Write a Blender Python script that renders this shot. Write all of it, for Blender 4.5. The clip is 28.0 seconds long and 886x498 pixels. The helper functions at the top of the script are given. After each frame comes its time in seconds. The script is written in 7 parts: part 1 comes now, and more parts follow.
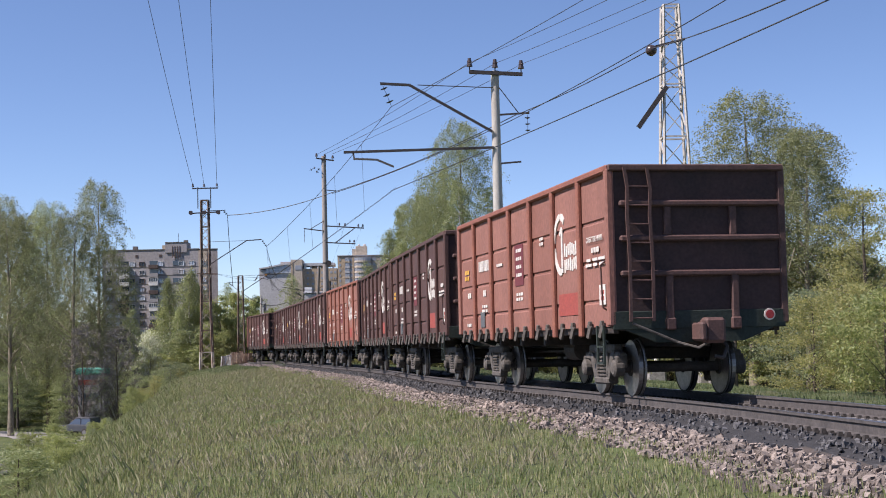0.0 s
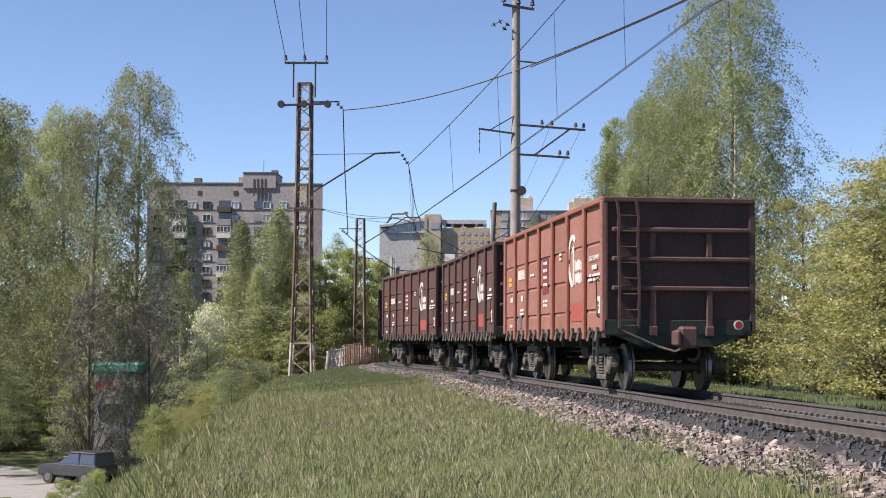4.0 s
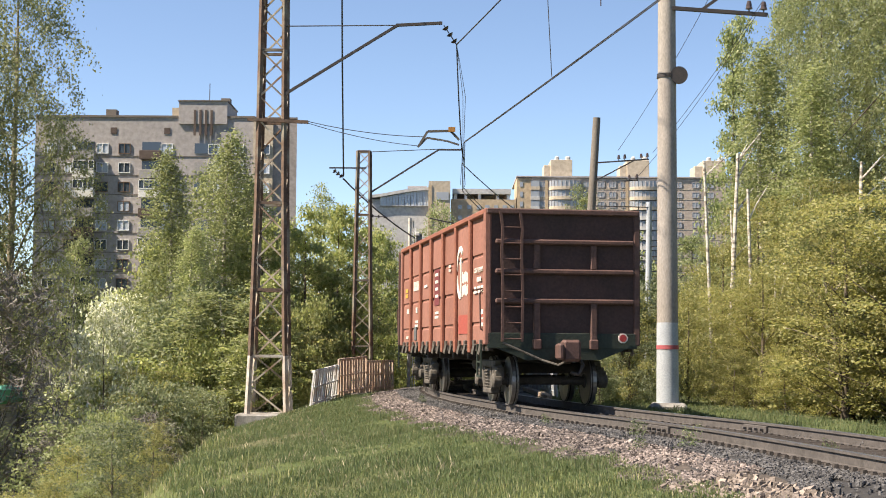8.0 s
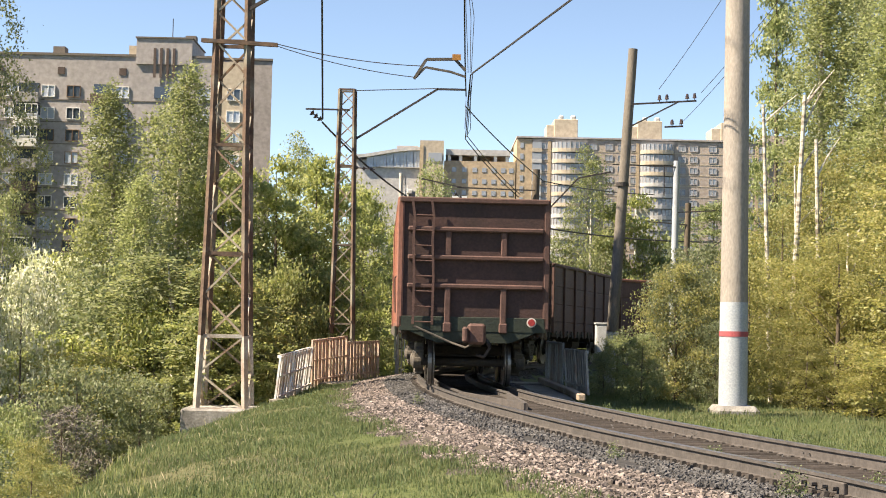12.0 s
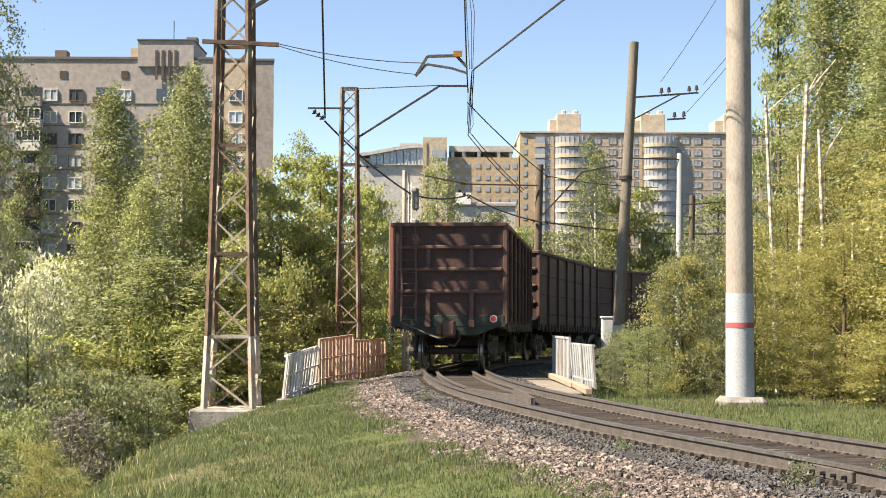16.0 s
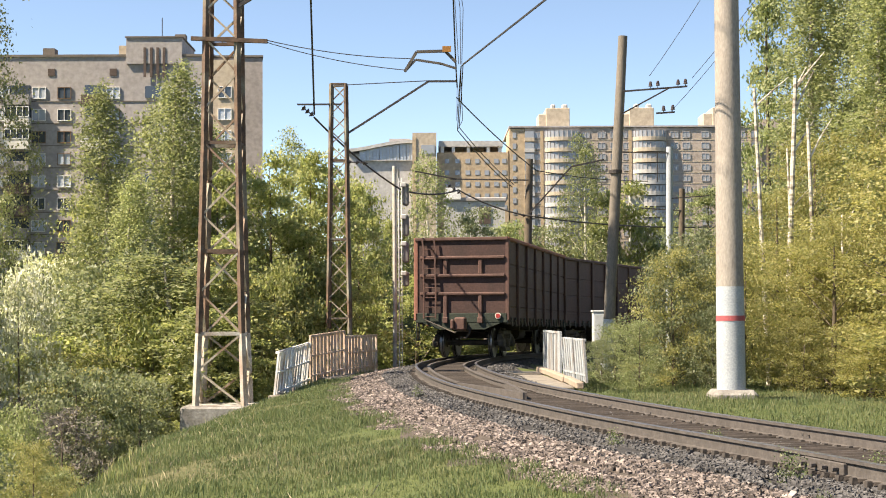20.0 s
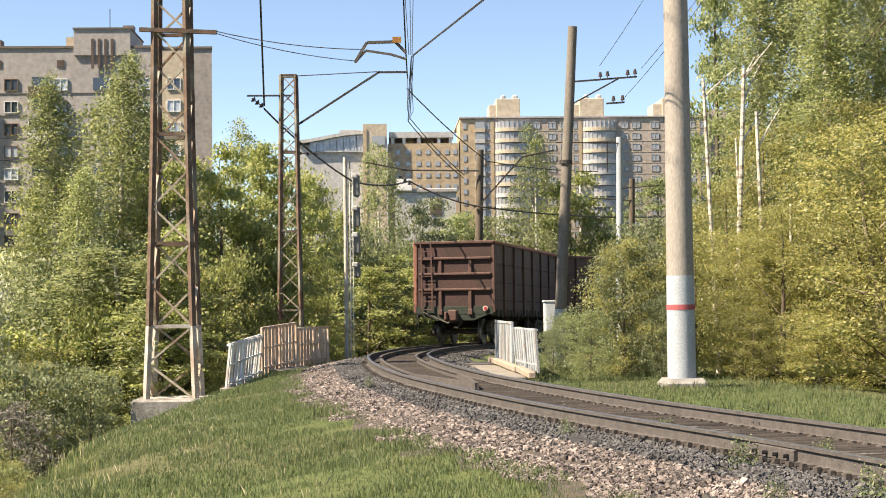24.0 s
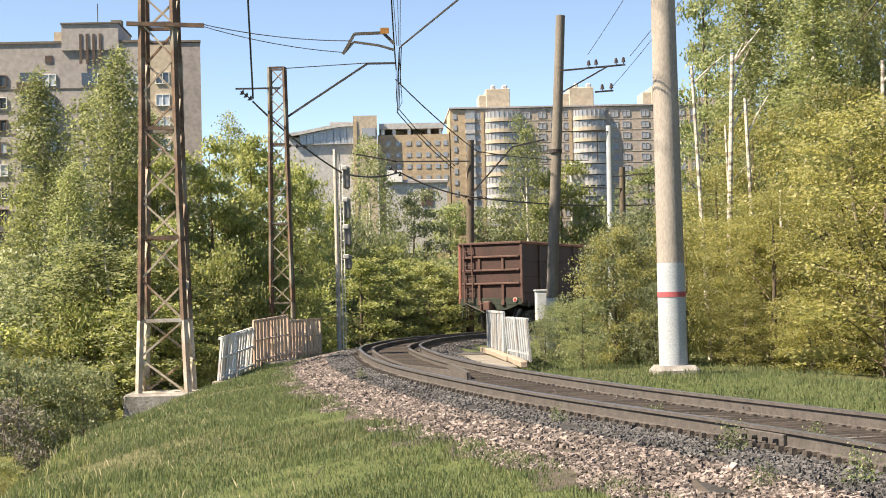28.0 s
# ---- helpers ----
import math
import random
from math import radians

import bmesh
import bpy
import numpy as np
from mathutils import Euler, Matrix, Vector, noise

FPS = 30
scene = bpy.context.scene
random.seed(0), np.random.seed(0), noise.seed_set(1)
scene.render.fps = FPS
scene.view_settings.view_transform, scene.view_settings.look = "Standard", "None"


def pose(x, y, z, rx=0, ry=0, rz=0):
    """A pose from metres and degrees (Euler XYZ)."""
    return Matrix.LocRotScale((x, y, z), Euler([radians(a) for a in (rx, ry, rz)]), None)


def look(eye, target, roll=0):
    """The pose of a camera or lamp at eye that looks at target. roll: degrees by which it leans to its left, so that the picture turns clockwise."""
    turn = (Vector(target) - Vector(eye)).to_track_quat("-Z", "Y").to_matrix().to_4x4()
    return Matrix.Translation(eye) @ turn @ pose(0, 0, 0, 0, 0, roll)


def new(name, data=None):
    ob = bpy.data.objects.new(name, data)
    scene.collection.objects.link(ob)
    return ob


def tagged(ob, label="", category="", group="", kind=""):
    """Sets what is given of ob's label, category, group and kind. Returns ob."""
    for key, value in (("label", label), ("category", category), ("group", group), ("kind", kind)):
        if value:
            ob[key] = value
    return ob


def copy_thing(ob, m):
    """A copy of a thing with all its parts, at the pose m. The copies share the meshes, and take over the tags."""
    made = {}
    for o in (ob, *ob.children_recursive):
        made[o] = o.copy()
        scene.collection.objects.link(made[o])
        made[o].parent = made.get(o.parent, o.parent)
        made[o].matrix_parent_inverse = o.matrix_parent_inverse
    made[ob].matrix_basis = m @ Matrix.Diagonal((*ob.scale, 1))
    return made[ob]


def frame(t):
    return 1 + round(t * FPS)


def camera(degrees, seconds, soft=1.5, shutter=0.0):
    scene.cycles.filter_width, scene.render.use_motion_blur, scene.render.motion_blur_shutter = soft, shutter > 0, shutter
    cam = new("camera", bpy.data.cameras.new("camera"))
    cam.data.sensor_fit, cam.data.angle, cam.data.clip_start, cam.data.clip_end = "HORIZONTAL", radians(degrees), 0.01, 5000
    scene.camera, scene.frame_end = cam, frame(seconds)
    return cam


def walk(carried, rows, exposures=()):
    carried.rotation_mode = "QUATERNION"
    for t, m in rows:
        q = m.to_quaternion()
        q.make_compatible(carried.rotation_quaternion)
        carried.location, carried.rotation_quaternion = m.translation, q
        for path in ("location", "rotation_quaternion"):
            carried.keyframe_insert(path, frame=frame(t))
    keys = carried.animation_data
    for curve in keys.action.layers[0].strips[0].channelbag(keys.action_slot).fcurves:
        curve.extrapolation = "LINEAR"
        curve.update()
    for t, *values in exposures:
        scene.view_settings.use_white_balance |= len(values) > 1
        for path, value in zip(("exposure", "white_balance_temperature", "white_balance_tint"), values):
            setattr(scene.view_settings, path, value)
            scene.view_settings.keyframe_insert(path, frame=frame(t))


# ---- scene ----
# ---- the camera and its way ----
WAY = [
    (0, 12.592, -106.535, 0.918, -1.767, 3.598, -1.301),
    (0.5, 12.789, -106.911, 0.941, 0.218, 3.653, -1.253),
    (1, 12.617, -105.288, 0.986, 1.039, 3.604, -1.514),
    (1.5, 11.319, -100.036, 0.987, 0.884, 3.584, -1.155),
    (2, 9.693, -89.200, 0.991, 1.217, 3.367, -0.934),
    (2.5, 8.137, -72.000, 1.006, 1.383, 3.542, -0.704),
    (3, 6.860, -54.600, 1.077, 1.640, 3.748, -1.094),
    (3.5, 5.883, -48.791, 1.014, 1.875, 3.439, 0.354),
    (5.5, 4.179, -31.287, 0.928, 1.922, 3.484, 0.025),
    (6, 4.103, -26.150, 0.955, 2.450, 3.580, -0.364),
    (6.5, 3.117, -22.994, 0.887, 1.697, 3.716, 0.287),
    (7, 1.938, -18.829, 0.847, 0.952, 3.901, 0.301),
    (7.5, 0.652, -14.947, 0.855, -0.018, 3.974, 0.700),
    (8, 0.395, -9.450, 1.076, 0.292, 3.742, 0.415),
    (8.5, 0.048, -5.910, 1.062, 0.000, 3.554, 1.023),
    (9, -0.100, -2.352, 1.097, -0.439, 3.473, 0.758),
    (9.5, 0.019, -0.375, 1.102, -0.066, 3.061, 0.085),
    (10, 0.014, 0.016, 1.289, -0.224, 2.871, 0.621),
    (10.5, 0.021, 0.006, 1.309, -0.096, 2.657, 0.579),
    (11, 0.035, -0.014, 1.317, -0.000, 2.580, 0.594),
    (11.5, 0.011, -0.001, 1.313, 0.032, 2.640, 0.973),
    (12, -0.005, 0.014, 1.304, -0.246, 2.724, 1.234),
    (12.5, -0.007, 0.016, 1.299, -0.687, 2.736, 1.101),
    (14.5, -0.000, 0.012, 1.283, -0.044, 3.310, 1.011),
    (15, 0.009, 0.011, 1.290, -0.126, 3.051, 0.771),
    (15.5, 0.005, 0.002, 1.304, -0.090, 2.755, 0.427),
    (16, 0.006, 0.001, 1.295, -0.057, 2.609, 0.196),
    (16.5, -0.004, 0.005, 1.290, -0.101, 2.598, 0.281),
    (17, -0.005, 0.004, 1.290, -0.126, 2.545, 0.120),
    (17.5, -0.007, 0.003, 1.291, -0.088, 2.485, 0.097),
    (18, -0.011, -0.005, 1.301, -0.088, 2.346, 0.075),
    (18.5, 0.007, -0.017, 1.302, -0.123, 2.287, -0.035),
    (19, -0.008, -0.019, 1.305, -0.266, 2.354, -0.073),
    (19.5, -0.007, -0.027, 1.298, -0.362, 2.405, -0.085),
    (20, -0.005, -0.014, 1.301, -0.427, 2.428, -0.273),
    (20.5, 0.006, -0.015, 1.304, -0.813, 2.677, -0.357),
    (21, -0.013, -0.011, 1.299, -1.482, 2.768, -0.375),
    (21.5, -0.010, -0.000, 1.301, -2.110, 2.703, -0.523),
    (22, -0.012, -0.010, 1.287, -2.349, 2.604, -0.581),
    (22.5, -0.017, -0.012, 1.295, -2.294, 2.428, -0.612),
    (24.5, -0.012, -0.014, 1.293, -2.252, 1.973, -0.690),
    (25, -0.012, -0.016, 1.294, -2.312, 1.875, -0.718),
    (25.5, -0.009, 0.006, 1.285, -2.227, 1.887, -0.606),
    (26, -0.005, 0.010, 1.284, -2.335, 2.000, -0.822),
    (26.5, 0.007, 0.009, 1.279, -2.446, 2.062, -0.951),
    (27, 0.004, 0.014, 1.281, -2.554, 1.966, -0.977),
    (27.5, 0.016, 0.015, 1.283, -2.540, 1.780, -1.222),
    (28, 0.031, -0.010, 1.276, -2.516, 1.753, -1.439),
]
cam = camera(32.0, 28.0, soft=1.0)


def heading(x, y, z, yaw, pitch, roll):
    a, b = radians(yaw), radians(pitch)
    eye = Vector((x, y, z))
    return look(eye, eye + Vector((-math.sin(a) * math.cos(b), math.cos(a) * math.cos(b), math.sin(b))), roll)


walk(cam, [(t, heading(*row)) for t, *row in WAY],
     [(0, 0.8, 6150, 22), (3, 0.92, 6350, 20), (6, 1.27, 6700, 14), (8, 1.43, 7300, 13), (10, 1.66, 7900, 12), (28, 1.62, 7800, 12)])

# ---- sky and sun ----
SUN_FROM = Vector((-1.0, -0.32, 1.2)).normalized()
world = bpy.data.worlds.new("daylight")
scene.world = world
world.use_nodes = True
wn, wl = world.node_tree.nodes, world.node_tree.links
sky = wn.new("ShaderNodeTexSky")
sky.sky_type, sky.sun_disc = "NISHITA", False
sky.sun_elevation = math.asin(SUN_FROM.z)
sky.sun_rotation = math.atan2(SUN_FROM.x, SUN_FROM.y)
sky.air_density, sky.dust_density, sky.ozone_density = 1.0, 0.1, 3.5
coord, steep = wn.new("ShaderNodeTexCoord"), wn.new("ShaderNodeMapping")
steep.inputs["Scale"].default_value = (1, 1, 1.7)
wl.new(coord.outputs["Generated"], steep.inputs[0])
wl.new(steep.outputs[0], sky.inputs[0])
wl.new(sky.outputs[0], wn["Background"].inputs[0])
wn["Background"].inputs[1].default_value = 0.088
sun = new("sun", bpy.data.lights.new("sun", "SUN"))
sun.data.energy, sun.data.angle, sun.data.color = 4.8, radians(0.6), (1.0, 0.93, 0.82)
sun.matrix_basis = look((0, 0, 60), Vector((0, 0, 60)) - SUN_FROM)


# ---- materials ----
def material(name, c1, c2, scale=4.0, rough=0.8, bump=0.2, metal=0.0, fine=30.0, island=0.0, rand=0.0, c3=None, spec=0.3, stretch=(1, 1, 1), lo=0.35, hi=0.65, patch=0.7):
    """Two tones mixed by a coarse noise, a third by a larger patchy one, fine grain and bump on top."""
    m = bpy.data.materials.new(name)
    m.use_nodes = True
    n, l = m.node_tree.nodes, m.node_tree.links
    bsdf = n["Principled BSDF"]
    bsdf.inputs["Roughness"].default_value, bsdf.inputs["Metallic"].default_value = rough, metal
    bsdf.inputs["Specular IOR Level"].default_value = spec
    tc = n.new("ShaderNodeTexCoord")
    info = n.new("ShaderNodeObjectInfo")
    shift = n.new("ShaderNodeVectorMath")
    shift.operation = "MULTIPLY_ADD"
    shift.inputs[1].default_value = stretch
    l.new(tc.outputs["Object"], shift.inputs[0])
    off = n.new("ShaderNodeMath")
    off.operation = "MULTIPLY"
    off.inputs[1].default_value = 37.0
    l.new(info.outputs["Random"], off.inputs[0])
    l.new(off.outputs[0], shift.inputs[2])
    coarse = n.new("ShaderNodeTexNoise")
    coarse.inputs["Scale"].default_value, coarse.inputs["Detail"].default_value, coarse.inputs["Roughness"].default_value = scale, 5, 0.65
    l.new(shift.outputs[0], coarse.inputs["Vector"])
    ramp = n.new("ShaderNodeMapRange")
    ramp.inputs["From Min"].default_value, ramp.inputs["From Max"].default_value = lo, hi
    l.new(coarse.outputs[0], ramp.inputs[0])
    mix = n.new("ShaderNodeMix")
    mix.data_type = "RGBA"
    mix.inputs[6].default_value, mix.inputs[7].default_value = (*c1, 1), (*c2, 1)
    l.new(ramp.outputs[0], mix.inputs[0])
    out = mix.outputs[2]
    if c3:
        big = n.new("ShaderNodeTexNoise")
        big.inputs["Scale"].default_value, big.inputs["Detail"].default_value = scale * 0.23, 3
        l.new(shift.outputs[0], big.inputs["Vector"])
        r2 = n.new("ShaderNodeMapRange")
        r2.inputs["From Min"].default_value, r2.inputs["From Max"].default_value = 0.5, 0.66
        r2.inputs["To Max"].default_value = patch
        l.new(big.outputs[0], r2.inputs[0])
        mix3 = n.new("ShaderNodeMix")
        mix3.data_type = "RGBA"
        mix3.inputs[7].default_value = (*c3, 1)
        l.new(r2.outputs[0], mix3.inputs[0])
        l.new(out, mix3.inputs[6])
        out = mix3.outputs[2]
    grain = n.new("ShaderNodeTexNoise")
    grain.inputs["Scale"].default_value, grain.inputs["Detail"].default_value = fine, 4
    l.new(shift.outputs[0], grain.inputs["Vector"])
    val = n.new("ShaderNodeMapRange")
    val.inputs["From Min"].default_value, val.inputs["From Max"].default_value = 0.3, 0.7
    val.inputs["To Min"].default_value, val.inputs["To Max"].default_value = 0.82, 1.15
    l.new(grain.outputs[0], val.inputs[0])
    value = val.outputs[0]
    for amount, source in ((island, "island"), (rand, "object")):
        if amount:
            if source == "island":
                g = n.new("ShaderNodeNewGeometry")
                socket = g.outputs["Random Per Island"]
            else:
                socket = info.outputs["Random"]
            mr = n.new("ShaderNodeMapRange")
            mr.inputs["To Min"].default_value, mr.inputs["To Max"].default_value = 1 - amount, 1 + amount
            l.new(socket, mr.inputs[0])
            mul = n.new("ShaderNodeMath")
            mul.operation = "MULTIPLY"
            l.new(value, mul.inputs[0])
            l.new(mr.outputs[0], mul.inputs[1])
            value = mul.outputs[0]
    hsv = n.new("ShaderNodeHueSaturation")
    l.new(value, hsv.inputs["Value"])
    l.new(out, hsv.inputs["Color"])
    l.new(hsv.outputs[0], bsdf.inputs["Base Color"])
    if bump:
        b = n.new("ShaderNodeBump")
        b.inputs["Strength"].default_value, b.inputs["Distance"].default_value = bump, 0.02
        l.new(grain.outputs[0], b.inputs["Height"])
        l.new(b.outputs[0], bsdf.inputs["Normal"])
    return m


def leafy(name, tones, through_light=0.58, rough=0.6):
    """Leaves in three tones, picked leaf by leaf, that let some light through."""
    m = bpy.data.materials.new(name)
    m.use_nodes = True
    n, l = m.node_tree.nodes, m.node_tree.links
    n.remove(n["Principled BSDF"])
    g = n.new("ShaderNodeNewGeometry")
    info = n.new("ShaderNodeObjectInfo")
    ramp = n.new("ShaderNodeValToRGB")
    els = ramp.color_ramp.elements
    tones = [(a, b, c * 1.25 + 0.009) for a, b, c in tones]
    els[0].color, els[1].color = (*tones[0], 1), (*tones[2], 1)
    mid = els.new(0.5)
    mid.color = (*tones[1], 1)
    l.new(g.outputs["Random Per Island"], ramp.inputs[0])
    hsv = n.new("ShaderNodeHueSaturation")
    mr = n.new("ShaderNodeMapRange")
    mr.inputs["To Min"].default_value, mr.inputs["To Max"].default_value = 0.8, 1.2
    l.new(info.outputs["Random"], mr.inputs[0])
    l.new(mr.outputs[0], hsv.inputs["Value"])
    l.new(ramp.outputs[0], hsv.inputs["Color"])
    d, t, mx = n.new("ShaderNodeBsdfDiffuse"), n.new("ShaderNodeBsdfTranslucent"), n.new("ShaderNodeMixShader")
    gl, mx2 = n.new("ShaderNodeBsdfGlossy"), n.new("ShaderNodeMixShader")
    gl.inputs["Roughness"].default_value = rough
    gl.inputs["Color"].default_value = (0.8, 0.85, 0.8, 1)
    mx.inputs[0].default_value = through_light
    mx2.inputs[0].default_value = 0.04
    l.new(hsv.outputs[0], d.inputs[0]), l.new(hsv.outputs[0], t.inputs[0])
    l.new(d.outputs[0], mx.inputs[1]), l.new(t.outputs[0], mx.inputs[2])
    l.new(mx.outputs[0], mx2.inputs[1]), l.new(gl.outputs[0], mx2.inputs[2])
    l.new(mx2.outputs[0], n["Material Output"].inputs[0])
    return m


def glassy(name, tint, rough=0.08):
    m = bpy.data.materials.new(name)
    m.use_nodes = True
    b = m.node_tree.nodes["Principled BSDF"]
    b.inputs["Base Color"].default_value, b.inputs["Roughness"].default_value = (*tint, 1), rough
    b.inputs["Specular IOR Level"].default_value = 0.8
    return m


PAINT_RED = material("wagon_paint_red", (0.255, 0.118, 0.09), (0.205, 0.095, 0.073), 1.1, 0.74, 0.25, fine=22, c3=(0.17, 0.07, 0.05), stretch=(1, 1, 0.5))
# brown wagons, and right sides with their shade put into the colour
PAINT_BROWN_AND_SHADE = material("wagon_paint_brown_and_shade", (0.088, 0.045, 0.039), (0.064, 0.035, 0.031), 1.6, 0.7, 0.3, fine=22, c3=(0.09, 0.045, 0.035), stretch=(1, 1, 0.5))
# soot patches over a base darkened for the shade on the end faces
PAINT_END_SHADED = material("wagon_end_paint_shaded", (0.066, 0.036, 0.033), (0.043, 0.027, 0.025), 1.3, 0.75, 0.3, fine=18, c3=(0.028, 0.022, 0.022), patch=0.85)
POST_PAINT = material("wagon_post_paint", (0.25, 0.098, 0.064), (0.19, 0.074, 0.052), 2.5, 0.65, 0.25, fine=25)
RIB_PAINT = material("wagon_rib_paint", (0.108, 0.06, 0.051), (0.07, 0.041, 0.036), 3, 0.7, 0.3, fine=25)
SILL_GREEN = material("sill_dark_green", (0.030, 0.040, 0.031), (0.02, 0.027, 0.022), 3, 0.7, 0.3, fine=20)
UNDER = material("underframe_black", (0.035, 0.03, 0.028), (0.055, 0.042, 0.036), 5, 0.75, 0.4, fine=20)
CAST = material("cast_steel_grey", (0.115, 0.103, 0.09), (0.062, 0.055, 0.048), 6, 0.78, 0.4, fine=25)
WHEEL = material("wheel_steel", (0.05, 0.042, 0.036), (0.03, 0.026, 0.023), 6, 0.8, 0.3)
TREAD = material("wheel_rim_polished", (0.30, 0.29, 0.28), (0.2, 0.19, 0.18), 6, 0.42, 0.05, metal=0.9)
RUST = material("rusty_steel", (0.15, 0.098, 0.07), (0.075, 0.055, 0.045), 3.5, 0.9, 0.4, fine=20, c3=(0.21, 0.205, 0.17), patch=0.95)
MAST_WHITE = material("flaking_white_paint", (0.44, 0.43, 0.40), (0.32, 0.29, 0.26), 5, 0.8, 0.3, c3=(0.2, 0.12, 0.08))
MAST_WEB = material("weathered_brace_steel", (0.44, 0.40, 0.33), (0.30, 0.24, 0.18), 3, 0.85, 0.3, c3=(0.17, 0.09, 0.055), patch=0.8)
TOWER_PAINT = material("tower_whitewash", (0.75, 0.74, 0.70), (0.58, 0.54, 0.47), 5, 0.8, 0.3, c3=(0.28, 0.14, 0.08), patch=0.5)
TOWER_GREY = material("tower_galvanised", (0.50, 0.49, 0.45), (0.36, 0.32, 0.27), 5, 0.75, 0.3)
DARK_STEEL = material("dark_steel_arm", (0.035, 0.033, 0.035), (0.055, 0.045, 0.04), 6, 0.6, 0.3)
WIRE = material("wire_dark", (0.05, 0.05, 0.05), (0.08, 0.07, 0.06), 6, 0.5, 0.0, metal=0.4)
CONC = material("pole_concrete", (0.30, 0.272, 0.245), (0.235, 0.213, 0.195), 3, 0.9, 0.35, fine=30, c3=(0.29, 0.268, 0.24), stretch=(1, 1, 0.35))
CONC_PALE = material("pale_pole_concrete", (0.46, 0.44, 0.39), (0.37, 0.35, 0.31), 3, 0.9, 0.35, fine=30, c3=(0.3, 0.26, 0.22), stretch=(1, 1, 0.35), patch=0.5)
CONC_WHITE = material("whitewashed_concrete", (0.35, 0.385, 0.425), (0.31, 0.34, 0.375), 3, 0.88, 0.12, fine=30, c3=(0.28, 0.29, 0.295), patch=0.35)
BLOCK = material("foundation_concrete", (0.30, 0.29, 0.275), (0.19, 0.18, 0.165), 4, 0.92, 0.6, fine=20, c3=(0.11, 0.10, 0.09), patch=0.55)
BAND_RED = material("faded_red_band", (0.38, 0.09, 0.10), (0.30, 0.08, 0.09), 5, 0.85, 0.2)
FENCE_GREY = material("fence_grey_paint", (0.74, 0.75, 0.74), (0.60, 0.60, 0.59), 4, 0.8, 0.3, c3=(0.33, 0.2, 0.13), patch=0.6, rand=0.12)
FENCE_DULL = material("fence_dull_grey_paint", (0.35, 0.385, 0.415), (0.25, 0.27, 0.285), 4, 0.8, 0.3, c3=(0.2, 0.14, 0.1), patch=0.6, rand=0.15)
FENCE_RUST = material("fence_rust_paint", (0.60, 0.46, 0.37), (0.48, 0.35, 0.27), 4, 0.82, 0.3, c3=(0.66, 0.60, 0.54), patch=0.6, rand=0.12)
SLAB = material("bridge_slab", (0.22, 0.20, 0.17), (0.14, 0.125, 0.11), 3, 0.92, 0.5, fine=14)
SLAB_PALE = material("bridge_kerb", (0.34, 0.27, 0.21), (0.25, 0.20, 0.16), 4, 0.9, 0.4)
RAIL_SIDE = material("rail_rust", (0.09, 0.080, 0.075), (0.059, 0.053, 0.050), 6, 0.85, 0.3)
RAIL_TOP = material("rail_running_surface", (0.26, 0.25, 0.25), (0.2, 0.19, 0.18), 6, 0.38, 0.05, metal=0.85)
SLEEPER = material("sleeper_timber", (0.05, 0.041, 0.036), (0.032, 0.027, 0.024), 6, 0.92, 0.5, fine=25, rand=0.25)
FASTENER = material("rail_fastener", (0.055, 0.047, 0.042), (0.035, 0.031, 0.028), 8, 0.85, 0.4)
BED = material("ballast_bed", (0.045, 0.043, 0.042), (0.026, 0.025, 0.025), 9, 0.95, 0.9, fine=26)
STONES = material("ballast_stones", (0.215, 0.178, 0.162), (0.115, 0.098, 0.091), 1.2, 0.92, 0.4, fine=60, island=0.75)
STONES_WORN = material("weathered_ballast_stones", (0.275, 0.225, 0.19), (0.17, 0.143, 0.125), 1.2, 0.92, 0.4, fine=60, island=0.45)
BED_DUST = material("dusty_bed", (0.205, 0.19, 0.18), (0.145, 0.135, 0.128), 5, 0.95, 0.8, fine=30)
STONES_DARK = material("oily_ballast_stones", (0.115, 0.112, 0.112), (0.068, 0.066, 0.067), 1.2, 0.92, 0.4, fine=60, island=0.4)
GROUND = material("grassy_earth", (0.058, 0.08, 0.022), (0.082, 0.095, 0.032), 0.9, 0.97, 0.8, fine=14, c3=(0.105, 0.092, 0.052), patch=0.6)
EARTH = material("ballast_edge_earth", (0.085, 0.068, 0.056), (0.05, 0.043, 0.037), 3, 0.97, 0.8, fine=20)
ASPHALT = material("old_asphalt", (0.20, 0.19, 0.18), (0.26, 0.24, 0.22), 1.2, 0.93, 0.3, fine=25)
BARK = material("grey_bark", (0.13, 0.105, 0.08), (0.08, 0.065, 0.05), 6, 0.95, 0.6, stretch=(1, 1, 0.3))
PALE_BARK = material("pale_bare_bark", (0.26, 0.23, 0.17), (0.15, 0.125, 0.09), 5, 0.92, 0.5, stretch=(1, 1, 0.4))
BIRCH_BARK = material("birch_bark", (0.52, 0.49, 0.43), (0.18, 0.155, 0.125), 3.2, 0.9, 0.4, stretch=(0.5, 0.5, 2.0), lo=0.46, hi=0.6)
BIRCH_LEAF = leafy("birch_leaves", ((0.195, 0.235, 0.065), (0.28, 0.315, 0.092), (0.38, 0.395, 0.155)), 0.66)
BROAD_LEAF = leafy("young_green_leaves", ((0.175, 0.215, 0.06), (0.25, 0.295, 0.085), (0.36, 0.375, 0.15)), 0.55)
MAPLE_LEAF = leafy("maple_spring_leaves", ((0.20, 0.245, 0.055), (0.305, 0.34, 0.08), (0.42, 0.42, 0.135)), 0.66)
YELLOW_LEAF = leafy("yellow_spring_leaves", ((0.225, 0.245, 0.055), (0.325, 0.315, 0.07), (0.43, 0.385, 0.125)), 0.64)
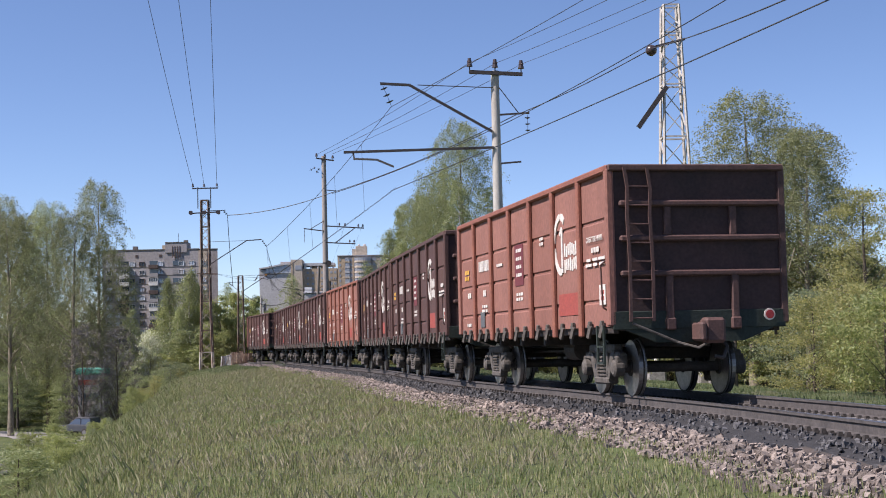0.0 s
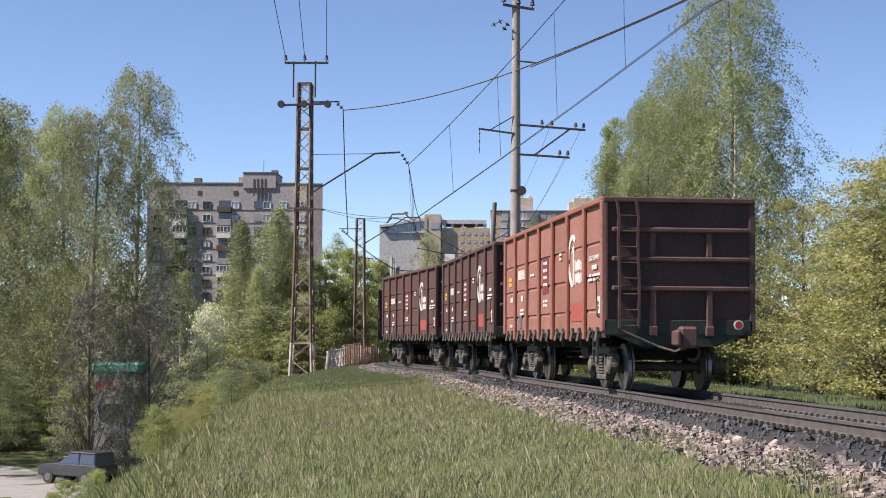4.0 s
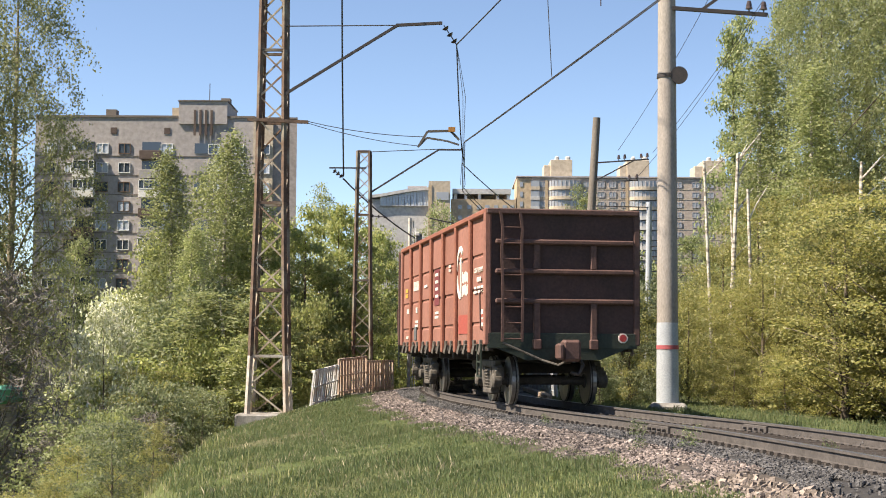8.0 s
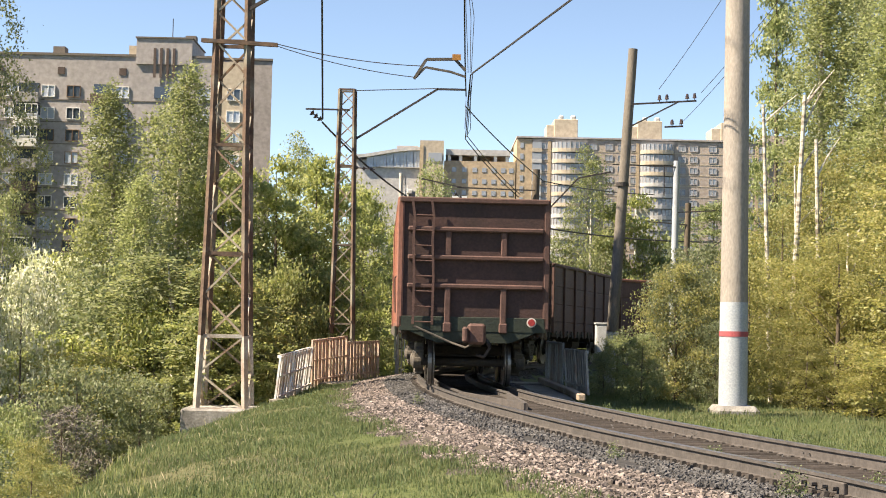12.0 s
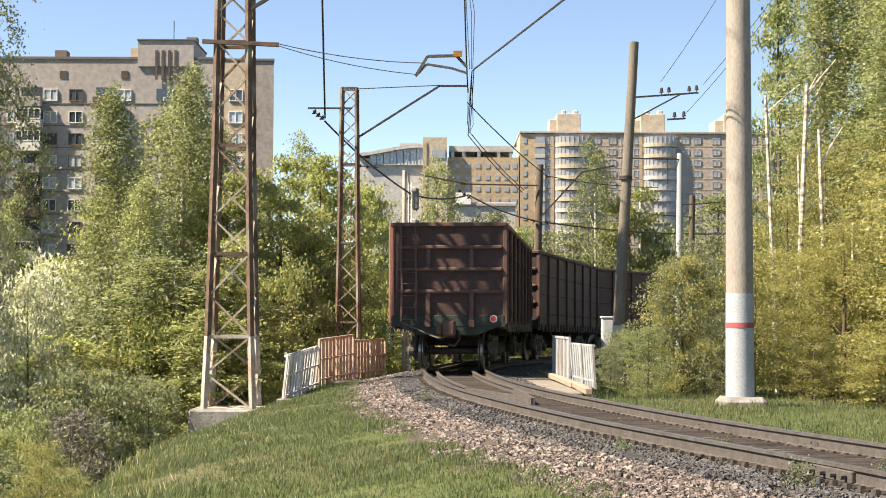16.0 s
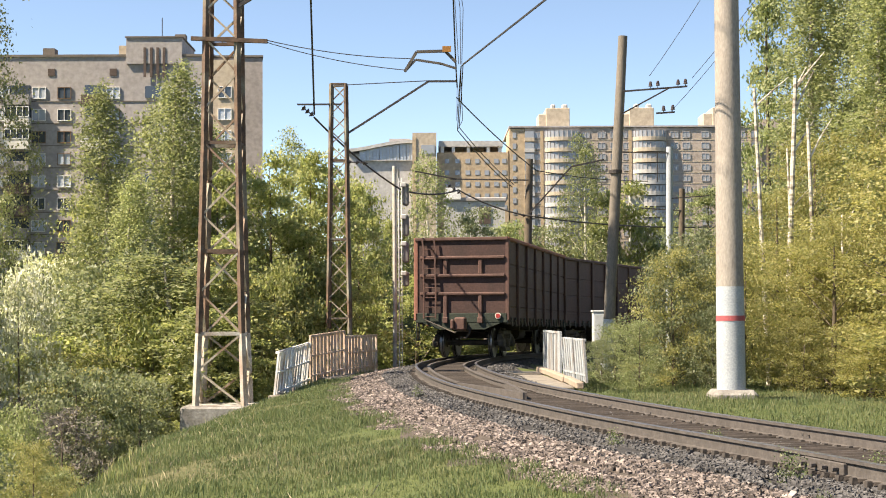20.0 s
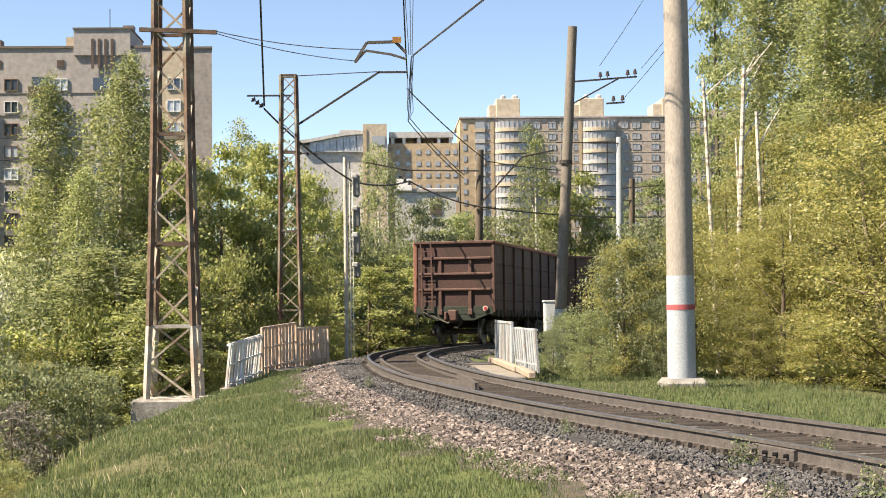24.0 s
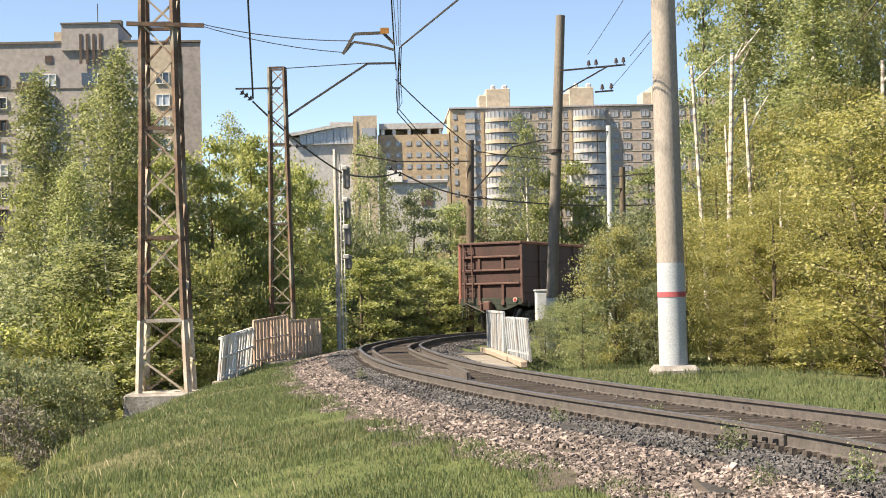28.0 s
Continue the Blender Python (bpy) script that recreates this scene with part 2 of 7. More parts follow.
DEEP_LEAF = leafy("deep_green_leaves", ((0.145, 0.165, 0.046), (0.21, 0.225, 0.067), (0.30, 0.298, 0.115)), 0.52)
BUSH_LEAF = leafy("bush_leaves", ((0.135, 0.17, 0.055), (0.195, 0.23, 0.082), (0.29, 0.305, 0.14)))
BLOSSOM = leafy("white_blossom", ((0.24, 0.27, 0.08), (0.52, 0.54, 0.27), (0.78, 0.77, 0.52)))
TWIG = leafy("bare_twigs", ((0.10, 0.088, 0.06), (0.14, 0.122, 0.082), (0.185, 0.16, 0.11)), 0.05)
GRASS = leafy("grass_blades", ((0.07, 0.105, 0.024), (0.108, 0.145, 0.034), (0.18, 0.185, 0.062)), 0.35)
MEADOW = leafy("meadow_grass", ((0.125, 0.16, 0.032), (0.20, 0.225, 0.052), (0.33, 0.30, 0.12)), 0.4)
DRY_GRASS = leafy("dry_grass", ((0.19, 0.18, 0.075), (0.26, 0.235, 0.105), (0.34, 0.295, 0.15)), 0.25)
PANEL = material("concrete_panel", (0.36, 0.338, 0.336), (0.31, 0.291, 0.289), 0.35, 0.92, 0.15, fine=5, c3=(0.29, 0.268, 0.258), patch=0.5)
# PANEL darkened: the end section's shade is put into the colour
PANEL_SHADE = material("shaded_brick_end_wall", (0.285, 0.26, 0.252), (0.25, 0.228, 0.22), 0.5, 0.92, 0.15, fine=6)
SEAM = material("panel_seam", (0.17, 0.15, 0.135), (0.13, 0.115, 0.10), 2, 0.95, 0.1)
WIN_WHITE = material("white_window_frame", (0.75, 0.75, 0.74), (0.66, 0.66, 0.66), 3, 0.6, 0.0)
WIN_BROWN = material("brown_window_frame", (0.18, 0.12, 0.08), (0.14, 0.09, 0.06), 3, 0.7, 0.0)
GLASS = glassy("window_glass", (0.05, 0.065, 0.085))
GLASS_PALE = glassy("curtained_window_glass", (0.40, 0.45, 0.52), 0.2)
# lighter than GLASS: the haze of distance is put into the tint
GLASS_HAZED = glassy("distant_hazed_window_glass", (0.27, 0.29, 0.32), 0.2)
BALCONY_DARK = material("balcony_dark_boards", (0.075, 0.055, 0.05), (0.11, 0.085, 0.075), 2, 0.85, 0.2)
BALCONY_WHITE = material("balcony_white_cladding", (0.68, 0.67, 0.64), (0.58, 0.57, 0.54), 2, 0.75, 0.1)
BALCONY_GREY = material("balcony_grey_panel", (0.32, 0.31, 0.31), (0.26, 0.25, 0.25), 2, 0.8, 0.1)
YELLOW_WALL = material("yellow_render", (0.415, 0.325, 0.225), (0.375, 0.295, 0.205), 0.5, 0.9, 0.1, fine=5)
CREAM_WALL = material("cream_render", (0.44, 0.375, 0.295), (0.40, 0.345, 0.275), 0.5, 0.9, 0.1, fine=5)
TAUPE_WALL = material("taupe_render", (0.37, 0.315, 0.275), (0.33, 0.285, 0.25), 0.5, 0.9, 0.1, fine=5)
DARK_CONC = material("weathered_dark_concrete", (0.18, 0.16, 0.138), (0.13, 0.116, 0.10), 3, 0.9, 0.35, fine=30, c3=(0.185, 0.165, 0.145), stretch=(1, 1, 0.35))
PALE_WALL = material("pale_grey_wall", (0.45, 0.445, 0.44), (0.40, 0.395, 0.39), 0.5, 0.88, 0.1, fine=5)
WHITE_PAINT = material("white_lettering", (0.62, 0.59, 0.54), (0.48, 0.44, 0.39), 12, 0.75, 0.0)
YELLOW_PAINT = material("yellow_lettering", (0.62, 0.36, 0.06), (0.5, 0.28, 0.06), 12, 0.75, 0.0)
SIGN_RED = material("red_stencil_patch", (0.31, 0.065, 0.05), (0.25, 0.06, 0.047), 6, 0.7, 0.1)
DARK_PATCH = material("dark_stencil_patch", (0.15, 0.035, 0.04), (0.12, 0.03, 0.035), 6, 0.7, 0.1)
GREY_PATCH = material("grey_stencil_patch", (0.10, 0.11, 0.115), (0.085, 0.09, 0.095), 6, 0.7, 0.1)
DISC_RED = material("tail_disc_red", (0.34, 0.04, 0.04), (0.27, 0.035, 0.035), 8, 0.5, 0.0)
PORCELAIN = material("dark_insulator", (0.05, 0.032, 0.028), (0.04, 0.028, 0.025), 8, 0.3, 0.0, spec=0.6)
SIGN_YELLOW = material("amber_sign", (0.36, 0.17, 0.045), (0.26, 0.12, 0.035), 8, 0.6, 0.0)
CABINET_GREY = material("relay_cabinet_paint", (0.45, 0.47, 0.48), (0.38, 0.40, 0.41), 4, 0.7, 0.1)
LAMP_GREY = material("signal_housing_grey", (0.20, 0.20, 0.195), (0.15, 0.15, 0.148), 4, 0.7, 0.1)
CAR_PAINT = material("dark_car_paint", (0.035, 0.037, 0.042), (0.045, 0.046, 0.05), 3, 0.3, 0.0, spec=0.6)
GREEN_ROOF = material("green_sheet_roof", (0.10, 0.34, 0.25), (0.085, 0.29, 0.215), 2, 0.6, 0.1)


# ---- small builders ----
def empty(name, label="", category="", group="", kind="", m=None):
    ob = new(name)
    ob.empty_display_size = 0.2
    if m is not None:
        ob.matrix_basis = m
    return tagged(ob, label, category, group, kind)


def part(name, bm, mat, parent=None, label="", smooth=False):
    """Link a bmesh as one mesh object under a thing or a part."""
    if smooth:
        bmesh.ops.split_edges(bm, edges=[e for e in bm.edges if any(len(f.verts) > 4 for f in e.link_faces)])
    me = bpy.data.meshes.new(name)
    bm.to_mesh(me)
    bm.free()
    me.materials.append(mat)
    if smooth:
        me.polygons.foreach_set("use_smooth", [len(p.vertices) < 5 for p in me.polygons])
    ob = new(name, me)
    ob.parent = parent
    return tagged(ob, label)


def share(name, like, parent, m, label=""):
    ob = new(name, like.data)
    ob.parent = parent
    ob.matrix_basis = m
    return tagged(ob, label)


def raw(name, verts, faces, mats, parent=None, label="", index=None, smooth=False):
    me = bpy.data.meshes.new(name)
    me.from_pydata(verts.tolist() if hasattr(verts, "tolist") else verts, [], faces.tolist() if hasattr(faces, "tolist") else faces)
    for mt in mats:
        me.materials.append(mt)
    if index is not None:
        me.polygons.foreach_set("material_index", np.asarray(index, dtype=np.int32))
    if smooth:
        me.shade_smooth()
    me.update()
    ob = new(name, me)
    ob.parent = parent
    return tagged(ob, label)


def box(bm, c, s, rot=None, bevel=0.0):
    """A box of size s about c, its edges eased when bevel is given."""
    m = Matrix.Translation(c) @ (rot or Matrix()) @ Matrix.Diagonal((*s, 1))
    made = bmesh.ops.create_cube(bm, size=1.0, matrix=m)
    if bevel:
        edges = list({e for v in made["verts"] for e in v.link_edges})
        bmesh.ops.bevel(bm, geom=edges, offset=bevel, segments=1, affect="EDGES", profile=0.5)
    return bm


def boxed(c, s, rot=None, bevel=0.0):
    return box(bmesh.new(), c, s, rot, bevel)


def tube(bm, p, q, r, r2=None, n=8):
    """A round bar from p to q."""
    p, q = Vector(p), Vector(q)
    d = q - p
    m = Matrix.Translation((p + q) / 2) @ d.to_track_quat("Z", "Y").to_matrix().to_4x4()
    bmesh.ops.create_cone(bm, cap_ends=True, segments=n, radius1=r, radius2=r if r2 is None else r2, depth=d.length, matrix=m)
    return bm


def bar(bm, p, q, w, h=None):
    """A square bar from p to q."""
    p, q = Vector(p), Vector(q)
    d = q - p
    m = d.to_track_quat("Z", "Y").to_matrix().to_4x4()
    return box(bm, (p + q) / 2, (w, h or w, d.length), m)


def tubed(p, q, r, r2=None, n=8):
    return tube(bmesh.new(), p, q, r, r2, n)


def barred(p, q, w, h=None):
    return bar(bmesh.new(), p, q, w, h)


def lathe(profile, n=16, axis="z"):
    """Turn (radius, height) pairs about an axis."""
    bm = bmesh.new()
    rings = []
    for r, h in profile:
        ring = []
        for i in range(n):
            a = 2 * math.pi * i / n
            p = (r * math.cos(a), r * math.sin(a), h)
            ring.append(bm.verts.new(p if axis == "z" else (p[2], p[0], p[1])))
        rings.append(ring)
    for a, b in zip(rings, rings[1:]):
        for i in range(n):
            bm.faces.new((a[i], a[(i + 1) % n], b[(i + 1) % n], b[i]))
    bm.faces.new(rings[0][::-1]), bm.faces.new(rings[-1])
    bmesh.ops.recalc_face_normals(bm, faces=bm.faces)
    return bm


# ---- the line of the track ----
def knots():
    xs = "22.5 20.38 18.96 18.15 16.74 15.06 14.00 13.17 11.77 10.25 9.08 8.13 7.15 6.3 5.55 4.87 4.22 3.62 3.02 2.21 1.49 1.04 0.71 .5 .3 .5 1.15 2.4 4.0 6.3 9.5 13.5 18 25 35 60 120"
    ys = "-135 -110 -95 -85 -75 -65 -55 -45 -35 -25 -17 -10 -4 2 8 12.7 15.3 17.2 19.2 23 27 29.6 33 36 40.5 45.5 50.5 56 62.5 69.5 75 78.8 81.3 83.5 85 87 88"
    return np.array([float(a) for a in xs.split()]), np.array([float(a) for a in ys.split()])


def make_line():
    x, y = knots()
    d = np.r_[0, np.cumsum(np.hypot(np.diff(x), np.diff(y)))]
    s = np.arange(0, d[-1], 0.25)
    px, py = np.interp(s, d, x), np.interp(s, d, y)
    k = np.exp(-0.5 * (np.arange(-24, 25) * 0.25 / 2.2) ** 2)
    k /= k.sum()
    px, py = (np.convolve(np.pad(v, 24, mode="reflect", reflect_type="odd"), k, "valid") for v in (px, py))
    d = np.r_[0, np.cumsum(np.hypot(np.diff(px), np.diff(py)))]
    s = np.arange(0, d[-1], 0.25)
    px, py = np.interp(s, d, px), np.interp(s, d, py)
    pz = np.interp(s, s[np.searchsorted(py, [-140, 40, 46, 52, 64, 72, 80]).clip(0, len(s) - 1)], [0, 0, -0.08, -0.1, -0.26, -0.34, -0.5])
    pz = np.convolve(np.pad(pz, 12, mode="edge"), np.ones(25) / 25, "valid")
    return s, px, py, pz


LINE_S, LINE_X, LINE_Y, LINE_Z = make_line()


def at(s):
    """The middle of the track s metres along it, at the height of the rails' top, and its way ahead."""
    p = Vector([float(np.interp(s, LINE_S, v)) for v in (LINE_X, LINE_Y, LINE_Z)])
    q = Vector([float(np.interp(s + 0.3, LINE_S, v)) for v in (LINE_X, LINE_Y, LINE_Z)])
    return p, (q - p).normalized()


def along(y):
    return float(np.interp(y, LINE_Y, LINE_S))


def offset(x, y):
    """How far points lie to the left of the track, and the rails' height beside them."""
    x, y = np.asarray(x, float).ravel(), np.asarray(y, float).ravel()
    tx, ty = np.gradient(LINE_X), np.gradient(LINE_Y)
    tl = np.hypot(tx, ty)
    u, z = np.empty(len(x)), np.empty(len(x))
    for i in range(0, len(x), 4000):
        a, b = x[i:i + 4000], y[i:i + 4000]
        k = np.argmin((a[:, None] - LINE_X[::2]) ** 2 + (b[:, None] - LINE_Y[::2]) ** 2, axis=1) * 2
        u[i:i + 4000] = -((a - LINE_X[k]) * ty[k] - (b - LINE_Y[k]) * tx[k]) / tl[k]
        z[i:i + 4000] = LINE_Z[k]
    return u, z


def lump(x, y, f, seed):
    """A cheap smooth unevenness between -1 and 1."""
    return (np.sin(x * f + seed) * np.cos(y * f * 0.83 + seed * 1.7) + 0.6 * np.sin(x * f * 2.3 - y * f * 1.9 + seed * 3.1)) / 1.6


def ground_height(x, y):
    x, y = np.asarray(x, float).ravel(), np.asarray(y, float).ravel()
    u, z = offset(x, y)
    # the shoulder's crest lies nearer to the track beyond the mast
    crest = np.interp(y, [-20, 0, 15, 25, 30, 33, 37], [9.2, 8.6, 7.4, 5.9, 4.8, 4.1, 3.3])
    past = np.maximum(0, u - crest)
    left = np.interp(u, [0, 1.5, 1.75, 2.6, 3.3, 9.5], [-0.205, -0.205, -0.25, -0.40, -0.47, -1.05])
    left = np.maximum(left - 0.62 * past * np.clip(past / 1.2, 0.3, 1), -6.2 - 0.01 * np.abs(u))
    right = np.interp(-u, [0, 1.5, 1.9, 2.6, 7, 10, 18, 30, 80], [-0.205, -0.205, -0.3, -0.44, -0.5, -0.75, -1.5, -2.2, -3])
    h = np.where(u > 0, left, right) + z - 0.075 * np.clip((0.72 - np.abs(u)) / 0.12, 0, 1)
    rough = np.clip((np.abs(u) - 2.6) / 3, 0, 1)
    return h + rough * (0.07 * lump(x, y, 0.9, 2.0) + 0.03 * lump(x, y, 3.1, 5.0))


def ground_z(x, y):
    return float(ground_height(np.array([x]), np.array([y]))[0])


# ---- ground, road and track ----
def build_ground():
    xs = np.r_[-2500, -900, -350, -150, -80, -55, np.arange(-42, 48, 0.62), 60, 90, 150, 350, 900, 2500]
    ys = np.r_[-2500, -900, -350, -220, -170, np.arange(-142, 100, 0.85), 120, 160, 300, 900, 2500]
    gx, gy = np.meshgrid(xs, ys)
    z = ground_height(gx.ravel(), gy.ravel())
    z = z + np.random.RandomState(3).normal(0, 0.012, len(z))
    verts = np.stack([gx.ravel(), gy.ravel(), z], 1)
    nx, ny = len(xs), len(ys)
    i = (np.arange(ny - 1)[:, None] * nx + np.arange(nx - 1)).ravel()
    faces = np.stack([i, i + 1, i + nx + 1, i + nx], 1)
    mid = verts[faces].mean(1)
    u, _ = offset(mid[:, 0], mid[:, 1])
    idx = np.where(np.abs(u) < 1.95, 1, np.where((u > 0) & (u < 2.8), 2, 0))
    ob = raw("ground", verts, faces, [GROUND, BED, EARTH], index=idx, smooth=True)
    tagged(ob, "grassy railway embankment falling away to low ground", "ground", kind="structure")


def strip(name, profile, s0, s1, shift, mat, parent, step=0.5, label="", lift=0.0):
    """Sweep a cross-section (sideways to the right, up) along the track."""
    ss = np.arange(s0, s1, step)
    verts, faces = [], []
    k = len(profile)
    for s in ss:
        p, d = at(s)
        side = Vector((d.y, -d.x, 0)).normalized()
        for a, b in profile:
            verts.append((p + side * (a + shift) + Vector((0, 0, b + lift)))[:])
    for i in range(len(ss) - 1):
        for j in range(k):
            faces.append((i * k + j, i * k + (j + 1) % k, (i + 1) * k + (j + 1) % k, (i + 1) * k + j))
    faces += [tuple(range(k)), tuple(range((len(ss) - 1) * k, len(ss) * k))[::-1]]
    return raw(name, verts, faces, mat, parent, label)


def build_track():
    track = empty("track", "single curving railway track on sleepers in stone ballast", "railway track", kind="structure")
    foot = [(-0.075, -0.18), (0.075, -0.18), (0.075, -0.165), (0.012, -0.145), (0.012, -0.05), (0.036, -0.035), (0.036, -0.004), (-0.036, -0.004), (-0.036, -0.035), (-0.012, -0.05), (-0.012, -0.145), (-0.075, -0.165)]
    for side in (-0.795, 0.795):
        r = strip("rail", foot, 6, 330, side, [RAIL_SIDE], track, 0.6)
        head = [(-0.035, -0.004), (0.035, -0.004), (0.03, 0.0), (-0.03, 0.0)]
        strip("rail_head", head, 6, 330, side, [RAIL_TOP], r, 0.6, "worn steel running surface", 0.001)
    s0, s1 = along(30.5), along(57)
    for side in (-0.47, 0.47):
        strip("guard_rail", foot, s0, s1, side, [RAIL_SIDE], track, 0.6, lift=-0.03)
    # the two guard rails close to a point before the bridge
    for side in (-1, 1):
        p, d = at(s0)
        right = Vector((d.y, -d.x, 0))
        q, _ = at(s0 - 4.0)
        bm = barred(p + right * 0.47 * side + Vector((0, 0, -0.11)), q + Vector((0, 0, -0.11)), 0.07, 0.14)
        part("guard_rail_nose", bm, RAIL_SIDE, track, "rusty guard rail tapering to a point")
    strip("ballast_infill", [(-0.7, -0.26), (0.7, -0.26), (0.7, -0.18), (0.3, -0.174), (-0.3, -0.174), (-0.7, -0.18)], 6, 330, 0.0, [BED_DUST], track, 0.6, "grey dusty ballast packed between the sleepers")
    # sleepers, counted back from the bend
    first = part("sleeper", boxed((0, 0, -0.225), (1.84, 0.10, 0.15), bevel=0.022), SLEEPER, track)
    ss = np.arange(along(58), along(-108), -0.26)
    rows = [at(s) for s in ss]
    fv, ff, rv, rf = [], [], [], []
    unit = np.array([(-1, -1, 0), (1, -1, 0), (1, 1, 0), (-1, 1, 0), (-0.6, -0.7, 1), (0.6, -0.7, 1), (0.6, 0.7, 1), (-0.6, 0.7, 1)], float)
    quad = [(4, 5, 6, 7), (0, 1, 5, 4), (1, 2, 6, 5), (2, 3, 7, 6), (3, 0, 4, 7)]
    rng = np.random.RandomState(5)
    for i, (p, d) in enumerate(rows):
        m = Matrix.Translation(p + Vector((0, 0, rng.uniform(-0.012, 0.004)))) @ pose(0, 0, 0, 0, 0, math.degrees(math.atan2(-d.x, d.y)) + rng.uniform(-0.6, 0.6))
        if i == 0:
            first.matrix_basis = m
        elif i < 298:
            share("sleeper", first, track, m)
        else:
            o = len(rv)
            rv += [(m @ Vector((v[0] * 0.92, v[1] * 0.055, -0.3 + v[2] * 0.135)))[:] for v in unit * (1, 1, 1)]
            rf += [tuple(o + a for a in q) for q in quad]
        for c in (-0.795 - 0.14, -0.795 + 0.14, 0.795 - 0.14, 0.795 + 0.14):
            o = len(fv)
            for v in unit * (0.036, 0.038, 0.06):
                fv.append((m @ Vector((c + v[0], v[1], v[2] - 0.195)))[:])
            ff += [tuple(o + a for a in q) for q in quad]
    tagged(raw("sleepers_further", rv, rf, [SLEEPER], track, "more dark timber sleepers further back"), kind="stuff")
    clips = raw("rail_fasteners", fv, ff, [FASTENER], track, "dark bolted rail clips beside each rail")
    tagged(clips, kind="stuff")
    for y in (14.4, -48):
        for side in (-0.795, 0.795):
            p, d = at(along(y))
            right = Vector((d.y, -d.x, 0))
            rot = pose(0, 0, 0, 0, 0, math.degrees(math.atan2(-d.x, d.y)))
            bm = boxed(p + right * (side - 0.035) + Vector((0, 0, -0.1)), (0.05, 0.8, 0.11), rot, 0.008)
            for k in (-0.3, -0.1, 0.1, 0.3):
                c = p + right * (side - 0.07) + d * k + Vector((0, 0, -0.1))
                tube(bm, c, c - right * 0.05, 0.025, n=6)
            part("fishplate", bm, RAIL_SIDE, track, "bolted joint plate on the rail")


def stones(name, label, count, y0, y1, u0, u1, size, mats, seed, bias=1.0, lift=0.0):
    """Loose crushed stones as small faceted lumps, strewn beside the track."""
    rng = np.random.RandomState(seed)
    base = np.array([(-1, -1, -1), (1, -1, -1), (1, 1, -1), (-1, 1, -1), (-1, -1, 1), (1, -1, 1), (1, 1, 1), (-1, 1, 1)], float) * 0.62
    quad = np.array([(4, 5, 6, 7), (0, 1, 5, 4), (1, 2, 6, 5), (2, 3, 7, 6), (3, 0, 4, 7)])
    y = y0 + (y1 - y0) * rng.rand(count) ** bias
    u = u0 + (u1 - u0) * rng.rand(count)
    edge = 0.25 * lump(y, y * 0, 1.7, seed) * (np.abs(u) > 0.75 * np.abs(u1))
    u = u + edge
    s = np.interp(y, LINE_Y, LINE_S)
    cx, cy = np.interp(s, LINE_S, LINE_X), np.interp(s, LINE_S, LINE_Y)
    tx, ty = np.gradient(LINE_X), np.gradient(LINE_Y)
    tl = np.hypot(tx, ty)
    dx, dy = np.interp(s, LINE_S, tx / tl), np.interp(s, LINE_S, ty / tl)
    x, y = cx - dy * u, cy + dx * u
    z = ground_height(x, y) + lift
    r = size * rng.uniform(0.55, 1.35, count)
    v = base[None] * rng.uniform(0.6, 1.2, (count, 8, 1)) * r[:, None, None] * rng.uniform(0.6, 1.25, (count, 1, 3))
    v += rng.normal(0, 0.13, (count, 8, 3)) * r[:, None, None]
    tilt = rng.uniform(-0.6, 0.6, (count, 1))
    v[..., 2] += v[..., 0] * tilt
    a = rng.uniform(0, 6.28, count)
    c, sn = np.cos(a)[:, None], np.sin(a)[:, None]
    vx, vy = v[..., 0] * c - v[..., 1] * sn, v[..., 0] * sn + v[..., 1] * c
    v = np.stack([vx + x[:, None], vy + y[:, None], v[..., 2] + z[:, None] + r[:, None] * 0.35], -1).reshape(-1, 3)
    f = (quad[None] + (np.arange(count) * 8)[:, None, None]).reshape(-1, 4)
    tagged(raw(name, v, f, mats), label, "ballast", kind="stuff")


def blades(name, label, count, pick, length, width, mat, seed, lean=0.45):
    """Grass as bent blades in tufts."""
    rng = np.random.RandomState(seed)
    x, y = pick(rng, count)
    z = ground_height(x, y)
    k = 3
    x, y, z = (np.repeat(v, k) for v in (x, y, z))
    n = len(x)
    x, y = x + rng.normal(0, 0.05, n), y + rng.normal(0, 0.05, n)
    h = length * rng.uniform(0.3, 1.3, n) * (1 + 0.6 * lump(x, y, 1.3, seed)) * (1 + 0.5 * lump(x, y, 5.0, seed + 2))
    a = rng.uniform(0, 6.28, n)
    dx, dy = np.cos(a), np.sin(a)
    l = rng.uniform(0.1, lean, n) * h
    w = width * rng.uniform(0.6, 1.3, n)
    p0 = np.stack([x - dy * w, y + dx * w, z - 0.02], 1)
    p1 = np.stack([x + dy * w, y - dx * w, z - 0.02], 1)
    p2 = np.stack([x + dx * l * 0.45 + dy * w * 0.7, y + dy * l * 0.45 - dx * w * 0.7, z + h * 0.6], 1)
    p3 = np.stack([x + dx * l, y + dy * l, z + h], 1)
    v = np.stack([p0, p1, p2, p3], 1).reshape(-1, 3)
    f = (np.array([(0, 1, 2), (0, 2, 3)])[None] + (np.arange(n) * 4)[:, None, None]).reshape(-1, 3)
    tagged(raw(name, v, f, [mat]), label, "grass", kind="stuff")


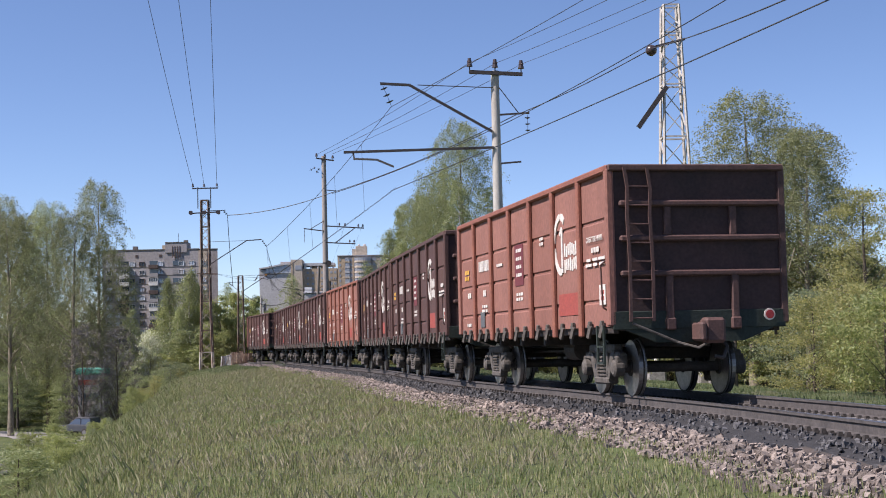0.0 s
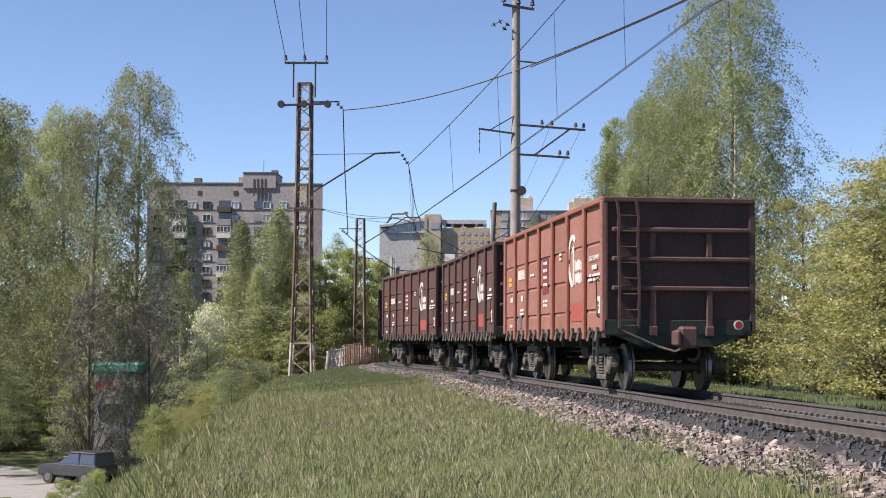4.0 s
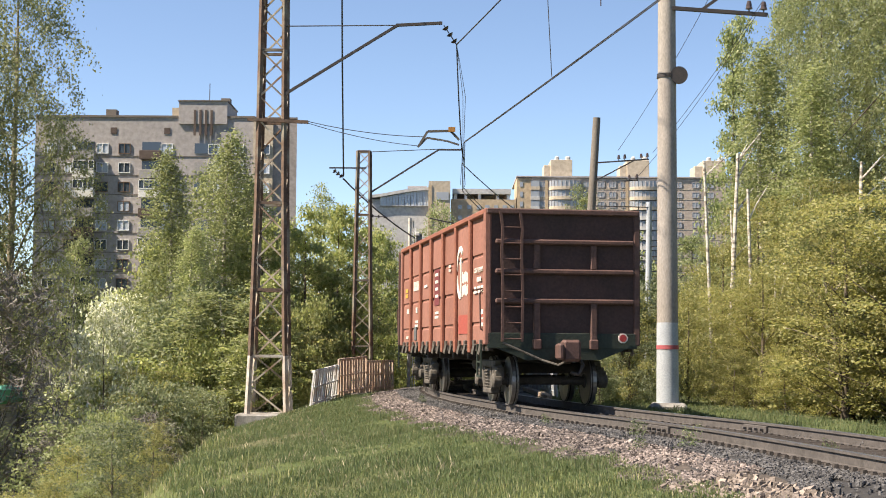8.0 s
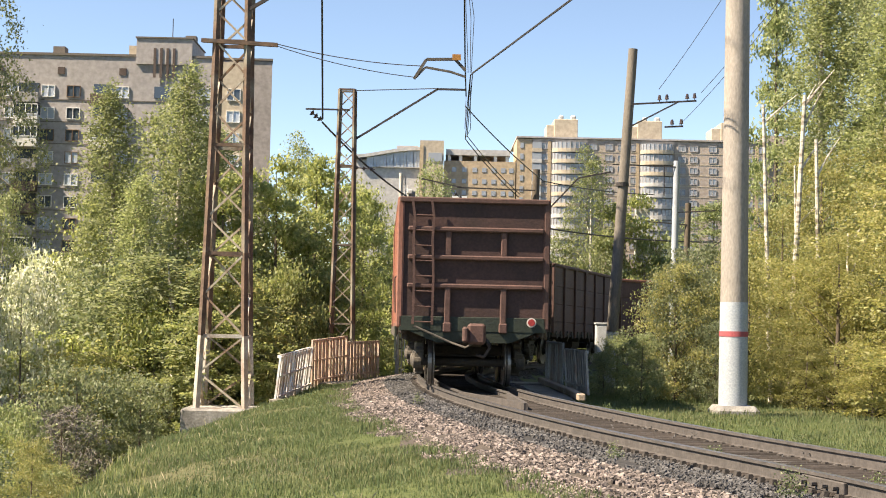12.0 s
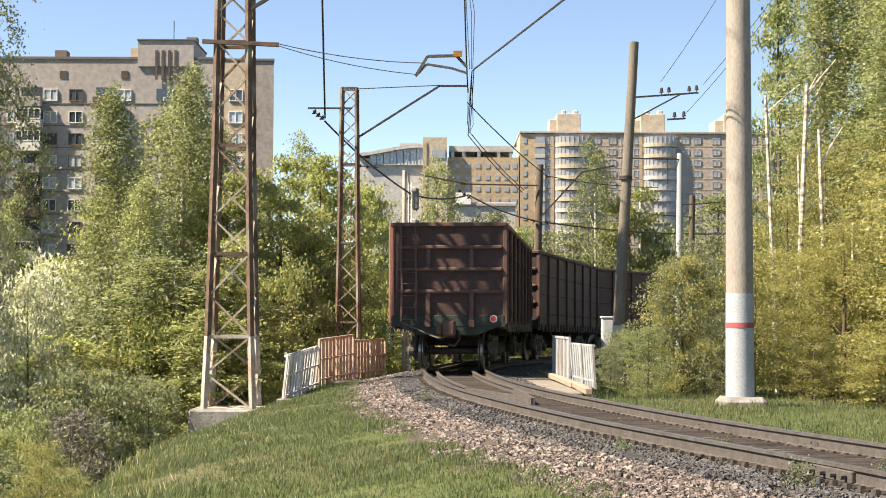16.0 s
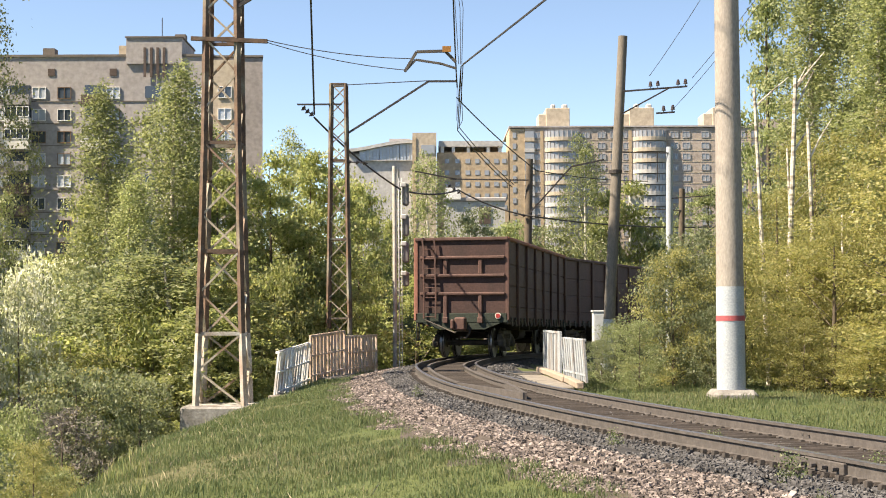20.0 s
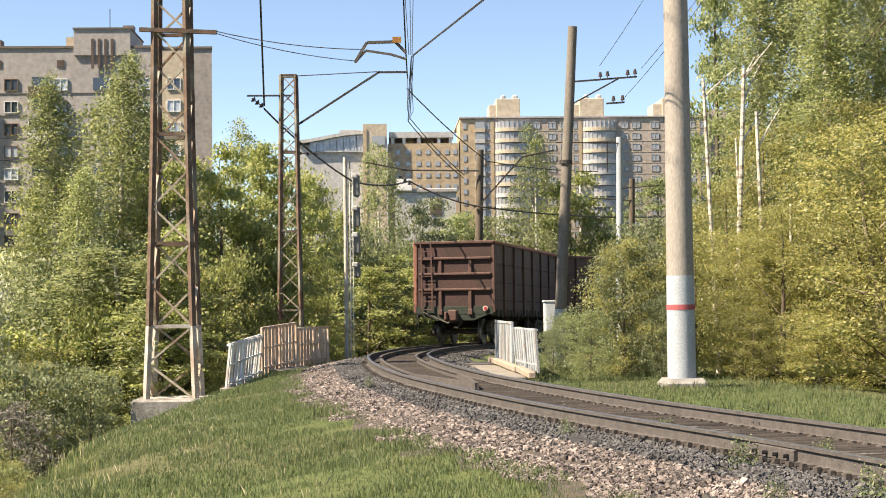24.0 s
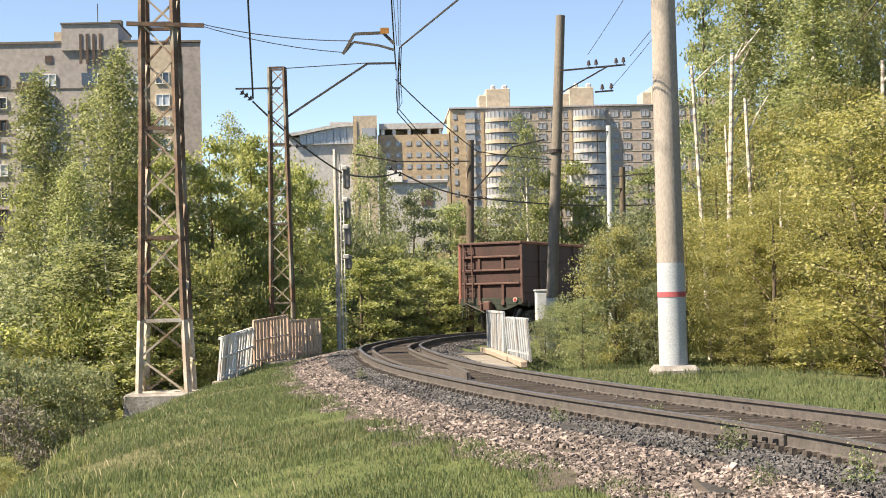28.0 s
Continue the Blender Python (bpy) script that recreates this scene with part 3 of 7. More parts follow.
def beside(y0, y1, u0, u1, bias=1.0):
    def pick(rng, n):
        y = y0 + (y1 - y0) * rng.rand(n) ** bias
        u = u0 + (u1 - u0) * rng.rand(n)
        s = np.interp(y, LINE_Y, LINE_S)
        tx, ty = np.gradient(LINE_X), np.gradient(LINE_Y)
        tl = np.hypot(tx, ty)
        dx, dy = np.interp(s, LINE_S, tx / tl), np.interp(s, LINE_S, ty / tl)
        return np.interp(s, LINE_S, LINE_X) - dy * u, np.interp(s, LINE_S, LINE_Y) + dx * u
    return pick


def build_cover():
    stones("ballast_stones", "pinkish grey crushed stone ballast on the shoulder", 46000, 8, 48, 1.66, 2.75, 0.028, [STONES], 11, 1.3)
    stones("ballast_stones_further", "crushed stone ballast on the embankment shoulder", 20000, -108, 8, 1.9, 2.9, 0.045, [STONES_WORN], 12)
    stones("dark_ballast", "dark oily stones beside the rails", 30000, 6, 58, 0.88, 1.8, 0.022, [STONES_DARK], 13, 1.3)
    stones("dark_ballast_beyond", "dark oily stones on the far side of the track", 14000, 6, 58, -1.9, -0.88, 0.022, [STONES_DARK], 15, 1.3)
    stones("dark_ballast_between", "small grey stones between the sleepers", 5000, 6, 58, -0.66, 0.66, 0.013, [STONES_DARK], 16, 1.3, 0.1)
    stones("dark_ballast_further", "dark stones between and beside the rails", 14000, -108, 6, -1.8, 2.0, 0.034, [STONES_DARK], 14)
    blades("grass", "short spring grass on the embankment", 100000, beside(6, 50, 2.45, 8.0, 1.4), 0.066, 0.0046, GRASS, 21)
    blades("grass_slope", "grass on the embankment slope", 22000, beside(-108, 44, 6.4, 13, 1.0), 0.14, 0.007, MEADOW, 22)
    blades("grass_along", "spring grass along the track", 80000, beside(-108, 10, 2.45, 10.5, 1.0), 0.085, 0.006, MEADOW, 23)
    blades("dry_grass", "tufts of last year's dry grass", 32000, beside(-106, 6, 3.2, 12, 1.0), 0.12, 0.005, DRY_GRASS, 24, 0.8)
    blades("dry_grass_near", "dry straw among the grass by the mast", 1800, beside(8, 40, 4.4, 9, 1.0), 0.09, 0.003, DRY_GRASS, 26, 0.8)
    blades("slope_growth", "rough tall grass on the lower slope", 30000, beside(-108, 20, 9, 18, 1.0), 0.2, 0.009, MEADOW, 27, 0.7)
    blades("grass_verge_near", "short grass beside the concrete pole", 30000, beside(8, 44, -7.5, -2.2, 1.2), 0.055, 0.0045, GRASS, 28)
    blades("grass_verge", "grass verge beyond the track", 26000, beside(-95, 40, -9, -2.3, 1.0), 0.10, 0.006, GRASS, 25)


# ---- the train ----
HALF, WIDE, TOP, LOW = 6.4, 1.565, 3.85, 1.18


def letters(bm, x, y, z, w, h, rows, gap=0.35, flip=1):
    """Rows of plain bars in place of small writing, on a side wall."""
    for i in range(rows):
        zz = z - i * h * (1 + gap)
        cut = 3 if w > 0.4 else 2
        for j in range(cut):
            ww = w / cut * (0.92 - 0.16 * ((i + j) % 3))
            box(bm, (x, y + flip * ((j + 0.5) / cut - 0.5) * w, zz), (0.006, ww, h))
    return bm


def build_wheelset(parent, y):
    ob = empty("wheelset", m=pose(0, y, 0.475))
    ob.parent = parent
    part("axle", tubed((-1.05, 0, 0), (1.05, 0, 0), 0.085, n=12), WHEEL, ob)
    for side in (-1, 1):
        prof = [(0.09, 0.09), (0.14, 0.09), (0.15, 0.03), (0.38, 0.02), (0.41, 0.065), (0.475, 0.065), (0.48, -0.035), (0.505, -0.045), (0.505, -0.065), (0.41, -0.065), (0.39, -0.03), (0.15, -0.03), (0.14, -0.09), (0.09, -0.09)]
        bm = lathe([(r, side * h) for r, h in prof], 28, "x")
        bmesh.ops.translate(bm, vec=(side * 0.795, 0, 0), verts=bm.verts)
        part("wheel", bm, WHEEL, ob)
        bm = lathe([(0.43, side * 0.067), (0.478, side * 0.067), (0.479, side * 0.02), (0.478, side * -0.03), (0.507, side * -0.047), (0.507, side * -0.063), (0.43, side * -0.067)], 28, "x")
        bmesh.ops.translate(bm, vec=(side * 0.795, 0, 0), verts=bm.verts)
        part("wheel_rim", bm, TREAD, ob, "polished steel wheel rim")
    return ob


def build_bogie(wagon, y):
    bogie = empty("bogie", m=pose(0, y, 0))
    bogie.parent = wagon
    for s in (-1, 1):
        x = s * 1.03
        bm = bmesh.new()
        box(bm, (x, 0, 0.81), (0.18, 1.5, 0.15), bevel=0.03)
        for k in (-1, 1):
            bar(bm, (x, k * 0.72, 0.80), (x, k * 0.34, 0.28), 0.16, 0.17)
            bar(bm, (x, k * 0.33, 0.80), (x, k * 0.31, 0.28), 0.16, 0.1)
            box(bm, (x, k * 0.86, 0.68), (0.17, 0.34, 0.14), bevel=0.03)
            box(bm, (x + s * 0.02, k * 1.0, 0.58), (0.2, 0.08, 0.2), bevel=0.02)
        box(bm, (x, 0, 0.25), (0.2, 0.84, 0.13), bevel=0.03)
        part("side_frame", bm, CAST, bogie, "grey cast steel side frame")
        for k in (-1, 1):
            bm = lathe([(0.05, 0), (0.14, 0.005), (0.15, 0.05), (0.15, 0.16), (0.11, 0.19), (0.05, 0.2)], 14, "x")
            if s < 0:
                bmesh.ops.scale(bm, vec=(-1, 1, 1), verts=bm.verts)
                bmesh.ops.recalc_face_normals(bm, faces=bm.faces)
            bmesh.ops.translate(bm, vec=(s * 1.0, k * 0.925, 0.475), verts=bm.verts)
            part("axle_box", bm, CAST, bogie)
        for k in (-0.17, 0.0, 0.17):
            coils = [(0.05, 0.31)] + [(r, 0.322 + i * 0.062 + dz) for i in range(6) for r, dz in ((0.052, 0.0), (0.088, 0.012), (0.088, 0.034), (0.052, 0.046))] + [(0.05, 0.7)]
            bm = lathe(coils, 10)
            bmesh.ops.translate(bm, vec=(x + s * 0.03, k, 0), verts=bm.verts)
            part("spring", bm, CAST, bogie, "coil spring")
    part("bolster", boxed((0, 0, 0.72), (2.0, 0.4, 0.22), bevel=0.03), UNDER, bogie)
    return bogie, [build_wheelset(bogie, k * 0.925) for k in (-1, 1)]


def build_coupler(wagon, end):
    bm = bmesh.new()
    y = end * HALF
    box(bm, (0, y + end * 0.12, 1.06), (0.3, 0.35, 0.3), bevel=0.03)
    box(bm, (-0.06 * end, y + end * 0.42, 1.08), (0.36, 0.3, 0.42), bevel=0.05)
    box(bm, (0.17 * end, y + end * 0.52, 1.06), (0.12, 0.26, 0.32), bevel=0.04)
    part("coupler", bm, RIB_PAINT, wagon, "rusty automatic coupler head")
    bm = bmesh.new()
    pts = [(-1.2, 0.08, 1.22), (-0.45, 0.12, 0.9), (-0.15, 0.3, 0.8), (0.05, 0.42, 0.92)]
    for a, b in zip(pts, pts[1:]):
        tube(bm, (a[0], y + end * a[1], a[2]), (b[0], y + end * b[1], b[2]), 0.022, n=6)
    part("uncoupling_rod", bm, CAST, wagon)
    bm = bmesh.new()
    pts = [(0.28, 0.1, 0.98), (0.34, 0.3, 0.8), (0.22, 0.42, 0.62), (0.06, 0.45, 0.66)]
    for a, b in zip(pts, pts[1:]):
        tube(bm, (a[0] * -end, y + end * a[1], a[2]), (b[0] * -end, y + end * b[1], b[2]), 0.03, n=6)
    part("brake_hose", bm, UNDER, wagon, "hanging rubber brake hose")


def pressed_panel(s, a, b):
    """One plate of a side wall with pressed horizontal grooves, slightly bowed."""
    prof = [(1.43, LOW), (1.482, LOW)]
    for z in (1.62, 2.3, 2.98):
        prof += [(1.484, z - 0.05), (1.462, z - 0.025), (1.462, z + 0.012), (1.488, z + 0.03)]
    prof += [(1.484, TOP - 0.1), (1.43, TOP - 0.1)]
    bm = bmesh.new()
    rows = []
    for k in range(5):
        y = a + (b - a) * k / 4
        bow = 0.012 * math.sin(math.pi * k / 4) * math.sin(a * 5 + s)
        rows.append([bm.verts.new((s * (x + (bow if x > 1.44 else 0)), y, z)) for x, z in prof])
    for r0, r1 in zip(rows, rows[1:]):
        for i in range(len(prof)):
            bm.faces.new((r0[i], r0[(i + 1) % len(prof)], r1[(i + 1) % len(prof)], r1[i]))
    bm.faces.new(rows[0]), bm.faces.new(rows[-1])
    bmesh.ops.recalc_face_normals(bm, faces=bm.faces)
    return bm


def build_wagon():
    wagon = empty("gondola_wagon", "brick-red open steel gondola wagon with ribbed sides", "freight wagon", "wagons of the train")
    n = 7
    ys = [-HALF + 2 * HALF * i / n for i in range(n + 1)]
    for s in (-1, 1):
        for i in range(n):
            a, b = ys[i], ys[i + 1]
            # right panels and posts take darker paint: that side's shade is in the colour
            part("side_panel", pressed_panel(s, a, b), PAINT_RED if s < 0 else PAINT_BROWN_AND_SHADE, wagon)
        for i in range(1, n):
            bm = bmesh.new()
            box(bm, (s * 1.525, ys[i], (1.02 + TOP - 0.08) / 2), (0.08, 0.17, TOP - 0.08 - 1.02), bevel=0.02)
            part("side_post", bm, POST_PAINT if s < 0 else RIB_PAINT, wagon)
        for e in (-1, 1):
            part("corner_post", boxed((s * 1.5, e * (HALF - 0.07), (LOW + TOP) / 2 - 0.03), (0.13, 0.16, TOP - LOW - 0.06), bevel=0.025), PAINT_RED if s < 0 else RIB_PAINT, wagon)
        part("top_rail", boxed((s * 1.49, 0, TOP - 0.06), (0.15, 2 * HALF, 0.12), bevel=0.025), POST_PAINT, wagon, "dented top rail")
        part("side_sill", boxed((s * 1.40, 0, 1.13), (0.1, 2 * HALF - 0.3, 0.14), bevel=0.01), UNDER, wagon)
        for i in range(n):
            for k in (0.3, 0.7):
                y = ys[i] + (ys[i + 1] - ys[i]) * k
                bm = boxed((s * 1.53, y, 1.23), (0.06, 0.1, 0.11), bevel=0.012)
                bar(bm, (s * 1.53, y - 0.05, 1.2), (s * 1.56, y + 0.02, 1.0), 0.05, 0.07)
                box(bm, (s * 1.52, y + 0.09, 1.2), (0.04, 0.14, 0.05))
                part("hatch_latch", bm, CAST, wagon)
    for e in (-1, 1):
        y = e * (HALF - 0.05)
        part("end_wall", boxed((0, y, (LOW + TOP) / 2), (2.86, 0.05, TOP - LOW - 0.12)), PAINT_END_SHADED, wagon, "sooty rust-brown end wall, its shade in the colour")
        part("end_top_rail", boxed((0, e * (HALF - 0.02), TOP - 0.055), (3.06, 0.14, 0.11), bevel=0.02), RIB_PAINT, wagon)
        for z in (3.2, 2.62, 2.04):
            bm = boxed((0.04, e * (HALF + 0.02), z), (2.78, 0.11, 0.1), bevel=0.025)
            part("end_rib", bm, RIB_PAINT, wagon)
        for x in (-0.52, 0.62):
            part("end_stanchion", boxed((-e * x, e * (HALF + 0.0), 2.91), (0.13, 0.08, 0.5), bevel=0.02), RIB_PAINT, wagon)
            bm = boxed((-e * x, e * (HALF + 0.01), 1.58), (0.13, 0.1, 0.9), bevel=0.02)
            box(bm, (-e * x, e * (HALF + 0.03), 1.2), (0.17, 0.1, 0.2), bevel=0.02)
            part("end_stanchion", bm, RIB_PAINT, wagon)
        bm = bmesh.new()
        box(bm, (0, e * (HALF - 0.02), 1.27), (3.0, 0.06, 0.3), bevel=0.01)
        vs = [bm.verts.new(v) for v in ((-1.3, e * HALF, 1.12), (1.3, e * HALF, 1.12), (0.75, e * HALF, 0.9), (-0.75, e * HALF, 0.9))]
        ws = [bm.verts.new((v.co.x, e * (HALF - 0.12), v.co.z)) for v in vs]
        bm.faces.new(vs), bm.faces.new(ws[::-1])
        for i in range(4):
            bm.faces.new((vs[i], ws[i], ws[(i + 1) % 4], vs[(i + 1) % 4]))
        bmesh.ops.recalc_face_normals(bm, faces=bm.faces)
        part("end_sill", bm, SILL_GREEN, wagon, "dark green end beam")
        # ladder on one corner of each end
        lx = e * 1.0
        for x in (lx - 0.17 * e + 0.0, lx + 0.22 * e):
            bm = bmesh.new()
            pts = [(x, 1.25), (x + 0.01, 2.2), (x - 0.02, 3.0), (x, 3.45), (x + 0.05 * e, TOP - 0.05)]
            for a, b in zip(pts, pts[1:]):
                bar(bm, (a[0], e * (HALF + 0.09), a[1]), (b[0], e * (HALF + 0.09), b[1]), 0.035, 0.05)
            part("ladder_rail", bm, RIB_PAINT, wagon)
        for k in range(8):
            z = 1.3 + k * 0.31
            part("ladder_rung", tubed((lx - 0.17 * e, e * (HALF + 0.09), z), (lx + 0.22 * e, e * (HALF + 0.09), z + 0.008), 0.014, n=6), RIB_PAINT, wagon)
        build_coupler(wagon, e)
        for s in (-1, 1):
            if s * e > 0:
                bm = bmesh.new()
                x, yy = s * 1.56, e * (HALF - 0.35)
                for k in (0, 0.38):
                    bar(bm, (x, yy - e * k, 1.2), (x, yy - e * k, 0.55), 0.035, 0.05)
                for z in (0.57, 0.85):
                    bar(bm, (x, yy, z), (x, yy - e * 0.38, z), 0.05, 0.03)
                part("step", bm, SILL_GREEN, wagon, "dark green step stirrup")
                bm = bmesh.new()
                pts = [(1.5, 1.45), (1.58, 1.5), (1.6, 2.2), (1.5, 2.28)]
                for a, b in zip(pts, pts[1:]):
                    tube(bm, (s * a[0], e * (HALF - 0.3), a[1]), (s * b[0], e * (HALF - 0.3), b[1]), 0.016, n=6)
                part("grab_handle", bm, RIB_PAINT, wagon)
    part("floor", boxed((0, 0, 1.15), (2.8, 2 * HALF - 0.2, 0.08)), UNDER, wagon)
    part("centre_sill", boxed((0, 0, 0.98), (0.42, 2 * HALF - 0.3, 0.32), bevel=0.02), UNDER, wagon)
    for y in (-3.0, -1.0, 1.0, 3.0):
        part("cross_beam", boxed((0, y, 1.0), (2.6, 0.16, 0.24), bevel=0.02), UNDER, wagon)
    part("brake_cylinder", tubed((-0.55, -1.2, 0.78), (-0.55, -0.4, 0.78), 0.2, n=14), UNDER, wagon)
    part("air_tank", tubed((0.5, 0.2, 0.78), (0.5, 1.5, 0.78), 0.24, n=14), UNDER, wagon)
    bm = tubed((-0.3, -4.0, 0.75), (-0.3, 4.0, 0.75), 0.025, n=6)
    tube(bm, (0.3, -4.2, 0.7), (0.3, 4.2, 0.7), 0.02, n=6)
    part("brake_rod", bm, UNDER, wagon)
    # lettering and stencils on the sunny side, as plain marks
    for s in (-1,):
        x = s * 1.503

        def yy(k):
            return -s * k
        # an oval ring with gaps, an upright stroke in it, two rows of bars after it
        bm = bmesh.new()
        c, d = yy(-3.22), s
        for a0, a1 in ((0.9, 1.45), (1.62, 3.05), (3.25, 4.85)):
            loop = []
            for i in range(10):
                a = a0 + (a1 - a0) * i / 9
                u, v = math.cos(a), math.sin(a)
                loop.append([bm.verts.new((x + e, c + d * r * 0.43 * u, 2.74 + (r - 0.04) * 0.54 * v)) for e, r in ((0.01 * s, 1.1), (0.01 * s, 0.87), (-0.01 * s, 0.87), (-0.01 * s, 1.1))])
            for p, q in zip(loop, loop[1:]):
                for k in range(4):
                    bm.faces.new((p[k], p[(k + 1) % 4], q[(k + 1) % 4], q[k]))
            bm.faces.new(loop[0]), bm.faces.new(loop[-1])
        bmesh.ops.recalc_face_normals(bm, faces=bm.faces)
        bar(bm, (x, c + d * 0.1, 2.3), (x, c + d * 0.1, 3.02), 0.02, 0.1)
        bar(bm, (x, c + d * 0.1, 3.03), (x, c - d * 0.06, 2.92), 0.02, 0.07)
        bar(bm, (x, c - d * 0.08, 2.25), (x, c + d * 0.16, 2.25), 0.02, 0.08)
        part("emblem", bm, WHITE_PAINT, wagon, "white oval emblem worn thin")
        bm = bmesh.new()
        for j, z in enumerate((2.62, 2.35)):
            for i in range(8):
                box(bm, (x, c + d * (0.28 + i * 0.127), z - (0.03 if (i + j) % 4 == 1 else 0)), (0.008, 0.092, 0.2 if i % 3 else 0.24))
        tagged(part("lettering", bm, WHITE_PAINT, wagon, "two white lines of lettering as bars"), kind="stuff")
        bm = letters(bmesh.new(), x, yy(-5.45), 2.5, 0.5, 0.09, 1)
        letters(bm, x, yy(-5.45), 2.34, 1.2, 0.05, 2, 0.8)
        letters(bm, x, yy(-1.75), 2.95, 0.3, 0.06, 2, 0.6)
        letters(bm, x, yy(-3.3), 3.25, 0.25, 0.08, 1)
        letters(bm, x, yy(2.0), 2.65, 0.6, 0.06, 1)
        letters(bm, x, yy(0.15), 1.95, 0.6, 0.06, 2, 0.7)
        letters(bm, x, yy(3.6), 2.1, 0.3, 0.14, 1)
        letters(bm, x, yy(3.6), 1.8, 0.6, 0.06, 2, 0.7)
        letters(bm, x, yy(5.3), 2.1, 0.4, 0.12, 1)
        letters(bm, x, yy(5.4), 1.4, 0.5, 0.07, 1)
        tagged(part("stencil", bm, WHITE_PAINT, wagon, "small white stencilled lines"), kind="stuff")
        bm = bmesh.new()
        for i in range(8):
            box(bm, (x, yy(3.62) + (i - 3.5) * 0.14, 2.72), (0.008, 0.09, 0.24))
        tagged(part("number_bars", bm, WHITE_PAINT, wagon, "row of white bars"), kind="stuff")
        part("yellow_marks", letters(bmesh.new(), x, yy(5.55), 2.66, 0.5, 0.1, 2, 0.4), YELLOW_PAINT, wagon)
        part("red_patch", boxed((x - s * 0.002, yy(-3.65), 1.62), (0.006, 1.3, 0.4)), SIGN_RED, wagon)
        part("dark_patch", boxed((x - s * 0.002, yy(0.15), 2.55), (0.006, 0.75, 0.85)), DARK_PATCH, wagon)
        tagged(part("patch_lines", letters(bmesh.new(), x + s * 0.004, yy(0.15), 2.85, 0.5, 0.07, 4, 1.4), WHITE_PAINT, wagon), kind="stuff")
        part("grey_patch", boxed((x - s * 0.002, yy(3.85), 1.5), (0.006, 0.45, 0.35)), GREY_PATCH, wagon)
        part("white_plate", boxed((x, yy(-5.85), 1.72), (0.01, 0.36, 0.34)), WHITE_PAINT, wagon, "white square plate")
        part("plate_mark", letters(bmesh.new(), x + s * 0.005, yy(-5.85), 1.76, 0.22, 0.07, 2, 0.4), SIGN_RED, wagon)
    wheels = []
    for y in (-4.325, 4.325):
        _, w = build_bogie(wagon, y)
        wheels += w
    return wagon, wheels


def build_train(count=13):
    first, _ = build_wagon()
    others = [copy_thing(first, pose(0, 0, 0)) for _ in range(count - 1)]
    for i, w in enumerate(others):
        if i not in (2, 7):
            tagged(w, "dull brown open steel gondola wagon with ribbed sides")
            for ob in w.children:
                if ob.data and ob.data.materials and ob.data.materials[0] in (PAINT_RED, POST_PAINT):
                    ob.material_slots[0].link = "OBJECT"
                    ob.material_slots[0].material = PAINT_BROWN_AND_SHADE
    tagged(first, "last gondola wagon, brick-red, with a red tail disc")
    word = bpy.data.curves.new("owner_word", "FONT")
    word.body, word.size, word.align_x, word.extrude = "СОБСТВЕННИК", 0.13, "CENTER", 0.004
    word.materials.append(WHITE_PAINT)
    ob = new("stencilled_word", word)
    ob.parent = first
    ob.matrix_basis = Matrix(((0, 0, -1, -1.512), (-1, 0, 0, -5.45), (0, 1, 0, 2.64), (0, 0, 0, 1)))
    tagged(ob, "white stencilled word")
    bm = lathe([(0.001, 0), (0.098, 0), (0.098, 0.02), (0.001, 0.02)], 20, "x")
    bmesh.ops.rotate(bm, cent=(0, 0, 0), matrix=Matrix.Rotation(radians(-90), 3, "Z"), verts=bm.verts)
    bmesh.ops.translate(bm, vec=(1.2, -HALF - 0.04, 1.33), verts=bm.verts)
    disc = part("tail_disc", bm, WHITE_PAINT, first, "white-rimmed tail disc")
    bm = lathe([(0.001, 0), (0.072, 0), (0.072, 0.012), (0.001, 0.012)], 20, "x")
    bmesh.ops.rotate(bm, cent=(0, 0, 0), matrix=Matrix.Rotation(radians(-90), 3, "Z"), verts=bm.verts)
    bmesh.ops.translate(bm, vec=(1.2, -HALF - 0.062, 1.33), verts=bm.verts)
    part("red_face", bm, DISC_RED, disc, "red reflecting face")
    return [first, *others]


TRAIN_GAP = 13.92
AHEAD = [(0, 25.5), (0.5, 29.0), (1, 32.6), (1.5, 36.0), (2, 38.8), (2.5, 35.7), (3, 31.1), (3.5, 30.3), (5.5, 33.2), (6, 34.2), (6.5, 34.3), (7, 33.8),
         (7.5, 32.4), (8, 30.3), (8.5, 28.2), (9, 26.5), (9.5, 26.3), (10, 26.6), (10.5, 27.4), (11, 28.5), (12, 31.5), (12.5, 32.5), (14.5, 36.3), (15, 37.4),
         (17, 43.4), (20, 49.4), (22, 53.4), (25, 59.2), (28, 66.5)]


def tail(t):
    """How far along the track the train's tail is at t seconds."""
    wt, wy = [row[0] for row in WAY], [row[2] for row in WAY]
    at_, az = [a for a, _ in AHEAD], [b for _, b in AHEAD]
    return along(float(np.interp(t, wt, wy) + np.interp(t, at_, az)))


def wagon_pose(s):
    a, _ = at(s + HALF - 4.325)
    b, _ = at(s + HALF + 4.325)
    d = (b - a).normalized()
    c = (a + b) / 2
    return pose(c.x, c.y, c.z, math.degrees(math.asin(d.z)), 0, math.degrees(math.atan2(-d.x, d.y)))


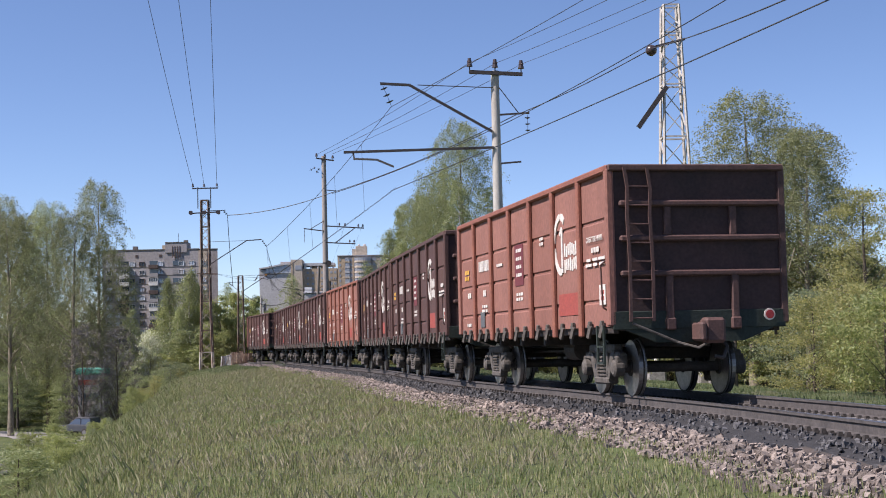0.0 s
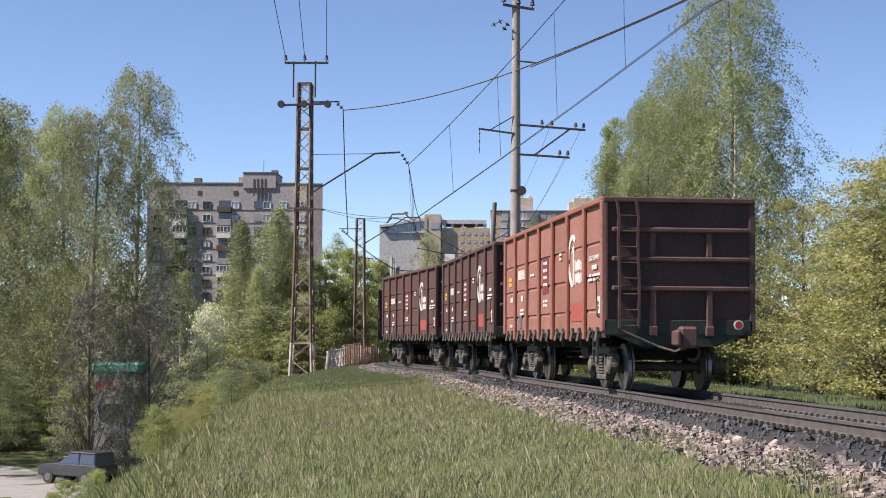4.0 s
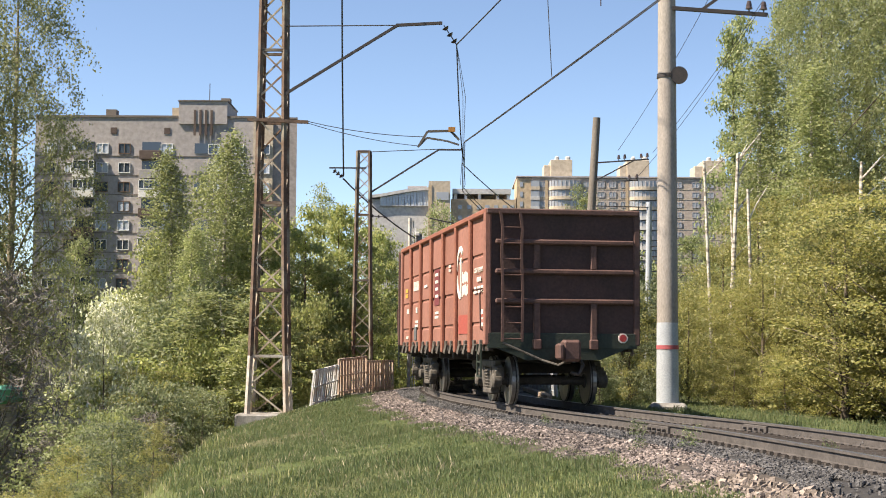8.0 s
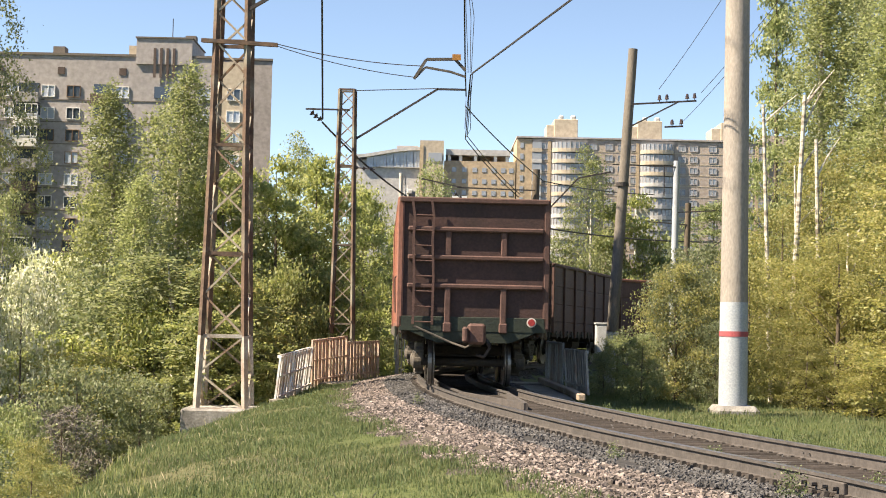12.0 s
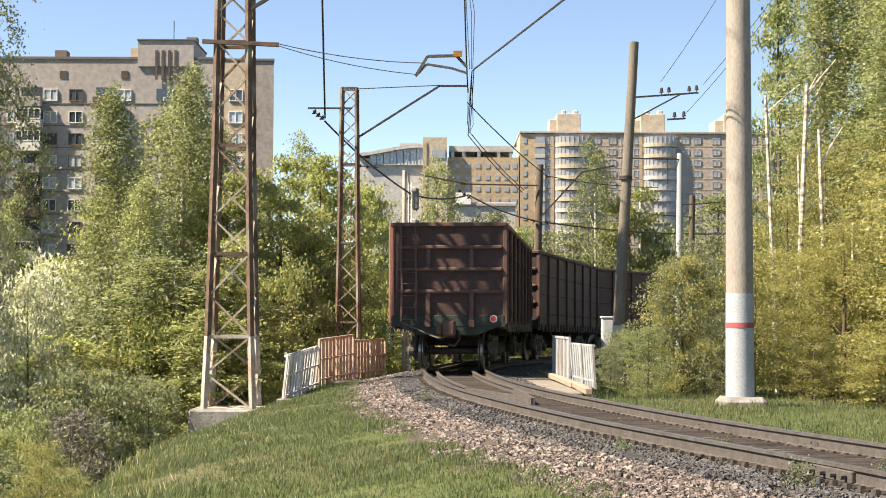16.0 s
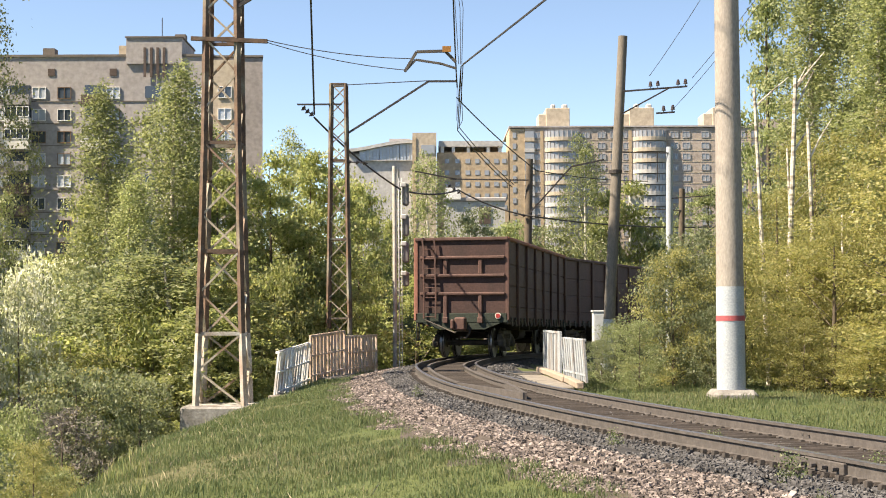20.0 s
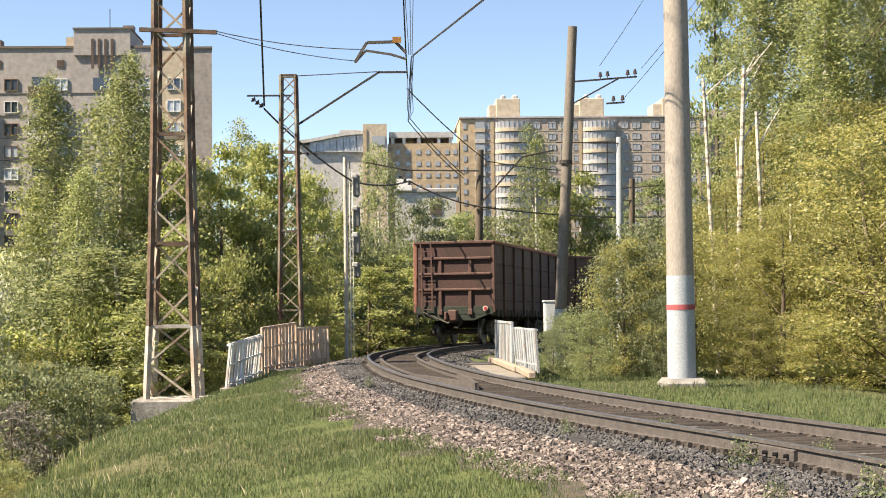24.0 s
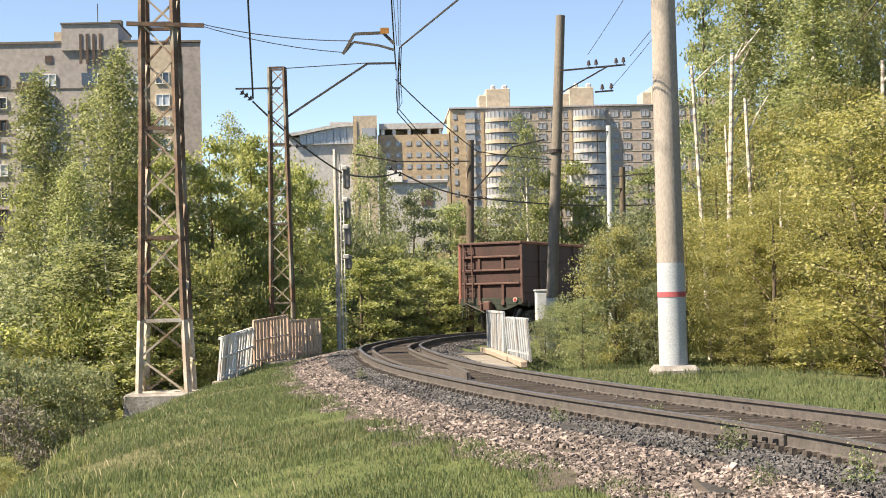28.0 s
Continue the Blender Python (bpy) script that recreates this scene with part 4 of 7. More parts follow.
def motions():
    times = [row[0] for row in WAY]
    for i, w in enumerate(TRAIN):
        walk(w, [(t, wagon_pose(tail(t) + i * TRAIN_GAP)) for t in times])
    fine_t = np.arange(0, 28.0001, 1 / 30)
    turn = np.array([tail(t) for t in fine_t]) / 0.475
    rows = [0]
    for i in range(1, len(fine_t)):
        if turn[i] - turn[rows[-1]] > radians(78) or i == len(fine_t) - 1 or (i + 1 < len(fine_t) and turn[i + 1] - turn[rows[-1]] > radians(86)):
            rows.append(i)
    for w in TRAIN[:2]:
        for bogie in w.children:
            if bogie.name.startswith("bogie"):
                for ws in bogie.children:
                    if ws.name.startswith("wheelset"):
                        y = ws.location.y
                        walk(ws, [(fine_t[i], pose(0, y, 0.475, -math.degrees(turn[i] - turn[0]), 0, 0)) for i in rows])


# ---- trees and bushes ----
def branches(rng, h, w, n, low, rise, droop, shape):
    """Limbs of a crown as short polylines: start, bend and tip."""
    out = []
    for i in range(n):
        k = low + (1 - low) * (i + rng.rand() * 0.8) / n
        reach = 0.5 * w * shape(k) * rng.uniform(0.65, 1.12)
        a = i * 2.4 + rng.uniform(-0.5, 0.5)
        z = k * h
        up = rise * reach * rng.uniform(0.5, 1.3) * (1 - 0.3 * k)
        p0 = np.array([0, 0, max(0.05 * h, z - up * 0.7)])
        p1 = np.array([math.cos(a) * reach * 0.55, math.sin(a) * reach * 0.55, z + up * 0.15])
        p2 = np.array([math.cos(a) * reach, math.sin(a) * reach, z + up * 0.3 - droop * reach * rng.uniform(0.4, 1.2)])
        out.append((p0, p1, p2))
    return out


def crown(rng, limbs, h, w, count, size, hang, spread, top, slim=1.0):
    """Leaves strewn along hanging twigs off the limbs."""
    k = rng.randint(0, len(limbs), count)
    t = 0.25 + 0.8 * rng.rand(count) ** 0.8
    P = np.array(limbs)
    a, b, c = P[k, 0], P[k, 1], P[k, 2]
    t1 = t[:, None]
    base = np.where(t1 < 0.55, a + (b - a) * (t1 / 0.55), b + (c - b) * ((t1 - 0.55) / 0.45))
    # twigs: clusters share a side shoot
    twig = rng.randint(0, 9, count) + k * 9
    ang = (twig * 2.399) % 6.283
    reach = spread * w * (0.35 + 0.65 * ((twig * 0.618) % 1))
    u = rng.rand(count)
    tt = 0.3 + 0.75 * ((twig * 0.7548) % 1)
    near = (np.abs(t - tt) < 0.6)
    base = np.where(near[:, None], np.where(tt[:, None] < 0.55, a + (b - a) * (tt[:, None] / 0.55), b + (c - b) * ((tt[:, None] - 0.55) / 0.45)), base)
    p = base + np.stack([np.cos(ang) * reach * u, np.sin(ang) * reach * u, 0.25 * reach * u - hang * h * u ** 1.6 * (0.4 + ((twig * 0.414) % 1))], 1)
    p += rng.normal(0, 1, (count, 3)) * (0.012 * w + 0.05)
    p[:, 2] = np.maximum(p[:, 2], 0.06 * h * rng.rand(count))
    lead = rng.rand(count) < top
    n = int(lead.sum())
    p[lead] = np.stack([rng.normal(0, 0.05 * w, n), rng.normal(0, 0.05 * w, n), h * rng.uniform(0.85, 0.99, n)], 1)
    s = size * rng.uniform(0.6, 1.3, count)
    d1 = rng.normal(0, 1, (count, 3))
    d1 /= np.linalg.norm(d1, axis=1)[:, None]
    d2 = np.cross(d1, rng.normal(0, 1, (count, 3)))
    d2 /= np.linalg.norm(d2, axis=1)[:, None]
    d1, d2 = d1 * s[:, None] * 1.15 * slim, d2 * s[:, None] * 0.8 / slim
    v = np.stack([p - d1, p + d1 * 0.5 + d2, p + d1 * 0.5 - d2], 1).reshape(-1, 3)
    f = np.arange(count * 3).reshape(-1, 3)
    return v, f


def stem(rng, h, r, limbs, lean=0.02):
    """Trunk and limbs as tapered tubes, in one mesh."""
    verts, faces = [], []

    def pipe(pts, radii, n=6):
        o = len(verts)
        for p, rr in zip(pts, radii):
            for i in range(n):
                a = 6.2832 * i / n
                verts.append((p[0] + rr * math.cos(a), p[1] + rr * math.sin(a), p[2]))
        for j in range(len(pts) - 1):
            for i in range(n):
                faces.append((o + j * n + i, o + j * n + (i + 1) % n, o + (j + 1) * n + (i + 1) % n, o + (j + 1) * n + i))
    pts, radii = [], []
    for i in range(9):
        k = i / 8
        pts.append((math.sin(k * 4 + r * 50) * lean * h * k * 0.5, math.cos(k * 3.1 + r * 20) * lean * h * k * 0.5 - lean * h * k * 0.5, k * h * 0.97))
        radii.append(r * (1.25 if i == 0 else 1) * (1 - k) ** 0.8 + 0.008)
    pipe(pts, radii, 8)
    for a, b, c in limbs:
        r0 = r * 0.42 * max(0.15, 1 - a[2] / h)
        pipe((a, b, c), (r0, r0 * 0.6, r0 * 0.2), 5)
    return verts, faces


KINDS = {}


def make_kind(name, label, h, w, n, low, rise, droop, shape, count, size, hang, spread, leaf, bark, r, seed, top=0.008, category="tree", slim=1.0):
    rng = np.random.RandomState(seed)
    limbs = branches(rng, h, w, n, low, rise, droop, shape)
    v, f = crown(rng, limbs, h, w, count, size, hang, spread, top, slim)
    tv, tf = stem(rng, h, r, limbs)
    KINDS[name] = (label, category, h, w, (v, f, leaf), (tv, tf, bark), [])


def grow(name, x, y, z, h, w):
    """Stand a tree of that kind on the ground at x, y, drawn to its height and width."""
    label, category, h0, w0, (v, f, leaf), (tv, tf, bark), made = KINDS[name]
    root = {"birch": "birch_tree", "broad": "deciduous_tree", "maple": "maple_tree", "bush": "bush", "bloss": "blossoming_bush", "weed": "weed", "bare": "bare_shrub"}[name.split("_")[0][:5]]
    ob = empty(root, label, category, "trees and bushes by the line")
    g = ground_z(x, y)
    h = h if z is None else h + z - g
    w *= (1.7 if y > 82 and x > -10 else 1.18) if category == "tree" else 1.08
    seed = (x * 12.9 + y * 7.3) % 6.28
    ob.matrix_basis = pose(x, y, g - 0.1, 0, 0, math.degrees(seed)) @ Matrix.Diagonal((w / w0, w / w0, h / h0, 1))
    if not made:
        made.append(None if category == "weed" else raw("trunk", tv, tf, [bark], ob, smooth=True))
        made.append(raw("crown", v, f, [leaf], ob))
    else:
        if made[0]:
            share("trunk", made[0], ob, Matrix())
        share("crown", made[1], ob, Matrix())
    return ob


def dead_birch(x, y, h, r, forks, seed):
    """A broken white birch trunk with a few bare forks."""
    ob = empty("dead_birch", "bare broken birch trunk with white bark", "tree", "trees and bushes by the line", m=pose(x, y, ground_z(x, y) - 0.1))
    rng = random.Random(seed)
    bm = bmesh.new()
    lean = rng.uniform(-0.05, 0.05)
    for k in range(5):
        a, b = k / 5, (k + 1) / 5
        tube(bm, (lean * h * a, 0, h * a), (lean * h * b, 0, h * b + 0.02), r * (1 - 0.45 * a), r * (1 - 0.45 * b), 8)
    part("trunk", bm, BIRCH_BARK, ob)
    for i in range(forks):
        z = h * rng.uniform(0.72, 0.98)
        dx, dz = rng.uniform(0.3, 1.0), rng.uniform(0.5, 1.3)
        p = Vector((lean * z, 0, z))
        q = p + Vector((dx * 0.5, rng.uniform(-0.2, 0.2), dz * 0.55))
        bm = tubed(p, q, r * 0.4, r * 0.3, 6)
        tube(bm, q, q + Vector((dx * 0.6, rng.uniform(-0.2, 0.2), dz * 0.6)), r * 0.3, r * 0.12, 6)
        part("limb", bm, BIRCH_BARK, ob)


def gnarled_tree(x, y):
    """A half-bare tree whose crooked pale limbs reach out of the scrub to one side."""
    ob = empty("gnarled_tree", "half-bare tree with a crooked pale trunk and dark limbs", "tree", "trees and bushes by the line", m=pose(x, y, ground_z(x, y) - 0.1))
    rng = random.Random(17)

    def limb(name, p, way, length, r, mat, bend, n=6):
        bm = bmesh.new()
        p, way = Vector(p), Vector(way).normalized()
        for i in range(n):
            q = p + way * length / n
            tube(bm, p, q + way * 0.02, r * (1 - 0.75 * i / n), r * (1 - 0.75 * (i + 1) / n), 7)
            p = q
            way = (way + Vector((rng.uniform(-0.25, 0.25), rng.uniform(-0.2, 0.2), rng.uniform(-0.25, 0.25) + bend))).normalized()
        part(name, bm, mat, ob)
        return p
    limb("trunk", (0.12, 0, 0), (-0.12, 0, 1), 4.6, 0.12, PALE_BARK, 0.05)
    limb("limb", (-0.1, 0, 2.3), (-0.95, -0.1, 0.25), 1.7, 0.06, PALE_BARK, -0.03)
    limb("limb", (-0.02, 0, 1.6), (-1, -0.15, 0.05), 2.0, 0.04, BARK, 0.04)
    limb("limb", (0.1, 0, 0.5), (-1, -0.1, 0.5), 2.6, 0.055, BARK, 0.0)
    limb("limb", (-0.2, 0, 3.2), (-0.6, 0, 0.8), 1.3, 0.045, PALE_BARK, -0.05)
    limb("limb", (-0.2, 0, 3.9), (0.6, 0, 0.7), 1.6, 0.04, PALE_BARK, 0.05)
    limb("limb", (0.0, 0, 2.8), (0.8, 0.1, 0.6), 1.8, 0.05, PALE_BARK, 0.02)


def thicket(seed, count, x0, x1, y0, y1, h0, h1, kinds, clear=3.4):
    """Fill a stretch with undergrowth, clear of the track."""
    rng = random.Random(seed)
    made = 0
    for _ in range(count * 6):
        x, y = rng.uniform(x0, x1), rng.uniform(y0, y1)
        h = rng.uniform(h0, h1)
        lane = np.interp(y, [-60, -34, -12, 4, 18, 30, 42, 60], [-24, -17, -14.5, -14, -14.5, -17, -24, -40])
        if y < 58 and abs(x - lane) < 3.6:
            continue
        w = h * rng.uniform(0.7, 1.1)
        if abs(offset([x], [y])[0][0]) < clear + w * 0.45:
            continue
        grow(rng.choice(kinds), x, y, None, h, w)
        made += 1
        if made == count:
            break


def build_trees():
    def oval(k):
        return max(0.12, math.sin(math.pi * min(1, max(0, 0.12 + 0.86 * k))) ** 0.7)

    def cone(k):
        return max(0.1, 1.05 - 0.95 * k) * min(1, 0.45 + 2.2 * k)

    def dome(k):
        return max(0.15, math.sqrt(max(0, 1 - (k * 0.96) ** 2.4)))
    def wide(k):
        return max(0.2, math.sin(math.pi * min(0.94, 0.1 + 0.84 * k)) ** 0.55)
    make_kind("birch_a", "tall birch with drooping pale green spring leaves", 12, 5, 46, 0.1, 0.7, 0.5, oval, 14850, 0.050, 0.11, 0.16, BIRCH_LEAF, BIRCH_BARK, 0.13, 1)
    make_kind("birch_b", "slender weeping birch in young leaf", 12, 4.6, 42, 0.14, 0.8, 0.45, cone, 14850, 0.049, 0.12, 0.16, BIRCH_LEAF, BIRCH_BARK, 0.12, 2)
    make_kind("birch_c", "thin-crowned birch in young leaf", 12, 4.6, 34, 0.16, 0.7, 0.4, oval, 11475, 0.050, 0.10, 0.15, BIRCH_LEAF, BIRCH_BARK, 0.11, 3)
    make_kind("birch_w", "tall wide-crowned birch with hanging twigs in young leaf", 22, 11, 76, 0.2, 0.42, 0.55, wide, 74000, 0.056, 0.11, 0.15, BIRCH_LEAF, BARK, 0.24, 41)
    make_kind("birch_n", "slim weeping birch hung with fine pale green leaves", 13, 4, 60, 0.06, 0.55, 0.6, cone, 30000, 0.036, 0.12, 0.17, BIRCH_LEAF, BIRCH_BARK, 0.11, 42)
    make_kind("birch_t", "tall spreading birch with a bare lower trunk", 12, 6, 40, 0.34, 0.8, 0.35, oval, 14000, 0.055, 0.09, 0.16, BIRCH_LEAF, BARK, 0.16, 31)
    make_kind("birch_d", "tall old birch with deep green hanging foliage", 22, 10, 64, 0.3, 0.5, 0.5, wide, 44000, 0.062, 0.09, 0.15, DEEP_LEAF, PALE_BARK, 0.28, 61)
    make_kind("broad_t", "dark green tree with a bare lower trunk", 10, 6, 36, 0.32, 0.35, 0.15, oval, 11000, 0.06, 0.03, 0.17, BROAD_LEAF, BARK, 0.16, 32)
    make_kind("broad_a", "broad green tree in fresh leaf", 10, 6, 44, 0.07, 0.35, 0.15, oval, 14175, 0.063, 0.03, 0.17, BROAD_LEAF, BARK, 0.14, 4)
    make_kind("broad_b", "green tree with an uneven crown", 10, 5.4, 38, 0.08, 0.35, 0.1, cone, 13500, 0.063, 0.025, 0.18, BROAD_LEAF, BARK, 0.13, 5)
    make_kind("broad_c", "light green young tree", 10, 5.6, 36, 0.1, 0.35, 0.15, dome, 13500, 0.059, 0.03, 0.17, BUSH_LEAF, BARK, 0.12, 6)
    make_kind("maple_a", "young maple with large yellow-green leaves", 8, 5, 34, 0.06, 0.5, 0.1, dome, 12500, 0.064, 0.02, 0.17, MAPLE_LEAF, BARK, 0.10, 7)
    make_kind("maple_b", "maple with bright yellow-green leaves", 8, 5, 32, 0.1, 0.6, 0.1, oval, 12500, 0.062, 0.02, 0.18, MAPLE_LEAF, BARK, 0.10, 8)
    make_kind("maple_y", "tree with small yellow spring leaves and bare twigs", 7, 5, 40, 0.08, 0.7, 0.1, dome, 19000, 0.036, 0.02, 0.16, YELLOW_LEAF, BARK, 0.10, 9)
    make_kind("bush_a", "dense grey-green bush beside the embankment", 4, 4, 40, 0.02, 0.6, 0.1, dome, 9450, 0.042, 0.03, 0.17, BUSH_LEAF, BARK, 0.05, 10, category="bush")
    make_kind("bush_b", "loose green bush in young leaf", 4, 4, 32, 0.04, 0.8, 0.1, dome, 9450, 0.044, 0.03, 0.18, BROAD_LEAF, BARK, 0.05, 11, category="bush")
    make_kind("bush_c", "low yellow-green scrub on the slope", 3, 4, 30, 0.02, 0.8, 0.0, dome, 10800, 0.042, 0.03, 0.18, MAPLE_LEAF, BARK, 0.04, 12, category="bush")
    make_kind("bush_y", "bush with yellow spring leaves", 4, 4, 34, 0.03, 0.7, 0.1, dome, 14000, 0.034, 0.03, 0.18, YELLOW_LEAF, BARK, 0.05, 13, category="bush")
    make_kind("blossom", "bush covered in white blossom", 5, 4, 36, 0.03, 0.7, 0.1, dome, 10800, 0.046, 0.03, 0.17, BLOSSOM, BARK, 0.06, 14, category="bush")
    make_kind("bare", "bare grey shrub with thin twigs", 6, 4, 60, 0.05, 1.1, 0.0, dome, 5200, 0.05, 0.0, 0.15, TWIG, BARK, 0.07, 15, category="bush", slim=3.2)
    make_kind("weed", "small leafy weed between the ballast stones", 0.5, 0.6, 16, 0.05, 0.9, 0.2, dome, 420, 0.02, 0.02, 0.2, GRASS, GRASS, 0.004, 51, category="weed")
    grow("bush_a", -15.6, 42, None, 5.2, 4.0)
    grow("bare", -9.8, 38, None, 4.6, 3.2)
    grow("bare", -8.3, 35, None, 3.4, 2.6)
    grow("bare", -11.0, 36, None, 4.6, 3.4)
    grow("bare", -7.0, 26, None, 1.3, 1.6)
    grow("bare", -8.6, 29, None, 1.5, 1.8)
    for x, y, h in ((3.28, 18.5, 0.2), (4.3, 15, 0.25), (4.7, 19.9, 0.2), (3.2, 13.9, 0.3), (2.9, 24.4, 0.18), (2.06, 17.7, 0.2), (3.6, 11.4, 0.3), (3.0, 26.7, 0.2), (-0.3, 28.8, 0.2), (3.4, 18.5, 0.2), (4.75, 20.1, 0.3), (5.1, 21.1, 0.25), (5.1, 9.9, 0.3), (4.6, 2.2, 0.3), (3.0, 11.9, 0.22), (4.2, -2.9, 0.35), (8.2, -30, 0.35), (7.2, -24, 0.3)):
        grow("weed", x, y, None, h * 0.8 + 0.1, h * 1.2)
    grow("birch_n", -9.82, 46, -5, 13.4, 4.6)
    grow("birch_n", -7.87, 48, -5, 14.4, 4.8)
    grow("birch_n", -8.5, 44, -5, 10.5, 3.8)
    grow("birch_a", -5.13, 56, -4, 12.2, 3.1)
    grow("birch_c", -5.82, 52, -4.5, 10.2, 2.9)
    grow("maple_a", -4.16, 51, -3, 7.7, 3.6)
    grow("maple_b", -2.83, 60, -2.5, 8.9, 3.1)
    grow("maple_a", -6.16, 44, -5, 8.6, 3.2)
    grow("broad_c", -12.04, 52, -5, 8.7, 4.6)
    grow("birch_c", -14.56, 52, -5, 10.6, 3.1)
    grow("blossom", -10.63, 40, -5, 7.3, 3.1)
    grow("bush_a", -8.50, 37, -5.2, 5.4, 3.5)
    grow("bush_b", -8.88, 33, -5.5, 4.9, 2.4)
    grow("bush_a", -7.20, 38, -5, 4.9, 2.6)
    grow("bush_y", -6.2, 27, -5.5, 3.9, 1.6)
    grow("birch_d", -23.0, 37.0, None, 21.0, 8.0)
    grow("birch_d", -20.6, 53.0, None, 22.5, 8.0)
    grow("birch_d", -31.5, 44.0, None, 19.5, 8.0)
    grow("birch_d", -18.9, 58, -6, 25.6, 7.8)
    grow("birch_d", -28.97, 66, -6, 22.8, 9.6)
    grow("birch_w", -25.6, 64, -6, 24.0, 8.5)
    grow("broad_a", -38.66, 75, -6, 26.7, 11.3)
    grow("birch_d", -33.24, 72, -6, 25.8, 12)
    grow("broad_t", -39.33, 66, -6, 20.4, 12.0)
    grow("bare", -13.40, 38, -6, 9.1, 5.0)
    grow("bare", -16.17, 36, -6, 9.4, 4.9)
    grow("blossom", -11.39, 46, -5, 8.0, 4.7)
    grow("bush_b", -10.74, 36, -5.5, 4.3, 4.6)
    grow("birch_a", -8.82, 50, -5, 13.5, 5.7)
    grow("bush_c", -4.2, -30, -5.6, 2.6, 4.6)
    grow("bush_c", -14.6, -10, -6.6, 2.6, 5.0)
    grow("bush_b", -3.6, -40, -5.4, 2.4, 4.4)
    grow("bush_a", -12.7, -5, -6.6, 1.9, 5.0)
    grow("broad_a", -3.26, 72, -3, 10.3, 3.7)
    grow("maple_b", -1.99, 74, -3, 8.8, 3.5)
    grow("birch_a", -0.25, 84, -3, 13.3, 3.6)
    grow("broad_c", 2.26, 86, -3, 10.3, 3.8)
    grow("bush_a", -0.80, 76, -3, 8.1, 3.9)
    grow("bush_b", 1.03, 78, -3, 7.4, 4.3)
    grow("broad_a", 4.34, 90, -3, 9.8, 4.3)
    grow("birch_a", 9.0, 91, -3, 15.0, 3.6)
    grow("broad_c", 6.79, 92, -3, 9.6, 4.4)
    grow("maple_a", 11.32, 93, -3, 12.0, 4.8)
    grow("bush_a", 10.10, 93, -3, 8.9, 4.8)
    grow("bush_b", 13.18, 93, -3, 9.6, 5.1)
    grow("broad_a", 14.30, 80, -3, 10.9, 5.0)
    grow("bush_a", 5.78, 37, -1.2, 3.9, 2.6)
    grow("bush_b", 4.68, 35, -1, 2.2, 1.3)
    grow("bush_b", 4.75, 40.2, None, 1.6, 1.5)
    grow("bush_y", 5.75, 36.8, None, 3.3, 2.5)
    grow("bush_a", 6.5, 38.4, None, 3.9, 2.7)
    grow("bush_y", 7.6, 37.6, None, 3.4, 2.6)
    grow("bush_a", 4.2, 38.4, None, 1.2, 1.2)
    grow("bush_a", 6.53, 36, -1, 2.5, 1.4)
    grow("maple_y", 9.66, 43, -1.5, 6.3, 3.5)
    grow("maple_y", 10.12, 39, -1.2, 5.0, 3.3)
    grow("maple_y", 12.31, 42, -1.2, 6.4, 3.6)
    grow("bush_y", 8.88, 37, -1, 2.2, 2.4)
    grow("bush_y", 10.22, 36, -1, 2.1, 2.4)
    grow("birch_n", 12.0, 48, -2, 14.9, 5.4)
    grow("birch_w", 14.8, 50, -2, 18.5, 6.0)
    grow("birch_n", 13.2, 45, -2, 13.5, 5.0)
    grow("broad_a", 15.23, 58, -2, 19.3, 4.3)
    grow("birch_w", 16.9, 47, -2, 17.9, 6.2)
    grow("birch_a", 18.74, 42, -2, 19.1, 5.8)
    grow("maple_y", 12.55, 40, -1.2, 7.2, 5.8)
    grow("maple_y", 15.38, 36, -1.2, 7.3, 5.4)
    grow("birch_w", 19.2, 46, -2, 25.5, 9.6)
    grow("birch_w", 17.2, 53, -2, 21.5, 8.0)
    grow("maple_y", 11.2, 45, -1.5, 8.0, 4.4)
    grow("bush_y", 10.0, 41, -1.2, 4.4, 3.0)
    grow("maple_y", 13.6, 44, -1.5, 8.6, 5.0)
    grow("broad_b", 13.19, 60, -2, 18.2, 4.2)
    grow("maple_y", 20.23, 30, -1.2, 9.3, 5.8)
    grow("maple_y", 23.42, 22, -1.2, 11.0, 6.6)
    grow("birch_w", 28.85, 40, -2, 17.5, 5.8)
    grow("maple_y", 24.73, 18, -1.2, 10.3, 4.4)
    grow("birch_c", 22.07, 50, -2, 19.2, 5.7)
    grow("maple_y", 24.72, 10, -1.2, 12.3, 8.1)
    grow("maple_y", 27.14, 0, -1.2, 10.6, 6.6)
    grow("birch_w", 26.00, 30, -2, 15.4, 5.3)
    grow("birch_d", 34.0, -14, -1.5, 17.6, 8.6)
    grow("birch_d", 38.17, -10, -1.5, 16.0, 8.6)
    grow("maple_y", 28.47, -2, -1.5, 12.0, 5.5)
    grow("bush_y", 24.64, -22, -1.2, 6.3, 5.2)
    grow("birch_d", 36.59, -17, -1.5, 15.0, 7.0)
    grow("broad_c", 31.09, -22, -1.5, 11.0, 4.7)
    grow("maple_y", 37.40, -26, -1.5, 10.2, 6.9)
    grow("bush_y", 29.5, -44, None, 4.0, 4.4)
    grow("bush_c", 31.5, -47, None, 4.2, 5.0)
    grow("bush_y", 32.6, -39, None, 4.8, 4.6)
    grow("bush_y", 34.38, -36, -1, 3.5, 4.4)
    grow("bush_a", 32.05, -34, -1, 4.2, 4.3)
    grow("maple_a", -5.3, 50, -4, 10.4, 4.2)
    grow("maple_b", -4.2, 53, -3.5, 10.4, 4.0)
    grow("maple_a", -3.6, 57, -3.5, 10.2, 4.0)
    grow("maple_b", -6.6, 47, -4.5, 10.2, 4.2)
